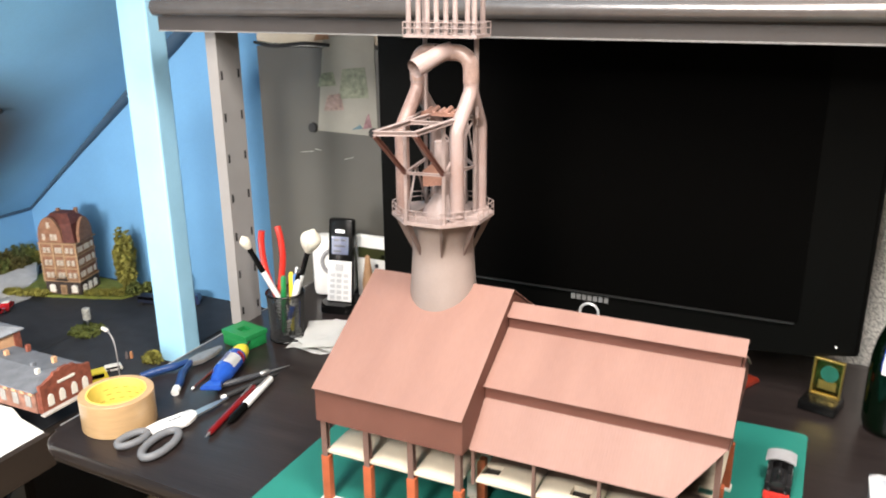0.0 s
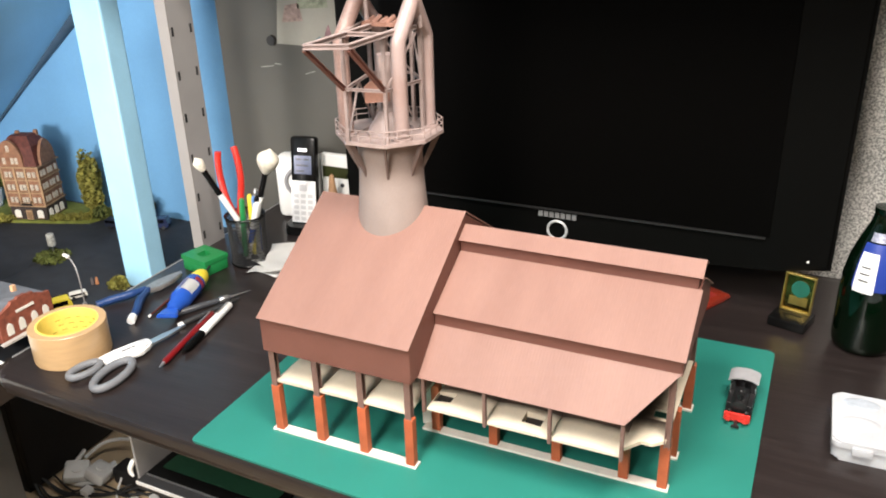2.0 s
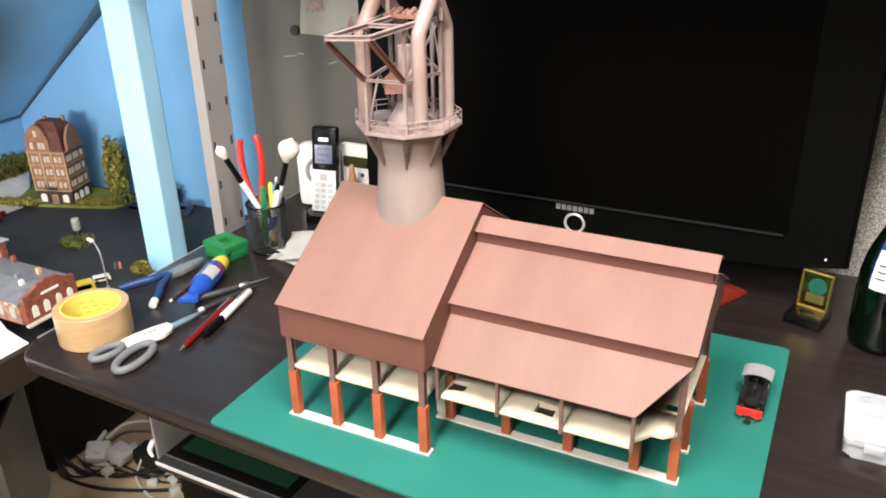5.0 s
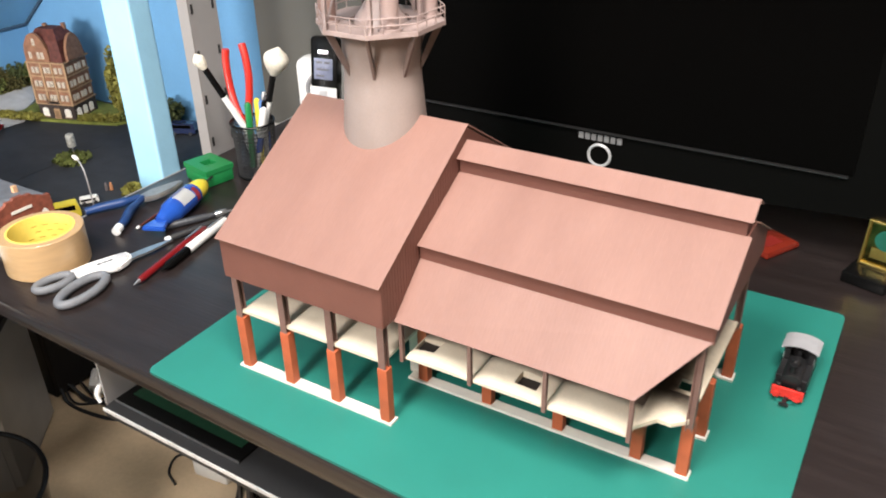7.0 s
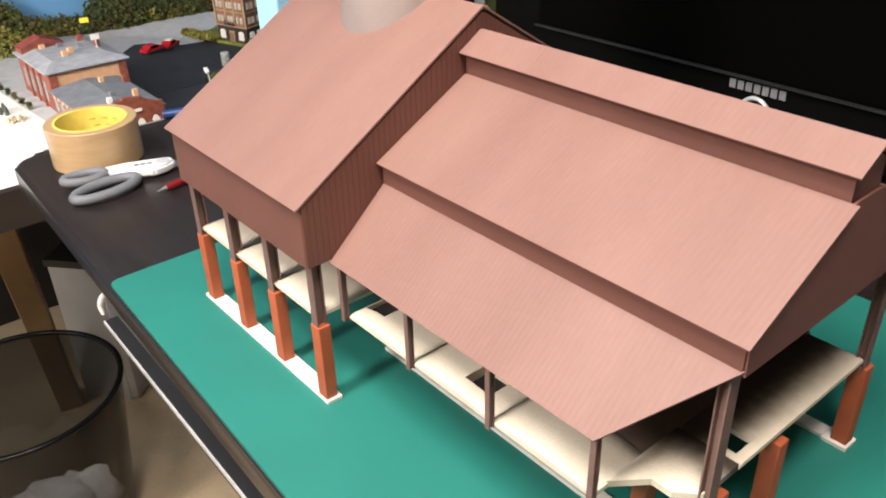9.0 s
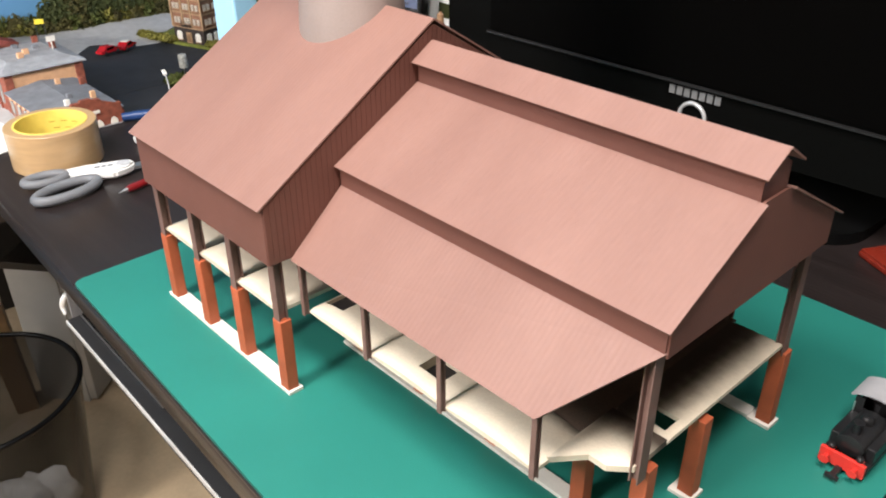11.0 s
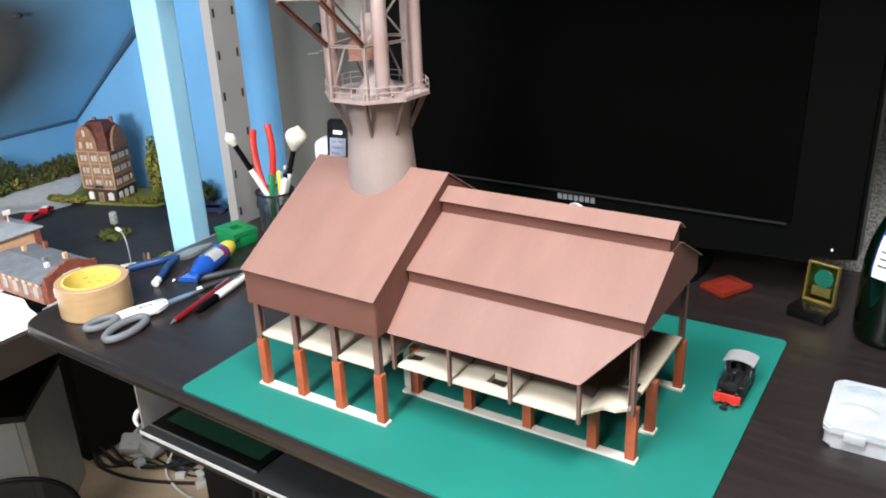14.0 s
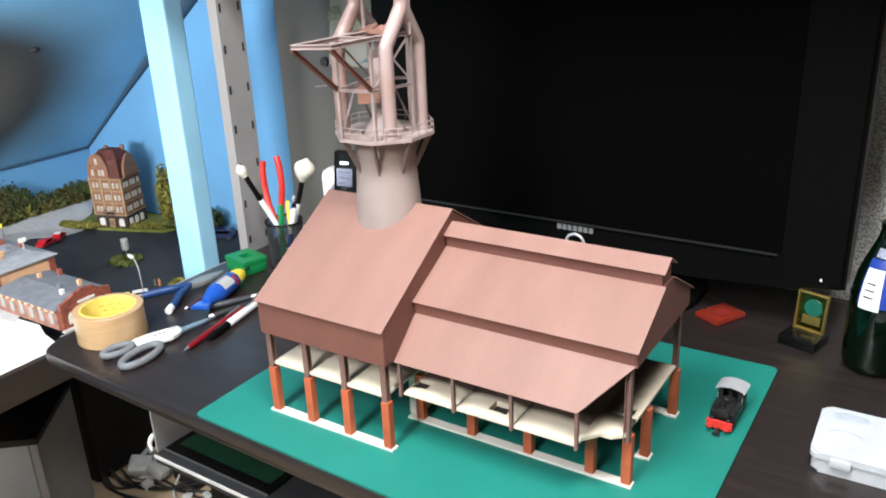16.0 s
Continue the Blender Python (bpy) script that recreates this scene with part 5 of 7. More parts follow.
def wrap(a0, a1, z0, z1, material, name, label, extra=0.0005):
    zs = [z0 + (z1 - z0) * k / 6 for k in range(7)]
    rs = [np.interp(z, [p[1] for p in prof[1:-1]], [p[0] for p in prof[1:-1]]) + extra for z in zs]
    bm = B()
    g = [[bm.verts.new((r * math.cos(radians(a0 + (a1 - a0) * j / 14)), r * math.sin(radians(a0 + (a1 - a0) * j / 14)), z)) for j in range(15)] for r, z in zip(rs, zs)]
    for i in range(6):
        for j in range(14):
            bm.faces.new((g[i][j], g[i][j + 1], g[i + 1][j + 1], g[i + 1][j]))
    return part(name, bm, material, bt, label, smooth=True)


wrap(226, 350, 0.100, 0.162, mat("label_navy", (0.015, 0.04, 0.25), 0.4, vary=0.06), "neck_label", "navy blue paper label")
wrap(230, 268, 0.096, 0.150, WHITEP, "label_panel", "white label panel", 0.0011)
wrap(236, 300, 0.164, 0.176, mat("label_silver", (0.42, 0.44, 0.55), 0.35, 0.3, vary=0.3, scale=200), "label_band", "silver label band", 0.0009)
for k in range(3):
    wrap(238, 256, 0.112 + 0.009 * k, 0.114 + 0.009 * k, DARKG, "print_bar", "", 0.0017)

# clear sorting box
cb = thing("clear_plastic_box", "shallow milky plastic box with a closed lid on the desk", "plastic box", pose(0.5745, 0.190, 0.0004, 0, 0, 1))
CLEAR = mat("milky_plastic", (0.70, 0.715, 0.74), 0.18, vary=0.06, scale=30, bump=0, transmission=0.36, ior=1.4)
w, d = 0.15, 0.098
bm = B(); prism(bm, rounded(0.002, w - 0.002, 0.002, d - 0.002, 0.008), 0.017)
bmesh.ops.bevel(bm, geom=[e for e in bm.edges if e.verts[0].co.z < 1e-5 and e.verts[1].co.z < 1e-5], offset=0.003, segments=2, affect="EDGES")
part("tub", bm, CLEAR, cb, smooth=True)
bm = B(); prism(bm, rounded(0, w, 0, d, 0.009), 0.0075, pose(0, 0, 0.0172))
bmesh.ops.bevel(bm, geom=[e for e in bm.edges if e.verts[0].co.z > 0.024 and e.verts[1].co.z > 0.024], offset=0.002, segments=2, affect="EDGES")
lid = part("lid", bm, CLEAR, cb, "milky white lid", smooth=True)
FROST = mat("frosted_dimple", (0.46, 0.50, 0.55), 0.35, vary=0.15, scale=40, bump=0.1)
for x, y, sx, sy, m_ in ((0.030, 0.080, 0.020, 0.012, FROST), (0.028, 0.040, 0.021, 0.014, CLEAR), (0.078, 0.082, 0.018, 0.010, FROST), (0.085, 0.036, 0.025, 0.016, CLEAR), (0.124, 0.070, 0.018, 0.020, FROST)):
    bm = B()
    lathe(bm, [(0.001, 0.0012), (0.55, 0.0011), (0.85, 0.0008), (1.0, -0.0003)], 24, Matrix.Translation((x, y, 0.0247)) @ Matrix.Diagonal((sx, sy, 1, 1)))
    part("moulded_dimple", bm, m_, lid, smooth=True)
for x in (0.030, 0.108):
    bm = B(); box(bm, x - 0.010, x + 0.010, -0.0035, 0.0, 0.012, 0.022, 0.001)
    part("catch", bm, CLEAR, cb, smooth=True)

# model locomotive
lo_ = thing("model_locomotive", "black model tank engine with red buffer beam and silver roof", "model locomotive", pose(0.4780, 0.2105, MZ, 0, 0, -1) @ Matrix.Diagonal((0.94, 0.93, 0.78, 1)))
LBLACK = mat("loco_black", (0.012, 0.012, 0.013), 0.4, vary=0.1, scale=90)
LRED = mat("loco_red", (0.62, 0.035, 0.025), 0.4, vary=0.06, scale=90)
bm = B(); box(bm, -0.0155, 0.0155, 0.002, 0.066, 0.009, 0.0115, 0.0004)
part("footplate", bm, LBLACK, lo_)
bm = B(); box(bm, -0.0150, 0.0150, 0.0, 0.003, 0.0050, 0.0180, 0.0006)
bb = part("buffer_beam", bm, LRED, lo_, "bright red buffer beam")
for x in (-0.0095, 0.0095):
    bm = B(); cyl(bm, (x, 0, 0.012), (x, -0.005, 0.012), 0.0015, n=10); cyl(bm, (x, -0.005, 0.012), (x, -0.0062, 0.012), 0.0036, n=16)
    part("buffer", bm, LRED, bb)
    bm = B(); lathe(bm, [(0.0005, 0.0), (0.0026, 0.0), (0.0026, 0.004), (0.0016, 0.0055), (0.0005, 0.0055)], 12, pose(x, 0.004, 0.0165))
    part("lamp", bm, LBLACK, lo_)
bm = B(); box(bm, -0.002, 0.002, -0.012, 0.0, 0.004, 0.0075, 0.0005); box(bm, -0.0045, 0.0045, -0.0125, -0.010, 0.004, 0.007)
part("coupling", bm, LBLACK, lo_)
bm = B(); tube(bm, [(0, 0.006, 0.024), (0, 0.0065, 0.024), (0, 0.042, 0.0245)], [0.0085, 0.0095, 0.0095], 24)
part("boiler", bm, LBLACK, lo_, smooth=True)
bm = B(); lathe(bm, [(0.0028, 0.0), (0.0026, 0.009), (0.0036, 0.010), (0.0036, 0.0115), (0.0005, 0.0115)], 16, pose(0, 0.013, 0.0325))
part("chimney", bm, LBLACK, lo_, smooth=True)
bm = B(); lathe(bm, [(0.0045, 0.0), (0.0045, 0.004), (0.003, 0.0065), (0.0005, 0.0072)], 16, pose(0, 0.028, 0.033))
part("dome", bm, LBLACK, lo_, smooth=True)
for s in (-1, 1):
    bm = B(); box(bm, s * 0.0085, s * 0.0150, 0.012, 0.043, 0.0115, 0.0255, 0.0008)
    part("side_tank", bm, LBLACK, lo_)
    for y in (0.014, 0.032, 0.052):
        bm = B(); cyl(bm, (s * 0.0088, y, 0.0065), (s * 0.0108, y, 0.0065), 0.0065, n=20)
        part("wheel", bm, LRED, lo_)
bm = B(); lattice(bm, [-0.0138, -0.009, -0.0015, 0.0015, 0.009, 0.0138], [0.0115, 0.030, 0.040], [(1, 1), (3, 1)], 0.044, 0.0452)
part("cab_front", bm, LBLACK, lo_)
for x in (-0.0150, 0.0138):
    bm = B(); lattice(bm, [0.0, 0.006, 0.015, 0.022], [0.0115, 0.028, 0.037, 0.040], [(1, 1)], 0.0, 0.0012, Matrix(((0, 1, 0, x), (1, 0, 0, 0.044), (0, 0, 1, 0), (0, 0, 0, 1))))
    part("cab_side", bm, LBLACK, lo_)
for x in (-0.0116, 0.0108):
    bm = B(); box(bm, x, x + 0.0008, 0.012, 0.054, 0.0040, 0.0055)
    part("coupling_rod", bm, SILVER, lo_, "bright steel coupling rod")
for x in (-0.0150, 0.0142):
    bm = B(); box(bm, x, x + 0.0008, 0.0435, 0.0445, 0.0115, 0.034)
    part("handrail", bm, SILVER, lo_, "thin bright handrail")
bm = B(); box(bm, -0.0138, 0.0138, 0.0645, 0.066, 0.0115, 0.040)
part("cab_back", bm, LBLACK, lo_)
bm = B()
arc = [(0.0175 * math.sin(radians(a)) / math.sin(radians(62)), 0.036 + 0.012 * math.cos(radians(a))) for a in range(-62, 63, 8)]
outer = [(x * 1.04, z + 0.0014) for x, z in arc]
prism(bm, arc + outer[::-1], 0.027, Matrix(((1, 0, 0, 0), (0, 0, -1, 0.069), (0, 1, 0, -0.002), (0, 0, 0, 1))))
part("cab_roof", bm, mat("silver_paint", (0.40, 0.40, 0.415), 0.45, 0.2, vary=0.06, scale=60), lo_, "curved silver-grey roof", smooth=True)
# ---- the layout's buildings, plants and vehicles ----
GRASS = mat("model_grass", (0.22, 0.25, 0.045), 0.9, vary=0.2, scale=60, fine=500, bump=0.15)
LEAFD = mat("leaf_dark", (0.085, 0.105, 0.028), 0.8, vary=0.25, scale=50, fine=300)
LEAFY = mat("leaf_yellow_green", (0.27, 0.25, 0.045), 0.8, vary=0.25, scale=60, fine=300)
LEAFM = mat("leaf_mid", (0.13, 0.155, 0.032), 0.8, vary=0.25, scale=60, fine=300)
BARK = mat("bark", (0.09, 0.06, 0.04), 0.9, vary=0.2, scale=80)


def foliage(bm, c, r, n, size, rnd, fill=0.35):
    """Small crumpled leaf clumps scattered through an uneven ellipsoid."""
    c = Vector(c)
    ph = [rnd.uniform(0, 6.28) for _ in range(4)]
    for _ in range(n):
        d = Vector((rnd.gauss(0, 1), rnd.gauss(0, 1), rnd.gauss(0, 1))).normalized()
        az = math.atan2(d.y, d.x)
        lump = 1 + 0.13 * math.sin(3 * az + ph[0] + 4 * d.z) + 0.09 * math.sin(5 * az + ph[1] - 6 * d.z)
        k = (1 - fill * rnd.random() ** 2) * lump
        p = c + Vector((d.x * r[0], d.y * r[1], d.z * r[2])) * k
        s = size * rnd.uniform(0.6, 1.3)
        u = Vector((rnd.gauss(0, 1), rnd.gauss(0, 1), rnd.gauss(0, 1))).normalized()
        v = (d * 0.6 + Vector((rnd.gauss(0, 1), rnd.gauss(0, 1), rnd.gauss(0, 1)))).cross(u).normalized()
        w = u.cross(v) * s * 0.45
        q = [bm.verts.new(p + u * s * a + v * s * b + w * e) for a, b, e in ((-1, -0.5, 0), (0.1, -0.9, 0.8), (1, 0.1, 0), (0.0, 0.9, -0.6))]
        bm.faces.new(q[:3]); bm.faces.new((q[0], q[2], q[3]))


def tree(name, label, x, y, h, rx, trunk, leaf, n, rnd, shape=1.0):
    t = thing(name, label, "model tree", pose(x + LX, y + LY, LZ))
    bm = B(); tube(bm, [(0, 0, 0), (0.001, 0, trunk), (0, 0.001, h * 0.75)], [0.004, 0.003, 0.0012], 8)
    for k in range(4):
        a = rnd.uniform(0, 6.28)
        tube(bm, [(0, 0, trunk + 0.006 * k), (0.5 * rx * math.cos(a), 0.5 * rx * math.sin(a), trunk + 0.006 * k + 0.4 * rx)], [0.0016, 0.0006], 5)
    part("trunk", bm, BARK, t)
    bm = B()
    hh = (h - trunk) / 2
    foliage(bm, (0, 0, trunk + hh), (rx, rx, hh * 1.05), n, 0.0042, rnd)
    foliage(bm, (0, 0, trunk + hh * 0.8), (rx * 0.75, rx * 0.75, hh * 0.8), n // 3, 0.0055, rnd)
    part("crown", bm, leaf, t)
    return t


rnd = random.Random(11)
tree("cypress_tree", "upright yellow-green model tree beside the town house", -0.981, 0.672, 0.150, 0.024, 0.012, LEAFY, 1500, rnd)
tree("garden_tree", "small dark model tree against the blue wall", -0.845, 0.675, 0.060, 0.035, 0.006, LEAFD, 700, rnd)
# lawn and hedges
lw = thing("town_house_lawn", "raised yellow-green lawn bed round the town house", "lawn", pose(0, 0, LZ), kind="structure")
bm = B(); prism(bm, lay((-1.26, 0.60), (-1.225, 0.535), (-1.14, 0.560), (-1.04, 0.592), (-0.955, 0.625), (-0.93, 0.70), (-1.29, 0.712)), 0.006)
part("turf", bm, GRASS, lw)


def hedge(label, a, b, w, h, n, leaf):
    a, b = (Vector((*q, 0)) for q in lay(a, b))
    bm = B()
    L = (b - a).length
    m = max(2, int(L / (w * 0.8)))
    for k in range(m):
        p = a.lerp(b, (k + 0.5) / m)
        foliage(bm, (p.x, p.y, LZ + 0.006 + h * 0.42), (w * 0.62, w * 0.62, h * 0.55), n // m, 0.0040, rnd, 0.5)
    return tagged(part("hedge", bm, leaf), label, "hedge", kind="stuff")


hedge("low green model hedge in front of the town house", (-1.235, 0.530), (-1.130, 0.562), 0.022, 0.013, 900, LEAFY)
hedge("low green model hedge beside the town house", (-1.045, 0.602), (-0.965, 0.640), 0.022, 0.013, 800, LEAFY)
hedge("bushes at the back corner of the lawn", (-0.960, 0.650), (-0.900, 0.690), 0.036, 0.026, 700, LEAFM)
LEAFO = mat("leaf_olive", (0.135, 0.120, 0.032), 0.85, vary=0.3, scale=50, fine=300)
y = -0.20
while y < 0.70:
    h = float(np.interp(y, [0.20, 0.24, 0.34, 0.38, 0.47, 0.54, 0.62, 0.70], [0.115, 0.066, 0.066, 0.120, 0.122, 0.088, 0.076, 0.068])) * rnd.uniform(0.84, 1.10)
    t = tree("woodland_tree", "dark green bushy model tree along the blue backdrop", -1.325, y, h, rnd.uniform(0.024, 0.034), 0.004,
             rnd.choice((LEAFD, LEAFO, LEAFM, LEAFD, LEAFO)), 750, rnd)
    t["group"] = "woodland trees"
    t.matrix_world = t.matrix_world @ Matrix.Diagonal((0.45, 1, 1, 1))
    y += rnd.uniform(0.026, 0.042)
for k in range(26):
    x, y = -1.352 + rnd.uniform(-0.004, 0.004), 0.215 + 0.0195 * k
    bm = B(); foliage(bm, (x, y, LZ + 0.038), (0.012, 0.019, rnd.uniform(0.012, 0.022)), 170, 0.0045, rnd, 0.5)
    tagged(part("verge_scrub", bm, rnd.choice((LEAFO, LEAFO, LEAFY, LEAFM))), "low olive scrub on the verge below the model wood", "bush", group="verge scrub")
for x, y, h, r, leaf in ((-1.225, 0.150, 0.085, 0.036, LEAFY), (-1.285, 0.185, 0.055, 0.030, LEAFY), (-1.27, 0.14, 0.05, 0.034, LEAFY), (-1.25, 0.10, 0.03, 0.03, LEAFD)):
    tree("garden_bush", "rounded yellow-green model bush by the lane", x, y, h, r, 0.005, leaf, 700, rnd)["group"] = "lane bushes"
# grey gravel road along the wood and past the works
ROAD = [(-1.38, 0.725), (-1.38, 0.06), (-0.75, 0.10), (-0.80, 0.16), (-0.90, 0.25), (-1.04, 0.275), (-1.14, 0.345), (-1.222, 0.406), (-1.225, 0.438), (-1.206, 0.464), (-1.190, 0.497), (-1.203, 0.557), (-1.262, 0.60), (-1.281, 0.64), (-1.320, 0.672)]
bm = B()
prism(bm, ROAD, 0.0018, pose(0, 0, LZ))
sliced(bm, 0.025)
for v in bm.verts:
    if v.co.z > LZ + 0.001:
        v.co.z = climb(v.co.x, v.co.y) + 0.0018
tagged(part("road", bm, mat("grey_gravel", (0.47, 0.47, 0.465), 0.9, vary=0.07, scale=60, fine=600, bump=0.2)), "light grey gravel road of the layout", "road", kind="structure")

# town house
TH = Matrix.Translation((-1.175, 0.5815, LZ + 0.004)) @ pose(0, 0, 0, 0, 0, 16.5) @ Matrix.Diagonal((1.07, 1.07, 1, 1))
th = thing("town_house", "tall brown brick model town house with mansard roof and white windows", "model house", TH)
W, D = 0.085, 0.074
STONE = mat("house_stone_dark", (0.045, 0.032, 0.026), 0.7, vary=0.2, scale=90)
TRIM = mat("house_trim", (0.42, 0.27, 0.15), 0.7, vary=0.15, scale=90)
TILE = mat("house_tile", (0.13, 0.035, 0.025), 0.7, vary=0.25, scale=120, fine=600)
HWIN = mat("house_window", (0.58, 0.52, 0.43), 0.5, vary=0.1, scale=100)
WINW = mat("window_white", (0.78, 0.75, 0.68), 0.5, vary=0.05)
PANE = mat("window_pane", (0.30, 0.29, 0.27), 0.15, vary=0.1, scale=200)
bm = B(); box(bm, 0, W, 0, D, 0, 0.036)
part("ground_floor", bm, STONE, th, "dark stone ground floor")
bm = B(); box(bm, 0.001, W - 0.001, 0.001, D - 0.001, 0.036, 0.132)
part("brick_wall", bm, BRICKD, th, "brown brick upper storeys")
for z, e in ((0.036, 0.002), (0.068, 0.0012), (0.099, 0.0012), (0.130, 0.003)):
    bm = B(); box(bm, -e, W + e, -e, D + e, z - 0.0012, z + 0.0016)
    part("string_course", bm, TRIM, th)
bm = B(); box(bm, -0.006, W + 0.006, -0.006, D + 0.006, -0.004, 0.0018)
part("pavement_slab", bm, mat("pale_stone", (0.5, 0.46, 0.42), 0.8), th)
for x in (0.0, 0.030, 0.055, W):
    bm = B(); box(bm, x - 0.002, x + 0.002, -0.0015, 0.001, 0.038, 0.130)
    part("pilaster", bm, TRIM, th)


def window(x, z, w, h, face, arched=False):
    """A window with frame, panes and sill on the front (0) or right side (1)."""
    M = Matrix.Translation((x, 0, z)) if face == 0 else Matrix.Translation((W, x, z)) @ pose(0, 0, 0, 0, 0, 90)
    t = 0.0018
    bm = B()
    lattice(bm, [-w / 2, -w / 2 + 0.0016, -0.0006, 0.0006, w / 2 - 0.0016, w / 2], [0, 0.0014, h * 0.6, h * 0.6 + 0.0011, h - 0.0016, h], [(1, 1), (3, 1), (1, 3), (3, 3)], -t, 0.001, M)
    o = part("window", bm, WINW if arched else HWIN, th, "white window frame")
    if arched:
        bm = B()
        prism(bm, [(w / 2 * math.cos(radians(a)), h + 0.0001 + w / 2 * 0.7 * math.sin(radians(a))) for a in range(0, 181, 20)], t, M @ Matrix(((1, 0, 0, 0), (0, 0, -1, 0), (0, 1, 0, 0), (0, 0, 0, 1))))
        part("arch", bm, WINW, o)
    bm = B(); box(bm, -w / 2 + 0.001, w / 2 - 0.001, -0.0007, 0.0008, 0.001, h - 0.001, m=M)
    part("pane", bm, WINW if arched else PANE, o)
    bm = B(); box(bm, -w / 2 - 0.001, w / 2 + 0.001, -0.0028, 0.001, -0.0016, -0.0001, m=M)
    part("sill", bm, TRIM, o)


for z in (0.044, 0.075, 0.106):
    for x in (0.0105, 0.0205, 0.0390, 0.0475, 0.0640, 0.0750):
        window(x, z + 0.001, 0.0062, 0.0125, 0)
    for x in (0.011, 0.0215, 0.036, 0.0465, 0.062):
        window(x, z + 0.001, 0.0062, 0.0125, 1)
for x in (0.016, 0.069):
    window(x, 0.008, 0.014, 0.014, 0, True)
for x in (0.014, 0.034, 0.054):
    window(x, 0.008, 0.012, 0.014, 1, True)
bm = B(); box(bm, 0.036, 0.050, -0.002, 0.001, 0.002, 0.026, 0.0005)
dr = part("door", bm, TRIM, th, "light brown panelled door")
bm = B(); box(bm, 0.0385, 0.0475, -0.0028, -0.0019, 0.005, 0.022)
part("door_panel", bm, mat("door_wood", (0.27, 0.16, 0.08), 0.6, vary=0.15, scale=90), dr)
bm = B(); box(bm, 0.030, 0.056, -0.007, 0.0, 0.039, 0.0408)
bal = part("balcony", bm, STONE, th)
part("balcony_rail", railing([(0.030, 0), (0.030, -0.007), (0.056, -0.007), (0.056, 0)], 0.0408, 0.008, 0.0004, False), BLACKM, bal)
# mansard roof with curved gables on the front and the side


def gable_outline(w, h):
    pts = [(0, 0), (w, 0), (w, h * 0.30), (w * 0.94, h * 0.52), (w * 0.84, h * 0.68), (w * 0.74, h * 0.80), (w * 0.62, h * 0.88), (w * 0.5, h * 0.90)]
    return pts + [(w - x, z) for x, z in pts[:1:-1][1:]]


XZ = Matrix(((1, 0, 0, 0), (0, 0, -1, 0), (0, 1, 0, 0), (0, 0, 0, 1)))
bm = B(); prism(bm, gable_outline(0.056, 0.069), 0.006, Matrix.Translation((0.0, 0.005, 0.132)) @ XZ)
part("gable", bm, BRICKD, th, "curved brick gable")
bm = B(); prism(bm, gable_outline(0.050, 0.062), 0.006, Matrix.Translation((W - 0.0005, 0.012, 0.132)) @ pose(0, 0, 0, 0, 0, 90) @ XZ)
part("gable", bm, BRICKD, th, "curved brick gable")
bm = B()
lo8 = [(0.0, 0.0), (W, 0.0), (W, D), (0.0, D)]
mid = [(0.008, 0.008), (W - 0.008, 0.008), (W - 0.008, D - 0.008), (0.008, D - 0.008)]
top = [(0.022, 0.022), (W - 0.022, 0.022), (W - 0.022, D - 0.022), (0.022, D - 0.022)]
R3 = [[bm.verts.new((x, y, z)) for x, y in L] for L, z in ((lo8, 0.132), (mid, 0.176), (top, 0.198))]
for a, b in zip(R3, R3[1:]):
    for k in range(4):
        bm.faces.new((a[k], a[(k + 1) % 4], b[(k + 1) % 4], b[k]))
bm.faces.new(R3[2]); bm.faces.new(R3[0][::-1])
roof = part("mansard_roof", bm, TILE, th, "dark red-brown tiled roof")
for x, y in ((0.024, 0.040), (0.060, 0.050)):
    bm = B(); box(bm, x, x + 0.008, y, y + 0.007, 0.185, 0.204, 0.0005)
    part("chimney", bm, BRICKD, roof)
for x, z in ((0.014, 0.139), (0.033, 0.139), (0.042, 0.139), (0.028, 0.168)):
    window(x, z, 0.0065, 0.0140, 0)
for y, z in ((0.026, 0.139), (0.046, 0.139), (0.036, 0.162)):
    window(y, z, 0.0065, 0.0130, 1)

# brick works with grey roofs
FW = Matrix.Translation((-0.840, 0.124, WZ + 0.001)) @ pose(0, 0, 0, 0, 0, 90) @ Matrix.Diagonal((0.95, 0.95, 0.95, 1))
# local: x along the front, y away from the desk
fw = thing("brick_works", "red brick model works hall with tan front and flat grey roof", "model building", FW)
RBRICK = mat("red_brick", (0.30, 0.085, 0.05), 0.75, vary=0.22, scale=120, fine=700)
TAN = mat("tan_render", (0.62, 0.36, 0.20), 0.75, vary=0.08, scale=60)
GROOF = mat("grey_roof", (0.34, 0.35, 0.37), 0.7, vary=0.14, scale=50, fine=400)
GROOFD = mat("grey_roof_dark", (0.185, 0.195, 0.215), 0.7, vary=0.14, scale=50, fine=400)
bm = B(); box(bm, 0.0, 0.135, 0.0, 0.17, 0, 0.068)
part("hall_wall", bm, RBRICK, fw, "red brick wall")
bm = B(); box(bm, 0.014, 0.121, -0.0022, 0.001, 0.026, 0.065)
part("render_panel", bm, TAN, fw, "tan rendered front panel")
for x in (0.0, 0.121):
    bm = B(); box(bm, x, x + 0.014, -0.005, 0.002, 0, 0.067, 0.0006)
    part("brick_pier", bm, RBRICK, fw)
bm = B()
ro = [(-0.006, -0.009), (0.141, -0.009), (0.141, 0.176), (-0.006, 0.176)]
ri = [(0.022, 0.035), (0.113, 0.035), (0.113, 0.15), (0.022, 0.15)]
A = [bm.verts.new((x, y, 0.0685)) for x, y in ro]; C = [bm.verts.new((x, y, 0.0710)) for x, y in ro]; E = [bm.verts.new((x, y, 0.0790)) for x, y in ri]
bm.faces.new(A[::-1]); bm.faces.new(E)
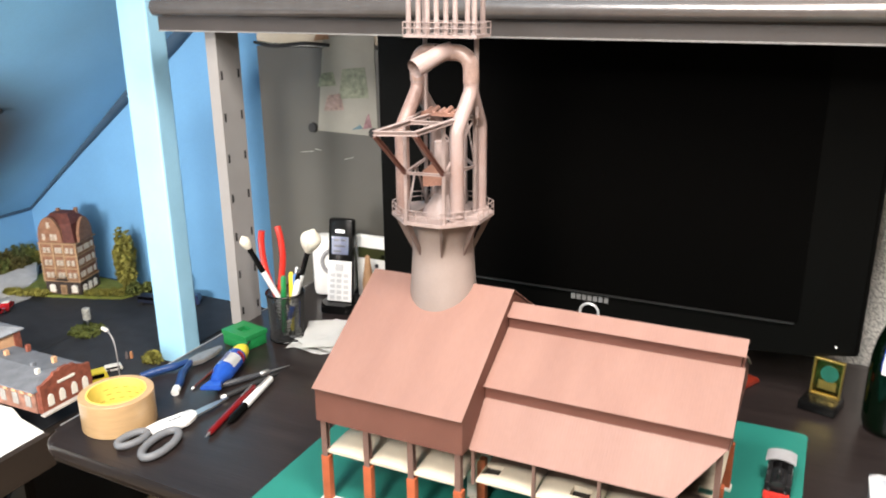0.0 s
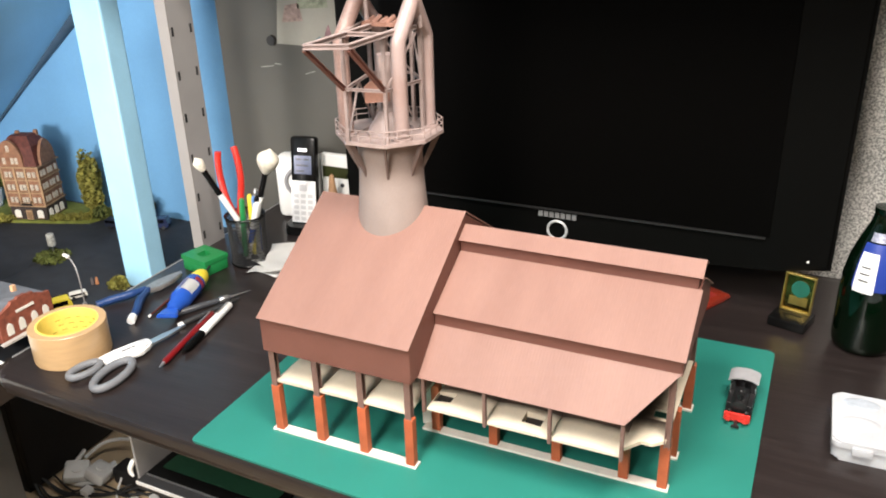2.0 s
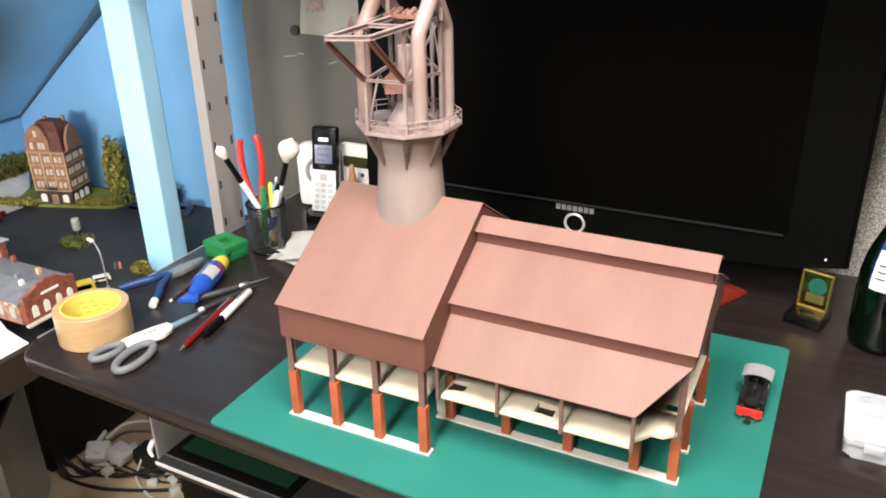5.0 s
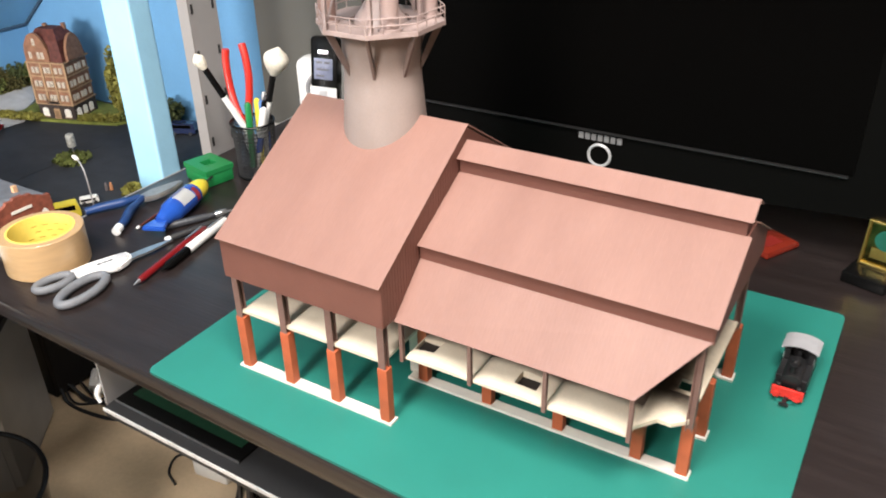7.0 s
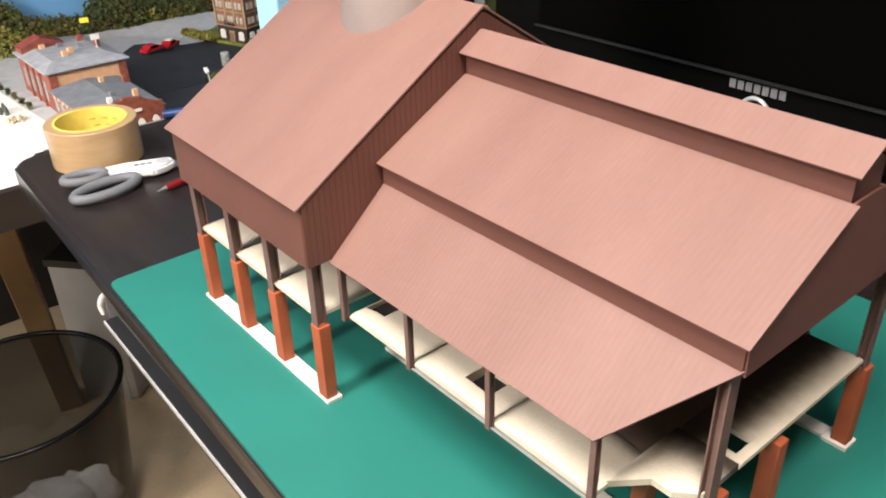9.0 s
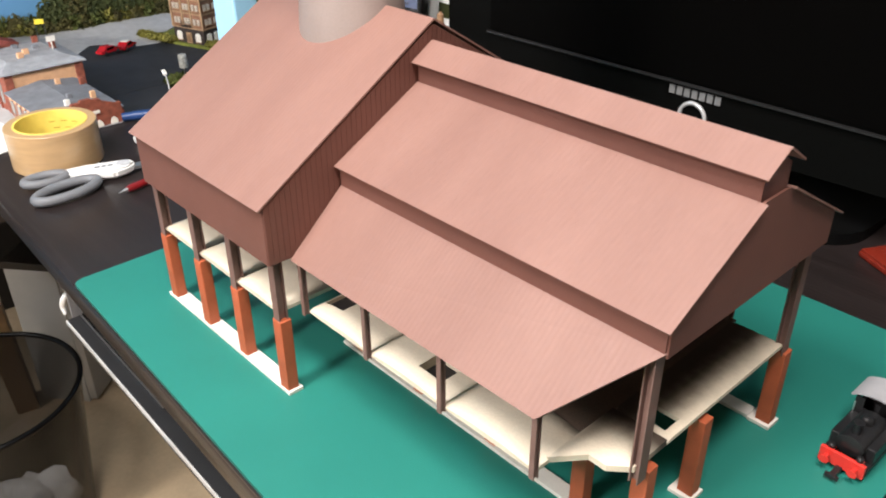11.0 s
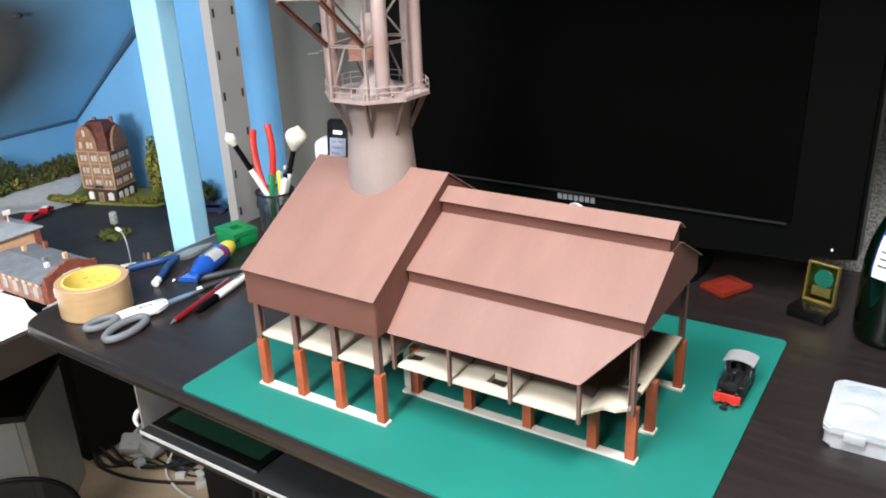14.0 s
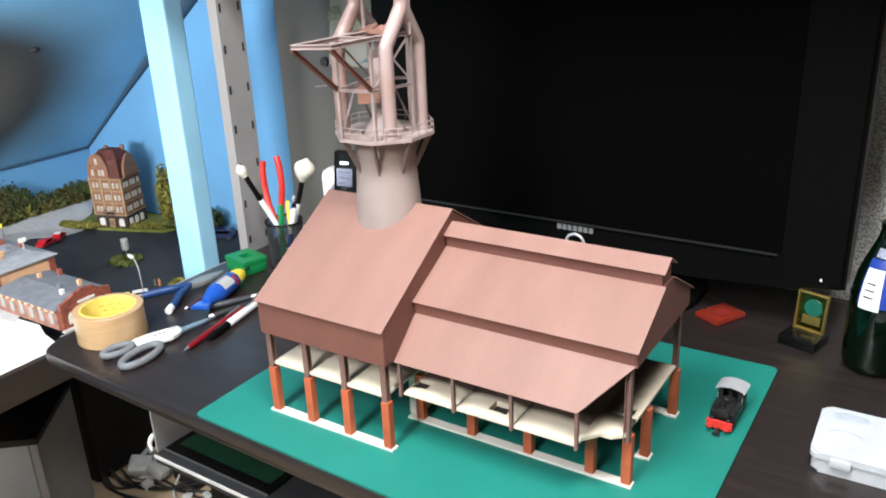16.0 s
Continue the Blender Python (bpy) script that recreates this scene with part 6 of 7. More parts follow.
for k in range(4):
    j = (k + 1) % 4
    bm.faces.new((A[k], A[j], C[j], C[k])); bm.faces.new((C[k], C[j], E[j], E[k]))
hr = part("hall_roof", bm, GROOF, fw, "light grey hipped roof")
for x, y, m_, hh in ((0.045, 0.045, TAN, 0.088), (0.060, 0.062, TAN, 0.088), (0.030, 0.125, TAN, 0.086), (0.085, 0.085, GROOFD, 0.085), (0.112, 0.075, RBRICK, 0.092), (0.058, 0.115, GROOFD, 0.085), (0.10, 0.13, RBRICK, 0.090)):
    bm = B(); box(bm, x, x + 0.010, y, y + 0.008, 0.073, hh, 0.0006)
    part("chimney", bm, m_, hr)
bm = B(); box(bm, 0.103, 0.119, 0.060, 0.0615, 0.094, 0.104); box(bm, 0.1102, 0.1118, 0.060, 0.0615, 0.072, 0.0945)
part("roof_sign", bm, WINW, hr, "small white roof sign")
bm = B(); box(bm, 0.0, 0.075, 0.135, 0.17, 0.0715, 0.083)
part("rear_block", bm, RBRICK, fw)
bm = B(); prism(bm, [(-0.002, 0), (0.077, 0), (0.0375, 0.014)], 0.037, Matrix.Translation((0, 0.171, 0.0831)) @ XZ)
part("rear_roof", bm, mat("red_roof", (0.26, 0.06, 0.045), 0.7, vary=0.2, scale=90), fw, "dull red gabled roof")
for k in range(4):
    bm = B(); box(bm, -0.0012, 0.0004, 0.022 + 0.037 * k, 0.036 + 0.037 * k, 0.014, 0.050)
    part("side_window", bm, PANE, fw, "grey side window")
for k in range(3):
    bm = B(); box(bm, -0.003, 0.0005, 0.040 + 0.037 * k, 0.046 + 0.037 * k, 0.0, 0.067)
    part("brick_pier", bm, RBRICK, fw)
# annex towards the desk
an = thing("brick_works_annex", "low red brick model annex with slate roof and stepped gable", "model building", FW)
AX0, AX1, AY0, AY1 = 0.000, 0.112, -0.215, -0.007
bm = B(); box(bm, AX0, AX1, AY0, AY1, 0, 0.0395)
part("annex_wall", bm, RBRICK, an, "red brick wall")
bm = B(); box(bm, AX0 - 0.0022, AX0 - 0.0002, AY0 + 0.008, AY1 - 0.004, 0.0, 0.0392)
lw_ = part("side_wall", bm, mat("weathered_brick", (0.34, 0.165, 0.115), 0.8, vary=0.25, scale=60), an, "weathered pale red side wall")
for k in range(6):
    bm = B(); box(bm, AX0 - 0.0034, AX0 - 0.0023, AY0 + 0.020 + 0.032 * k, AY0 + 0.034 + 0.032 * k, 0.010, 0.032)
    part("side_window", bm, PANE, lw_, "grey window")
for k in range(9):
    bm = B(); box(bm, AX0 - 0.0048, AX0 - 0.0023, AY0 + 0.012 + 0.021 * k, AY0 + 0.022 + 0.021 * k, 0.0340, 0.0388)
    part("cornice_block", bm, TAN, lw_, "tan cornice block")
bm = B()
A = [bm.verts.new((x, y, 0.0400)) for x, y in ((AX0 - 0.006, AY0 + 0.006), (AX1 + 0.004, AY0 + 0.006), (AX1 + 0.004, AY1), (AX0 - 0.006, AY1))]
C = [bm.verts.new((v.co.x, v.co.y, 0.0422)) for v in A]
E = [bm.verts.new((x, y, 0.0500)) for x, y in (((AX0 + AX1) / 2, AY0 + 0.055), ((AX0 + AX1) / 2, AY1))]
bm.faces.new(A[::-1])
for k in range(4):
    bm.faces.new((A[k], A[(k + 1) % 4], C[(k + 1) % 4], C[k]))
bm.faces.new((C[0], C[1], E[0])); bm.faces.new((C[1], C[2], E[1], E[0])); bm.faces.new((C[2], C[3], E[1])); bm.faces.new((C[3], C[0], E[0], E[1]))
ar = part("annex_roof", bm, GROOFD, an, "dark slate hipped roof")
for x, y, m_ in ((0.070, -0.045, TAN), (0.105, -0.060, RBRICK), (0.088, -0.150, TAN), (0.055, -0.135, GROOFD), (0.040, -0.165, WINW)):
    bm = B(); box(bm, x, x + 0.008, y, y + 0.007, 0.043, 0.057, 0.0005)
    part("chimney", bm, m_, ar)
st = [(0, 0), (0.108, 0), (0.108, 0.053), (0.100, 0.053), (0.078, 0.062), (0.076, 0.066), (0.064, 0.066), (0.062, 0.069), (0.046, 0.069), (0.044, 0.066), (0.032, 0.066), (0.030, 0.062), (0.008, 0.053), (0, 0.053)]
bm = B(); prism(bm, st, 0.007, Matrix.Translation((AX0, AY0 + 0.003, 0)) @ XZ)
ag = part("stepped_gable", bm, RBRICK, an, "stepped red brick gable")
for x in (0.012, 0.036, 0.062, 0.086):
    bm = B(); prism(bm, [(x, 0.010), (x + 0.012, 0.010), (x + 0.012, 0.026), (x + 0.009, 0.031), (x + 0.006, 0.0325), (x + 0.003, 0.031), (x, 0.026)], 0.0012, Matrix.Translation((AX0, AY0 - 0.0042, 0)) @ XZ)
    part("arched_window", bm, WINW, ag, "white arched window")
bm = B(); box(bm, AX0 + 0.036, AX0 + 0.072, AY0 - 0.0062, AY0 - 0.0042, 0.044, 0.0485)
part("sign_bar", bm, WINW, ag, "pale sign bar")
bm = B(); box(bm, AX0 - 0.006, AX1 + 0.006, AY0 - 0.014, AY0 - 0.004, 0, 0.003)
part("step", bm, mat("pale_stone", (0.5, 0.46, 0.42), 0.8), an)

# vehicles


def car(name, label, x, y, rot, paint, L=0.052, w=0.020, h=0.017, van=False, z=LZ):
    t = thing(name, label, "model car", pose(x, y, z, 0, 0, rot))
    bm = B()
    if van:
        side = [(0, 0.004), (L, 0.004), (L, h * 0.55), (L * 0.93, h), (L * 0.03, h), (0, h * 0.8)]
    else:
        side = [(0, 0.004), (L, 0.004), (L, h * 0.5), (L * 0.74, h * 0.58), (L * 0.62, h), (L * 0.26, h), (L * 0.12, h * 0.6), (0, h * 0.55)]
    prism(bm, side, w, Matrix.Translation((0, w / 2, 0)) @ XZ)
    bmesh.ops.bevel(bm, geom=list(bm.edges), offset=0.0009, segments=2, affect="EDGES")
    part("body", bm, paint, t, smooth=True)
    for s in (-1, 1):
        bm = B(); box(bm, L * (0.05 if van else 0.28), L * (0.85 if van else 0.62), s * w * 0.5, s * (w * 0.5 + 0.0004), h * 0.62, h * 0.9)
        part("side_window", bm, SCREEN, t)
        for x_ in (0.2, 0.8):
            bm = B(); cyl(bm, (L * x_, s * (w / 2 - 0.003), 0.004), (L * x_, s * (w / 2 + 0.0006), 0.004), 0.004, n=14)
            part("wheel", bm, BLACKM, t)
    return t


CARRED = mat("car_red", (0.42, 0.014, 0.02), 0.25, vary=0.04, coat=0.4)
car("model_car", "small red model car parked by the layout road", -1.118, 0.384, 110, CARRED, z=climb(-1.118, 0.384, False) + 0.001)
rc = car("model_car", "small red model car with a white roof by the hedge", -1.143, 0.440, 128, CARRED, z=climb(-1.143, 0.440, False) + 0.001)
bm = B(); box(bm, 0.016, 0.030, -0.007, 0.007, 0.0171, 0.0186, 0.0005)
part("roof_panel", bm, WINW, rc, "white roof panel")
car("model_van", "dark blue model van parked by the blue wall", -0.848, 0.664, 24, mat("car_navy", (0.012, 0.02, 0.06), 0.25, vary=0.05, coat=0.4), 0.058, 0.024, 0.026, True)
car("model_van", "dark model van parked under the small trees", -0.936, 0.640, 10, mat("car_dark", (0.016, 0.02, 0.035), 0.3, vary=0.05), 0.06, 0.024, 0.022, True)
car("model_truck", "yellow model lorry beside the works", -0.713, 0.262, 60, MATS["yellow_plastic"], 0.052, 0.022, 0.030, True)
ys = thing("yellow_sign", "small yellow signboard on two thin posts behind the works", "model sign", pose(-1.03, 0.257, WZ, 0, 0, 70))
bm = B(); box(bm, -0.008, 0.008, -0.0008, 0.0008, 0.090, 0.099, 0.0003)
part("board", bm, MATS["yellow_plastic"], ys)
for x_ in (-0.008, 0.008):
    bm = B(); cyl(bm, (x_, 0.0012, 0), (x_ * 0.85, 0.0012, 0.097), 0.0005, n=6)
    part("post", bm, DARKG, ys)
car("model_van", "white model van at the kerb", -0.724, 0.333, 55, WINW, 0.032, 0.015, 0.014, True)

# island bush with an advertising column, and street lamps
bm = B(); foliage(bm, (-0.912, 0.460, LZ + 0.004), (0.034, 0.034, 0.009), 1000, 0.004, rnd, 0.6)
tagged(part("island_bush", bm, LEAFM), "flat round patch of green model shrubs", "shrubs", kind="stuff")
bm = B(); foliage(bm, (-0.678, 0.413, LZ + 0.006), (0.020, 0.020, 0.012), 500, 0.004, rnd, 0.6)
tagged(part("kerb_bush", bm, LEAFY), "small yellow-green model bush at the kerb", "bush", kind="stuff")
ac = thing("advertising_column", "small white and grey model advertising column on a post", "model sign", pose(-0.9175, 0.470, LZ))
bm = B(); cyl(bm, (0, 0, 0.0), (0, 0, 0.03), 0.0014, n=8)
part("post", bm, SILVER, ac)
bm = B(); lathe(bm, [(0.0005, 0.026), (0.008, 0.026), (0.0085, 0.028), (0.0085, 0.048), (0.0075, 0.052), (0.0005, 0.053)], 20)
part("drum", bm, mat("drum_grey", (0.55, 0.55, 0.5), 0.5, vary=0.25, scale=200), ac, smooth=True)


def street_lamp(x, y, rot, h):
    t = thing("street_lamp", "curved grey model street lamp", "street lamp", pose(x, y, LZ, 0, 0, rot))
    bm = B(); tube(bm, curve_pts([(0, 0, 0), (0, 0, h * 0.55), (-0.004, 0, h * 0.82), (-0.016, 0, h * 0.96), (-0.028, 0, h)], 5), 0.0013, 8)
    part("mast", bm, GREYMETAL, t, smooth=True)
    bm = B(); box(bm, -0.045, -0.026, -0.0032, 0.0032, h - 0.002, h + 0.003, 0.001)
    part("lamp_head", bm, WINW, t)
    bm = B(); cyl(bm, (0, 0, 0), (0, 0, 0.004), 0.004, n=12)
    part("foot", bm, GREYMETAL, t)


street_lamp(-0.683, 0.3305, -17, 0.090)
# tufts and posts along the edge of the white ground
for k in range(7):
    x, y = -1.10 + 0.036 * k, 0.084 + 0.002 * k
    bm = B(); foliage(bm, (x, y, WZ + 0.008), (0.0048, 0.0045, 0.006), 60, 0.0025, rnd, 0.6)
    tagged(part("kerb_tuft", bm, LEAFO if k % 3 else LEAFD), "small dark tuft of scrub beside the white ground", "bush", group="kerb tufts")
bm = B()
for k in range(26):
    p = Vector((-0.850 + rnd.gauss(0, 0.010), 0.060 + rnd.gauss(0, 0.007), WZ + 0.003 + abs(rnd.gauss(0, 0.0012))))
    box(bm, -0.0025, 0.0025, -0.002, 0.002, -0.002, 0.002, m=Matrix.Translation(p) @ pose(0, 0, 0, rnd.uniform(0, 60), rnd.uniform(0, 60), rnd.uniform(0, 180)))
tagged(part("rubble_pile", bm, mat("pale_rubble", (0.62, 0.52, 0.33), 0.8, vary=0.2, scale=200)), "little heap of pale yellow model rubble", "rubble", kind="stuff")
# plain little figures
for x, y, c in ((-0.7265, 0.4035, (0.5, 0.22, 0.1)), (-0.733, 0.398, (0.12, 0.1, 0.1)), (-0.905, 0.060, (0.06, 0.07, 0.05)), (-0.895, 0.052, (0.1, 0.09, 0.08)), (-0.885, 0.059, (0.07, 0.08, 0.06))):
    bm = B(); lathe(bm, [(0.0005, 0), (0.0035, 0.0), (0.0030, 0.010), (0.0018, 0.0145), (0.0005, 0.016)], 10, pose(x, y, (LZ if y > 0.2 else WZ) + 0.001))
    tagged(part("plain_figurine", bm, mat("figurine_%d" % round(1000 * sum(c)), c, 0.7), smooth=True), "tiny plain model figurine on the layout", "figurine")
bm = B(); foliage(bm, (-0.735, -0.055, WZ + 0.004), (0.030, 0.022, 0.008), 700, 0.004, rnd, 0.6)
tagged(part("green_patch", bm, LEAFM), "patch of green scatter on the white ground", "shrubs", kind="stuff")

# ---- below the desk ----
TR = pose(-0.2, -0.0365, 0, 0, 0, -1.2)
tray = thing("keyboard_tray", "black pull-out keyboard tray with a white front edge under the desk", "keyboard tray", TR)
bm = B(); box(bm, 0.0, 0.99, 0.0, 0.36, -0.119, -0.106, 0.0008)
part("tray_board", bm, BLACKM, tray)
bm = B(); box(bm, 0.0, 0.99, -0.0014, -0.0001, -0.1110, -0.1062)
part("edge_strip", bm, mat("pale_edge", (0.66, 0.65, 0.63), 0.4), tray, "white edge strip")
bm = B(); box(bm, -0.0035, -0.0005, 0.006, 0.33, -0.119, -0.026); box(bm, -0.0035, 0.02, 0.006, 0.33, -0.026, -0.0235)
part("side_bracket", bm, GREYMETAL, tray, "grey steel slide bracket")
pad = thing("graphics_tablet", "flat black tablet with a dark green screen on the tray", "tablet", TR @ pose(0, 0, -0.1058))
bm = B(); box(bm, 0.004, 0.200, 0.014, 0.171, 0.0, 0.0035, 0.001)
part("case", bm, BLACKP, pad)
bm = B(); box(bm, 0.016, 0.188, 0.030, 0.140, 0.0034, 0.0040)
part("screen", bm, mat("dark_green_screen", (0.010, 0.036, 0.020), 0.25, vary=0.05, scale=20), pad, "dark green screen")
bm = B(); box(bm, 0.0045, 0.1995, 0.0128, 0.0139, 0.0005, 0.0028)
part("front_strip", bm, SILVER, pad, "silver front strip")

ub = thing("under_layout_cabinet", "grey-beige cabinet standing askew on the floor under the layout", "cabinet", pose(-0.857, 0.137, -0.73, 0, 0, 130))
bm = B(); box(bm, 0.0, 0.240, 0.0172, 0.120, 0.0, 0.316, 0.002)
part("carcass", bm, mat("grey_beige", (0.46, 0.445, 0.41), 0.6, vary=0.06, scale=10), ub)
bm = B(); box(bm, 0.0015, 0.2385, 0.0, 0.0170, 0.008, 0.314, 0.002)
part("door", bm, mat("grey_beige_door", (0.40, 0.375, 0.335), 0.6, vary=0.06, scale=10), ub)
bm = B(); box(bm, -0.004, 0.244, -0.004, 0.124, 0.3162, 0.332, 0.002)
part("top", bm, mat("dark_cabinet_top", (0.030, 0.021, 0.014), 0.6, vary=0.15, scale=20), ub, "dark brown top board")
# unlit depth under the layout, given as an added dark board
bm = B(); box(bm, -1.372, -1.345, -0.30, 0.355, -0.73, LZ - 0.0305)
tagged(part("layout_back_board", bm, mat("dark_shade_board", (0.018, 0.015, 0.012), 0.7, vary=0.15, scale=20)), "dark board added for the shade under the layout", "board", kind="structure")
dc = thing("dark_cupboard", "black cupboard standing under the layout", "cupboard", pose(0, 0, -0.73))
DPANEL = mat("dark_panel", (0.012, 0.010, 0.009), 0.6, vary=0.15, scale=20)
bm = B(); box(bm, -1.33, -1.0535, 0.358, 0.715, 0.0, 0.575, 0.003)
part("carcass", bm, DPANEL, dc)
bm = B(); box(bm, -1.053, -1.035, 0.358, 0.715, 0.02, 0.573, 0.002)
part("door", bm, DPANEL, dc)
bm = B()
la, lb = Vector((-0.678, -0.036, -0.151)), Vector((-0.948, 0.028, -0.728))
ld = (lb - la)
box(bm, -0.021, 0.021, -0.021, 0.021, 0.0, ld.length, 0.002, Matrix.Translation(la) @ ld.to_track_quat("Z", "Y").to_matrix().to_4x4())
tagged(part("layout_leg", bm, mat("pine", (0.34, 0.21, 0.10), 0.6, vary=0.12, scale=20, stretch=(1, 1, 0.15))), "slanting pine trestle leg under the layout board", "leg", kind="structure")

# waste bin with paper
bn = thing("waste_bin", "black translucent plastic waste bin with crumpled paper", "waste bin", pose(-0.61, -0.095, -0.73))
SMOKE = mat("smoked_plastic", (0.005, 0.005, 0.005), 0.10, vary=0.0, bump=0, alpha=0.60, spec=0.3)
bm = B(); lathe(bm, [(0.0005, 0.0), (0.115, 0.0), (0.118, 0.004), (0.153, 0.305), (0.150, 0.305), (0.115, 0.006), (0.0005, 0.006)], 56)
part("bucket", bm, SMOKE, bn, smooth=True)
bm = B(); tube(bm, [(0.153 * math.cos(2 * math.pi * k / 56), 0.153 * math.sin(2 * math.pi * k / 56), 0.308) for k in range(56)], 0.0045, 10, closed=True)
part("rim", bm, BLACKP, bn, smooth=True)
rnd = random.Random(8)
for k, (x, y, z, s) in enumerate(((-0.610, -0.062, -0.676, 0.056), (-0.67, -0.12, -0.69, 0.04), (-0.62, -0.15, -0.69, 0.04))):
    bm = B()
    bmesh.ops.create_icosphere(bm, subdivisions=3, radius=s)
    for v in bm.verts:
        v.co *= 1 + 0.45 * (noise.noise(v.co * 26 + Vector((k * 7, 0, 0))) + 0.5 * noise.noise(v.co * 60))
        v.co.z *= 0.6
    o = part("paper_ball", bm, WHITEPAPER)
    o.location = (x, y, z)
    tagged(o, "crumpled white paper in the waste bin", "paper")


# cables and plugs on the floor
def cable(name, label, pts, r, material):
    bm = B(); tube(bm, curve_pts(pts, 8), r, 8)
    return tagged(part(name, bm, material, smooth=True), label, "cable")


FZ = -0.724
cable("black_cable", "black cable looping across the floor", [(-1.03, 0.36, FZ + 0.03), (-1.0, 0.355, FZ), (-0.90, 0.362, FZ), (-0.80, 0.40, FZ), (-0.74, 0.43, FZ), (-0.69, 0.455, FZ)], 0.0042, BLACKM)
cable("black_cable", "black cable looping across the floor", [(-1.03, 0.38, FZ + 0.03), (-0.97, 0.39, FZ), (-0.88, 0.41, FZ + 0.006), (-0.80, 0.46, FZ + 0.02), (-0.74, 0.50, FZ + 0.05), (-0.70, 0.53, FZ + 0.1)], 0.0036, BLACKM)
cable("white_cable", "white flex lying on the floor", [(-1.02, 0.50, FZ + 0.03), (-1.005, 0.43, FZ + 0.01), (-0.965, 0.420, FZ + 0.004), (-0.92, 0.445, FZ + 0.01), (-0.90, 0.49, FZ + 0.03)], 0.0055, WHITEP)
cable("white_cable", "white flex curving up behind the plugs", [(-0.985, 0.47, FZ + 0.04), (-0.97, 0.53, FZ + 0.05), (-0.90, 0.56, FZ + 0.05), (-0.86, 0.53, FZ + 0.02), (-0.88, 0.50, FZ + 0.01)], 0.0045, WHITEP)
cable("white_cable", "thin white flex trailing to the adapter", [(-0.87, 0.47, FZ + 0.02), (-0.84, 0.42, FZ + 0.002), (-0.76, 0.39, FZ), (-0.68, 0.385, FZ), (-0.58, 0.385, FZ + 0.01)], 0.0030, WHITEP)
cable("thin_cable", "thin dark cable curling over the floor", [(-0.60, 0.30, FZ - 0.003), (-0.64, 0.32, FZ - 0.003), (-0.655, 0.36, FZ), (-0.61, 0.385, FZ), (-0.56, 0.37, FZ), (-0.53, 0.36, FZ + 0.01)], 0.0025, BLACKM)
for k in range(3):
    cable("black_cable", "thin black cable tangled on the floor", [(-1.03, 0.37 + 0.02 * k, FZ + 0.02), (-0.99 + 0.02 * k, 0.365 + 0.015 * k, FZ + 0.004 * k), (-0.93, 0.40 + 0.02 * k, FZ + 0.003), (-0.87 + 0.03 * k, 0.43, FZ + 0.006 * k), (-0.83, 0.47 - 0.02 * k, FZ + 0.01), (-0.79 + 0.02 * k, 0.44 + 0.02 * k, FZ), (-0.72, 0.47, FZ + 0.01 * k)], 0.0026, BLACKM)
for x, y, r in ((-0.80, 0.43, 30), (-0.76, 0.455, -20), (-0.73, 0.43, 60)):
    bm = B(); box(bm, -0.012, 0.012, -0.008, 0.008, 0.0, 0.014, 0.002, pose(x, y, -0.73, 0, 0, r))
    tagged(part("cable_connector", bm, WHITEP, smooth=True), "small white cable connector on the floor", "connector", group="cable connectors")
bm = B(); box(bm, -0.895, -0.80, 0.465, 0.515, -0.73, -0.685, 0.006)
tagged(part("black_adapter", bm, BLACKM, smooth=True), "black mains adapter among the plugs on the floor", "adapter")
bm = B(); box(bm, -0.932, -0.909, 0.396, 0.419, -0.73, -0.708, 0.003)
tagged(part("cable_socket", bm, WHITEP, smooth=True), "small white cube socket on a cable end", "socket")


def plug(x, y, z, rot, s=1.0):
    t = thing("mains_plug", "white mains plug with flex on the floor", "plug", pose(x, y, z, 20, 10, rot))
    bm = B(); box(bm, -0.026 * s, 0.026 * s, -0.024 * s, 0.024 * s, -0.012 * s, 0.016 * s, 0.007 * s)
    part("housing", bm, WHITEP, t, smooth=True)
    bm = B(); cyl(bm, (0, 0, 0.014 * s), (0, 0, 0.02 * s), 0.012 * s, n=16)
    part("face", bm, WHITEP, t)
    bm = B(); cyl(bm, (0.02 * s, 0, 0), (0.05 * s, 0, 0), 0.005 * s, n=10)
    part("strain_relief", bm, WHITEP, t)


plug(-0.9773, 0.4348, -0.700, 40, 1.1)
plug(-0.9229, 0.4540, -0.700, 100, 1.1)
ad = thing("power_adapter", "white boxy power adapter on the floor", "adapter", pose(-0.550, 0.377, -0.73, 0, 0, 6))
bm = B(); box(bm, -0.043, 0.043, -0.031, 0.031, 0.0, 0.040, 0.006)
part("case", bm, WHITEP, ad, smooth=True)
bm = B(); cyl(bm, (0.043, 0, 0.02), (0.058, 0, 0.02), 0.008, n=12)
part("cord_grip", bm, BLACKM, ad)
for x, y, w, h in ((0.016, 0.014, 0.003, 0.010), (0.022, 0.004, 0.008, 0.003), (0.030, 0.012, 0.003, 0.008)):
    bm = B(); box(bm, x, x + w, y, y + h, 0.0398, 0.0404)
    part("print_bar", bm, DARKG, ad)
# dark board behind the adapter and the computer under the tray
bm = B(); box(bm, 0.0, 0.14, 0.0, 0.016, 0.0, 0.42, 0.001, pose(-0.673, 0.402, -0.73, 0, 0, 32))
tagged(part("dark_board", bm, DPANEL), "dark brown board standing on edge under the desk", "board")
pc = thing("computer_case", "black computer case with a cream drive cover under the tray", "computer", pose(-0.198, 0.150, -0.73))
bm = B(); box(bm, 0.0, 0.195, 0.004, 0.44, 0.012, 0.480, 0.004)
part("case", bm, BLACKM, pc)
bm = B(); box(bm, 0.001, 0.194, -0.004, 0.0038, 0.014, 0.478, 0.003)
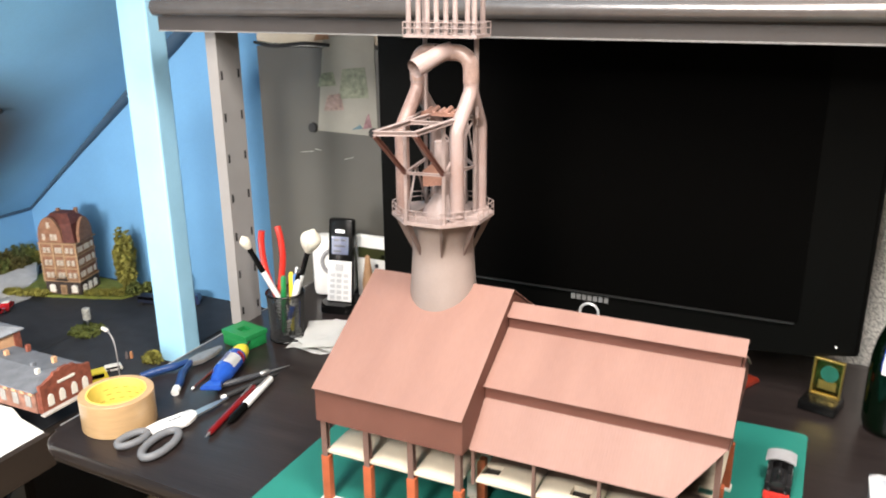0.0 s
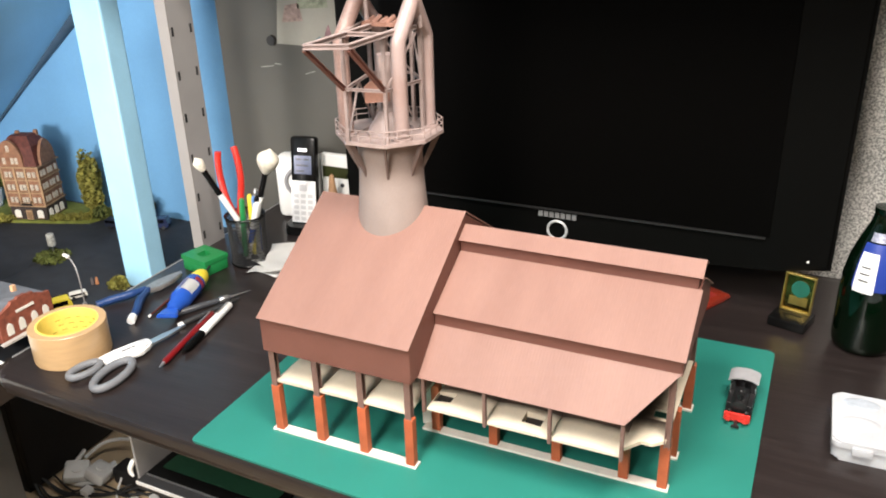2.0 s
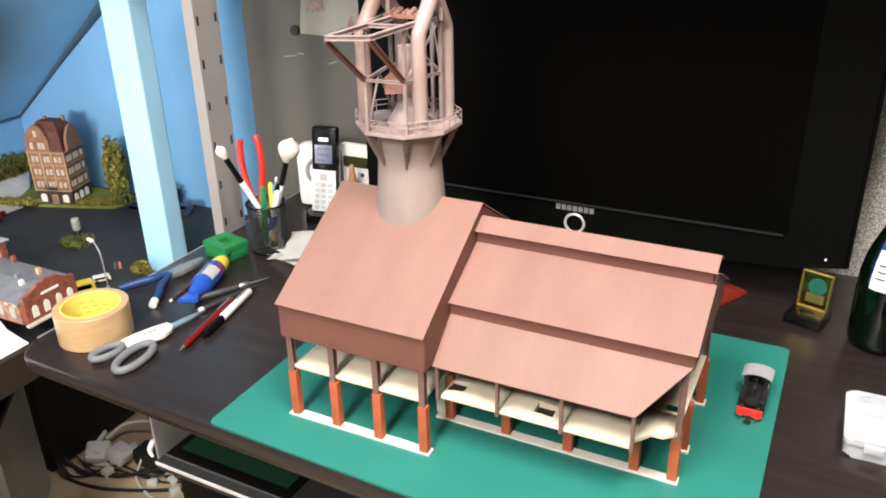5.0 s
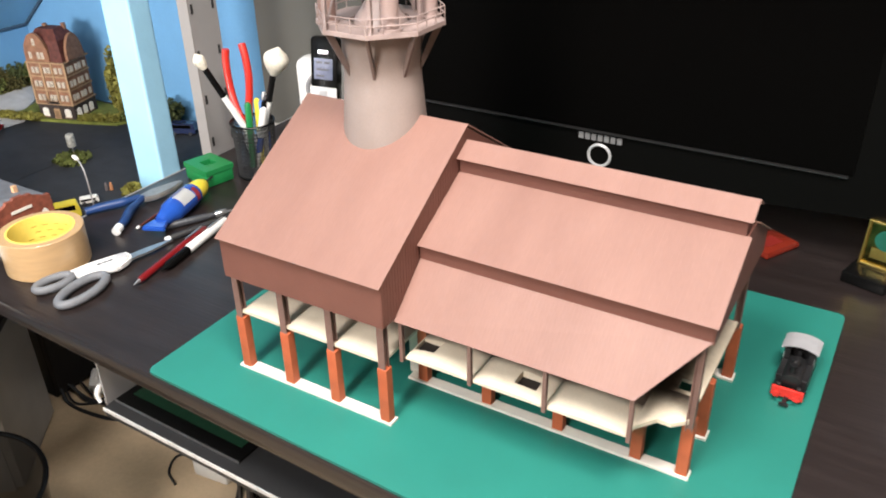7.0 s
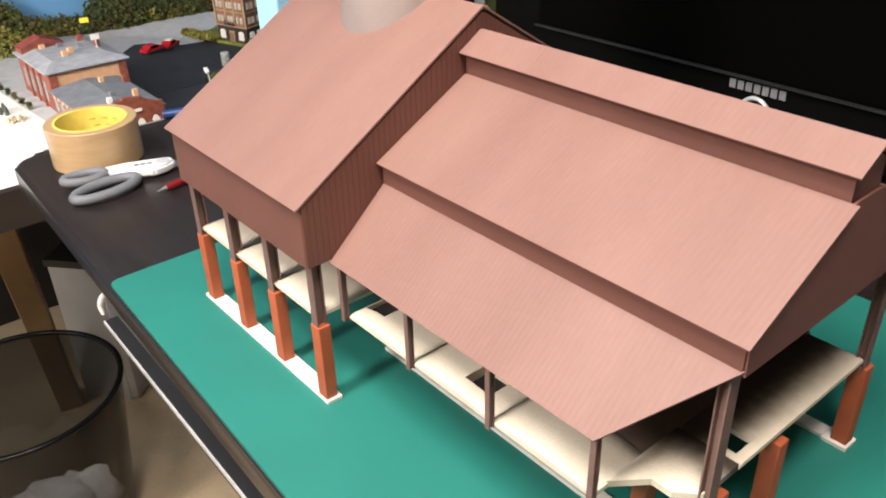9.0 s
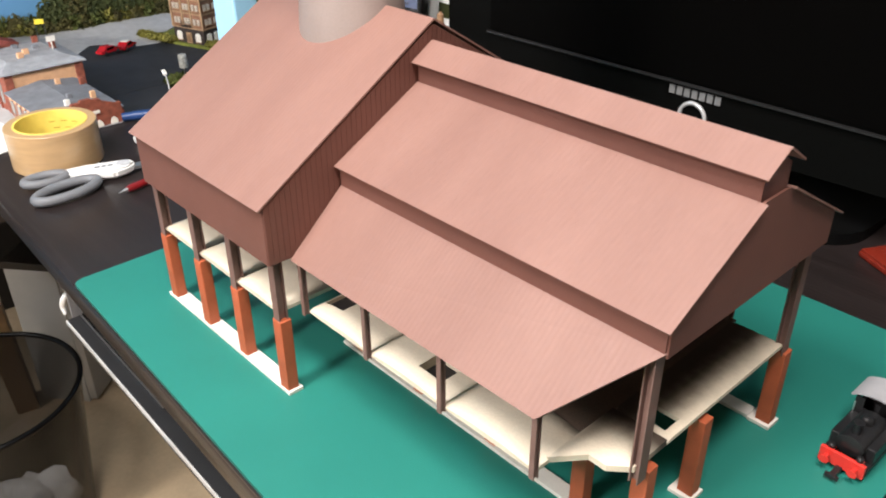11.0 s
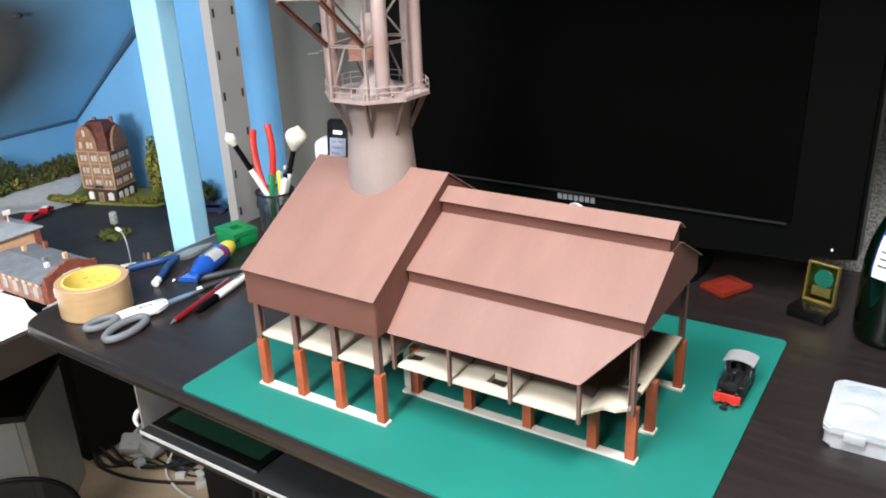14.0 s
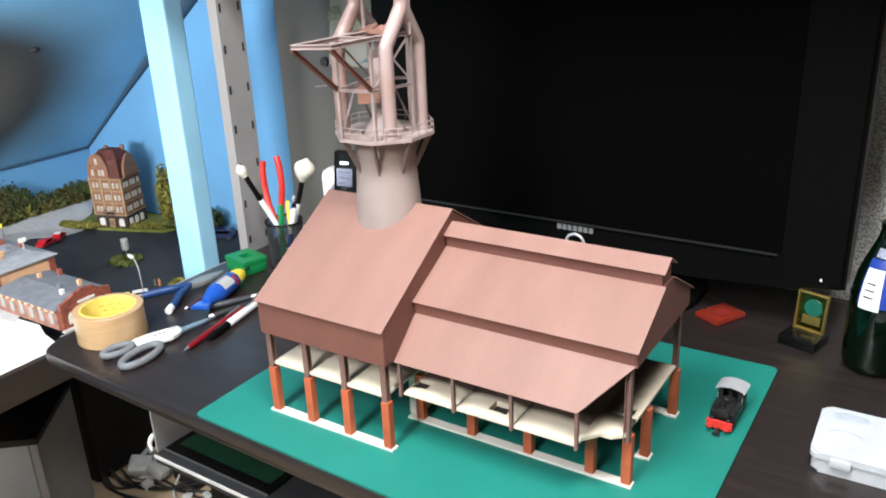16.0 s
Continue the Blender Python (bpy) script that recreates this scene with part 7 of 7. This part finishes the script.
fp = part("front_panel", bm, BLACKP, pc, "glossy black front panel")
bm = B(); box(bm, 0.016, 0.134, -0.0075, -0.0042, 0.384, 0.402, 0.001)
part("drive_cover", bm, mat("cream_plastic", (0.62, 0.57, 0.45), 0.5, vary=0.05), fp, "cream drive cover")
bm = B(); cyl(bm, (0.166, -0.0042, 0.44), (0.166, -0.0065, 0.44), 0.010, n=20)
part("power_button", bm, SILVER, fp)
for x in (0.03, 0.165):
    for y in (0.04, 0.40):
        bm = B(); cyl(bm, (x, y, 0.0), (x, y, 0.0121), 0.014, n=16)
        part("foot", bm, BLACKM, pc)
cable("black_cable", "black cable hanging down in front of the computer case", [(-0.182, 0.132, -0.118), (-0.184, 0.137, -0.22), (-0.188, 0.139, -0.34), (-0.196, 0.137, -0.50), (-0.215, 0.125, -0.66), (-0.25, 0.12, FZ), (-0.33, 0.17, FZ), (-0.42, 0.28, FZ), (-0.485, 0.375, FZ + 0.008)], 0.0052, BLACKM)
cable("black_cable", "thin black cable hanging beside the computer case", [(-0.196, 0.131, -0.118), (-0.193, 0.133, -0.20), (-0.204, 0.136, -0.36), (-0.230, 0.14, -0.60), (-0.27, 0.16, FZ), (-0.36, 0.26, FZ)], 0.0030, BLACKM)
# model wagons on track along the shelf's front edge
tk = thing("model_track", "strip of model railway track lying on the shelf", "model track", pose(0.20, 0.395, 0.5332))
for y in (-0.0082, 0.0082):
    bm = B(); box(bm, 0.0, 0.98, y - 0.0008, y + 0.0008, 0.0024, 0.0050)
    part("rail", bm, SILVER, tk)
bm = B()
for k in range(98):
    box(bm, 0.002 + 0.010 * k, 0.0055 + 0.010 * k, -0.014, 0.014, 0.0, 0.0023)
tagged(part("sleepers", bm, BLACKM, tk), kind="stuff")
for k, (x, h) in enumerate(((0.295, 0.030), (0.402, 0.034), (0.510, 0.038), (0.620, 0.030), (0.735, 0.034), (0.85, 0.034))):
    t = thing("model_wagon", ("dull red model railway van" if k == 1 else "dark model railway wagon") + " standing on the shelf track", "model wagon", pose(x, 0.395, 0.5383), group="wagons on the shelf")
    bm = B(); box(bm, -0.046, 0.046, -0.0145, 0.0145, 0.0115, 0.0115 + h, 0.001)
    bd = part("body", bm, (LBLACK, mat("wagon_red", (0.34, 0.045, 0.04), 0.5, vary=0.12, scale=90), mat("wagon_navy", (0.012, 0.018, 0.04), 0.5, vary=0.1, scale=90), LBLACK, LBLACK, LBLACK)[k], t)
    for j in range(5):
        bm = B(); box(bm, -0.042 + 0.019 * j, -0.0405 + 0.019 * j, -0.0153, -0.0146, 0.0125, 0.0105 + h)
        part("stanchion", bm, LBLACK, bd)
    bm = B(); box(bm, -0.048, 0.048, -0.012, 0.012, 0.008, 0.0114)
    part("underframe", bm, LBLACK, t)
    for w in (-0.032, 0.032):
        bm = B(); cyl(bm, (w, -0.0095, 0.0058), (w, 0.0095, 0.0058), 0.0056, n=16)
        part("wheelset", bm, mat("pale_wheel", (0.35, 0.34, 0.33), 0.4, 0.5), t)

# white strap curling down at the tray's bracket
bm = B()
sp = curve_pts([(-0.2050, -0.0300, -0.080), (-0.2075, -0.0330, -0.087), (-0.2095, -0.0345, -0.095), (-0.2060, -0.0350, -0.103)], 6)
tube(bm, sp, [0.0014 + 0.0022 * math.sin(math.pi * min(1, k / (len(sp) - 1) * 0.75 + 0.2)) for k in range(len(sp))], 10)
tagged(part("cable_strap", bm, WHITEP, smooth=True), "white strap curling down from the tray bracket", "strap")
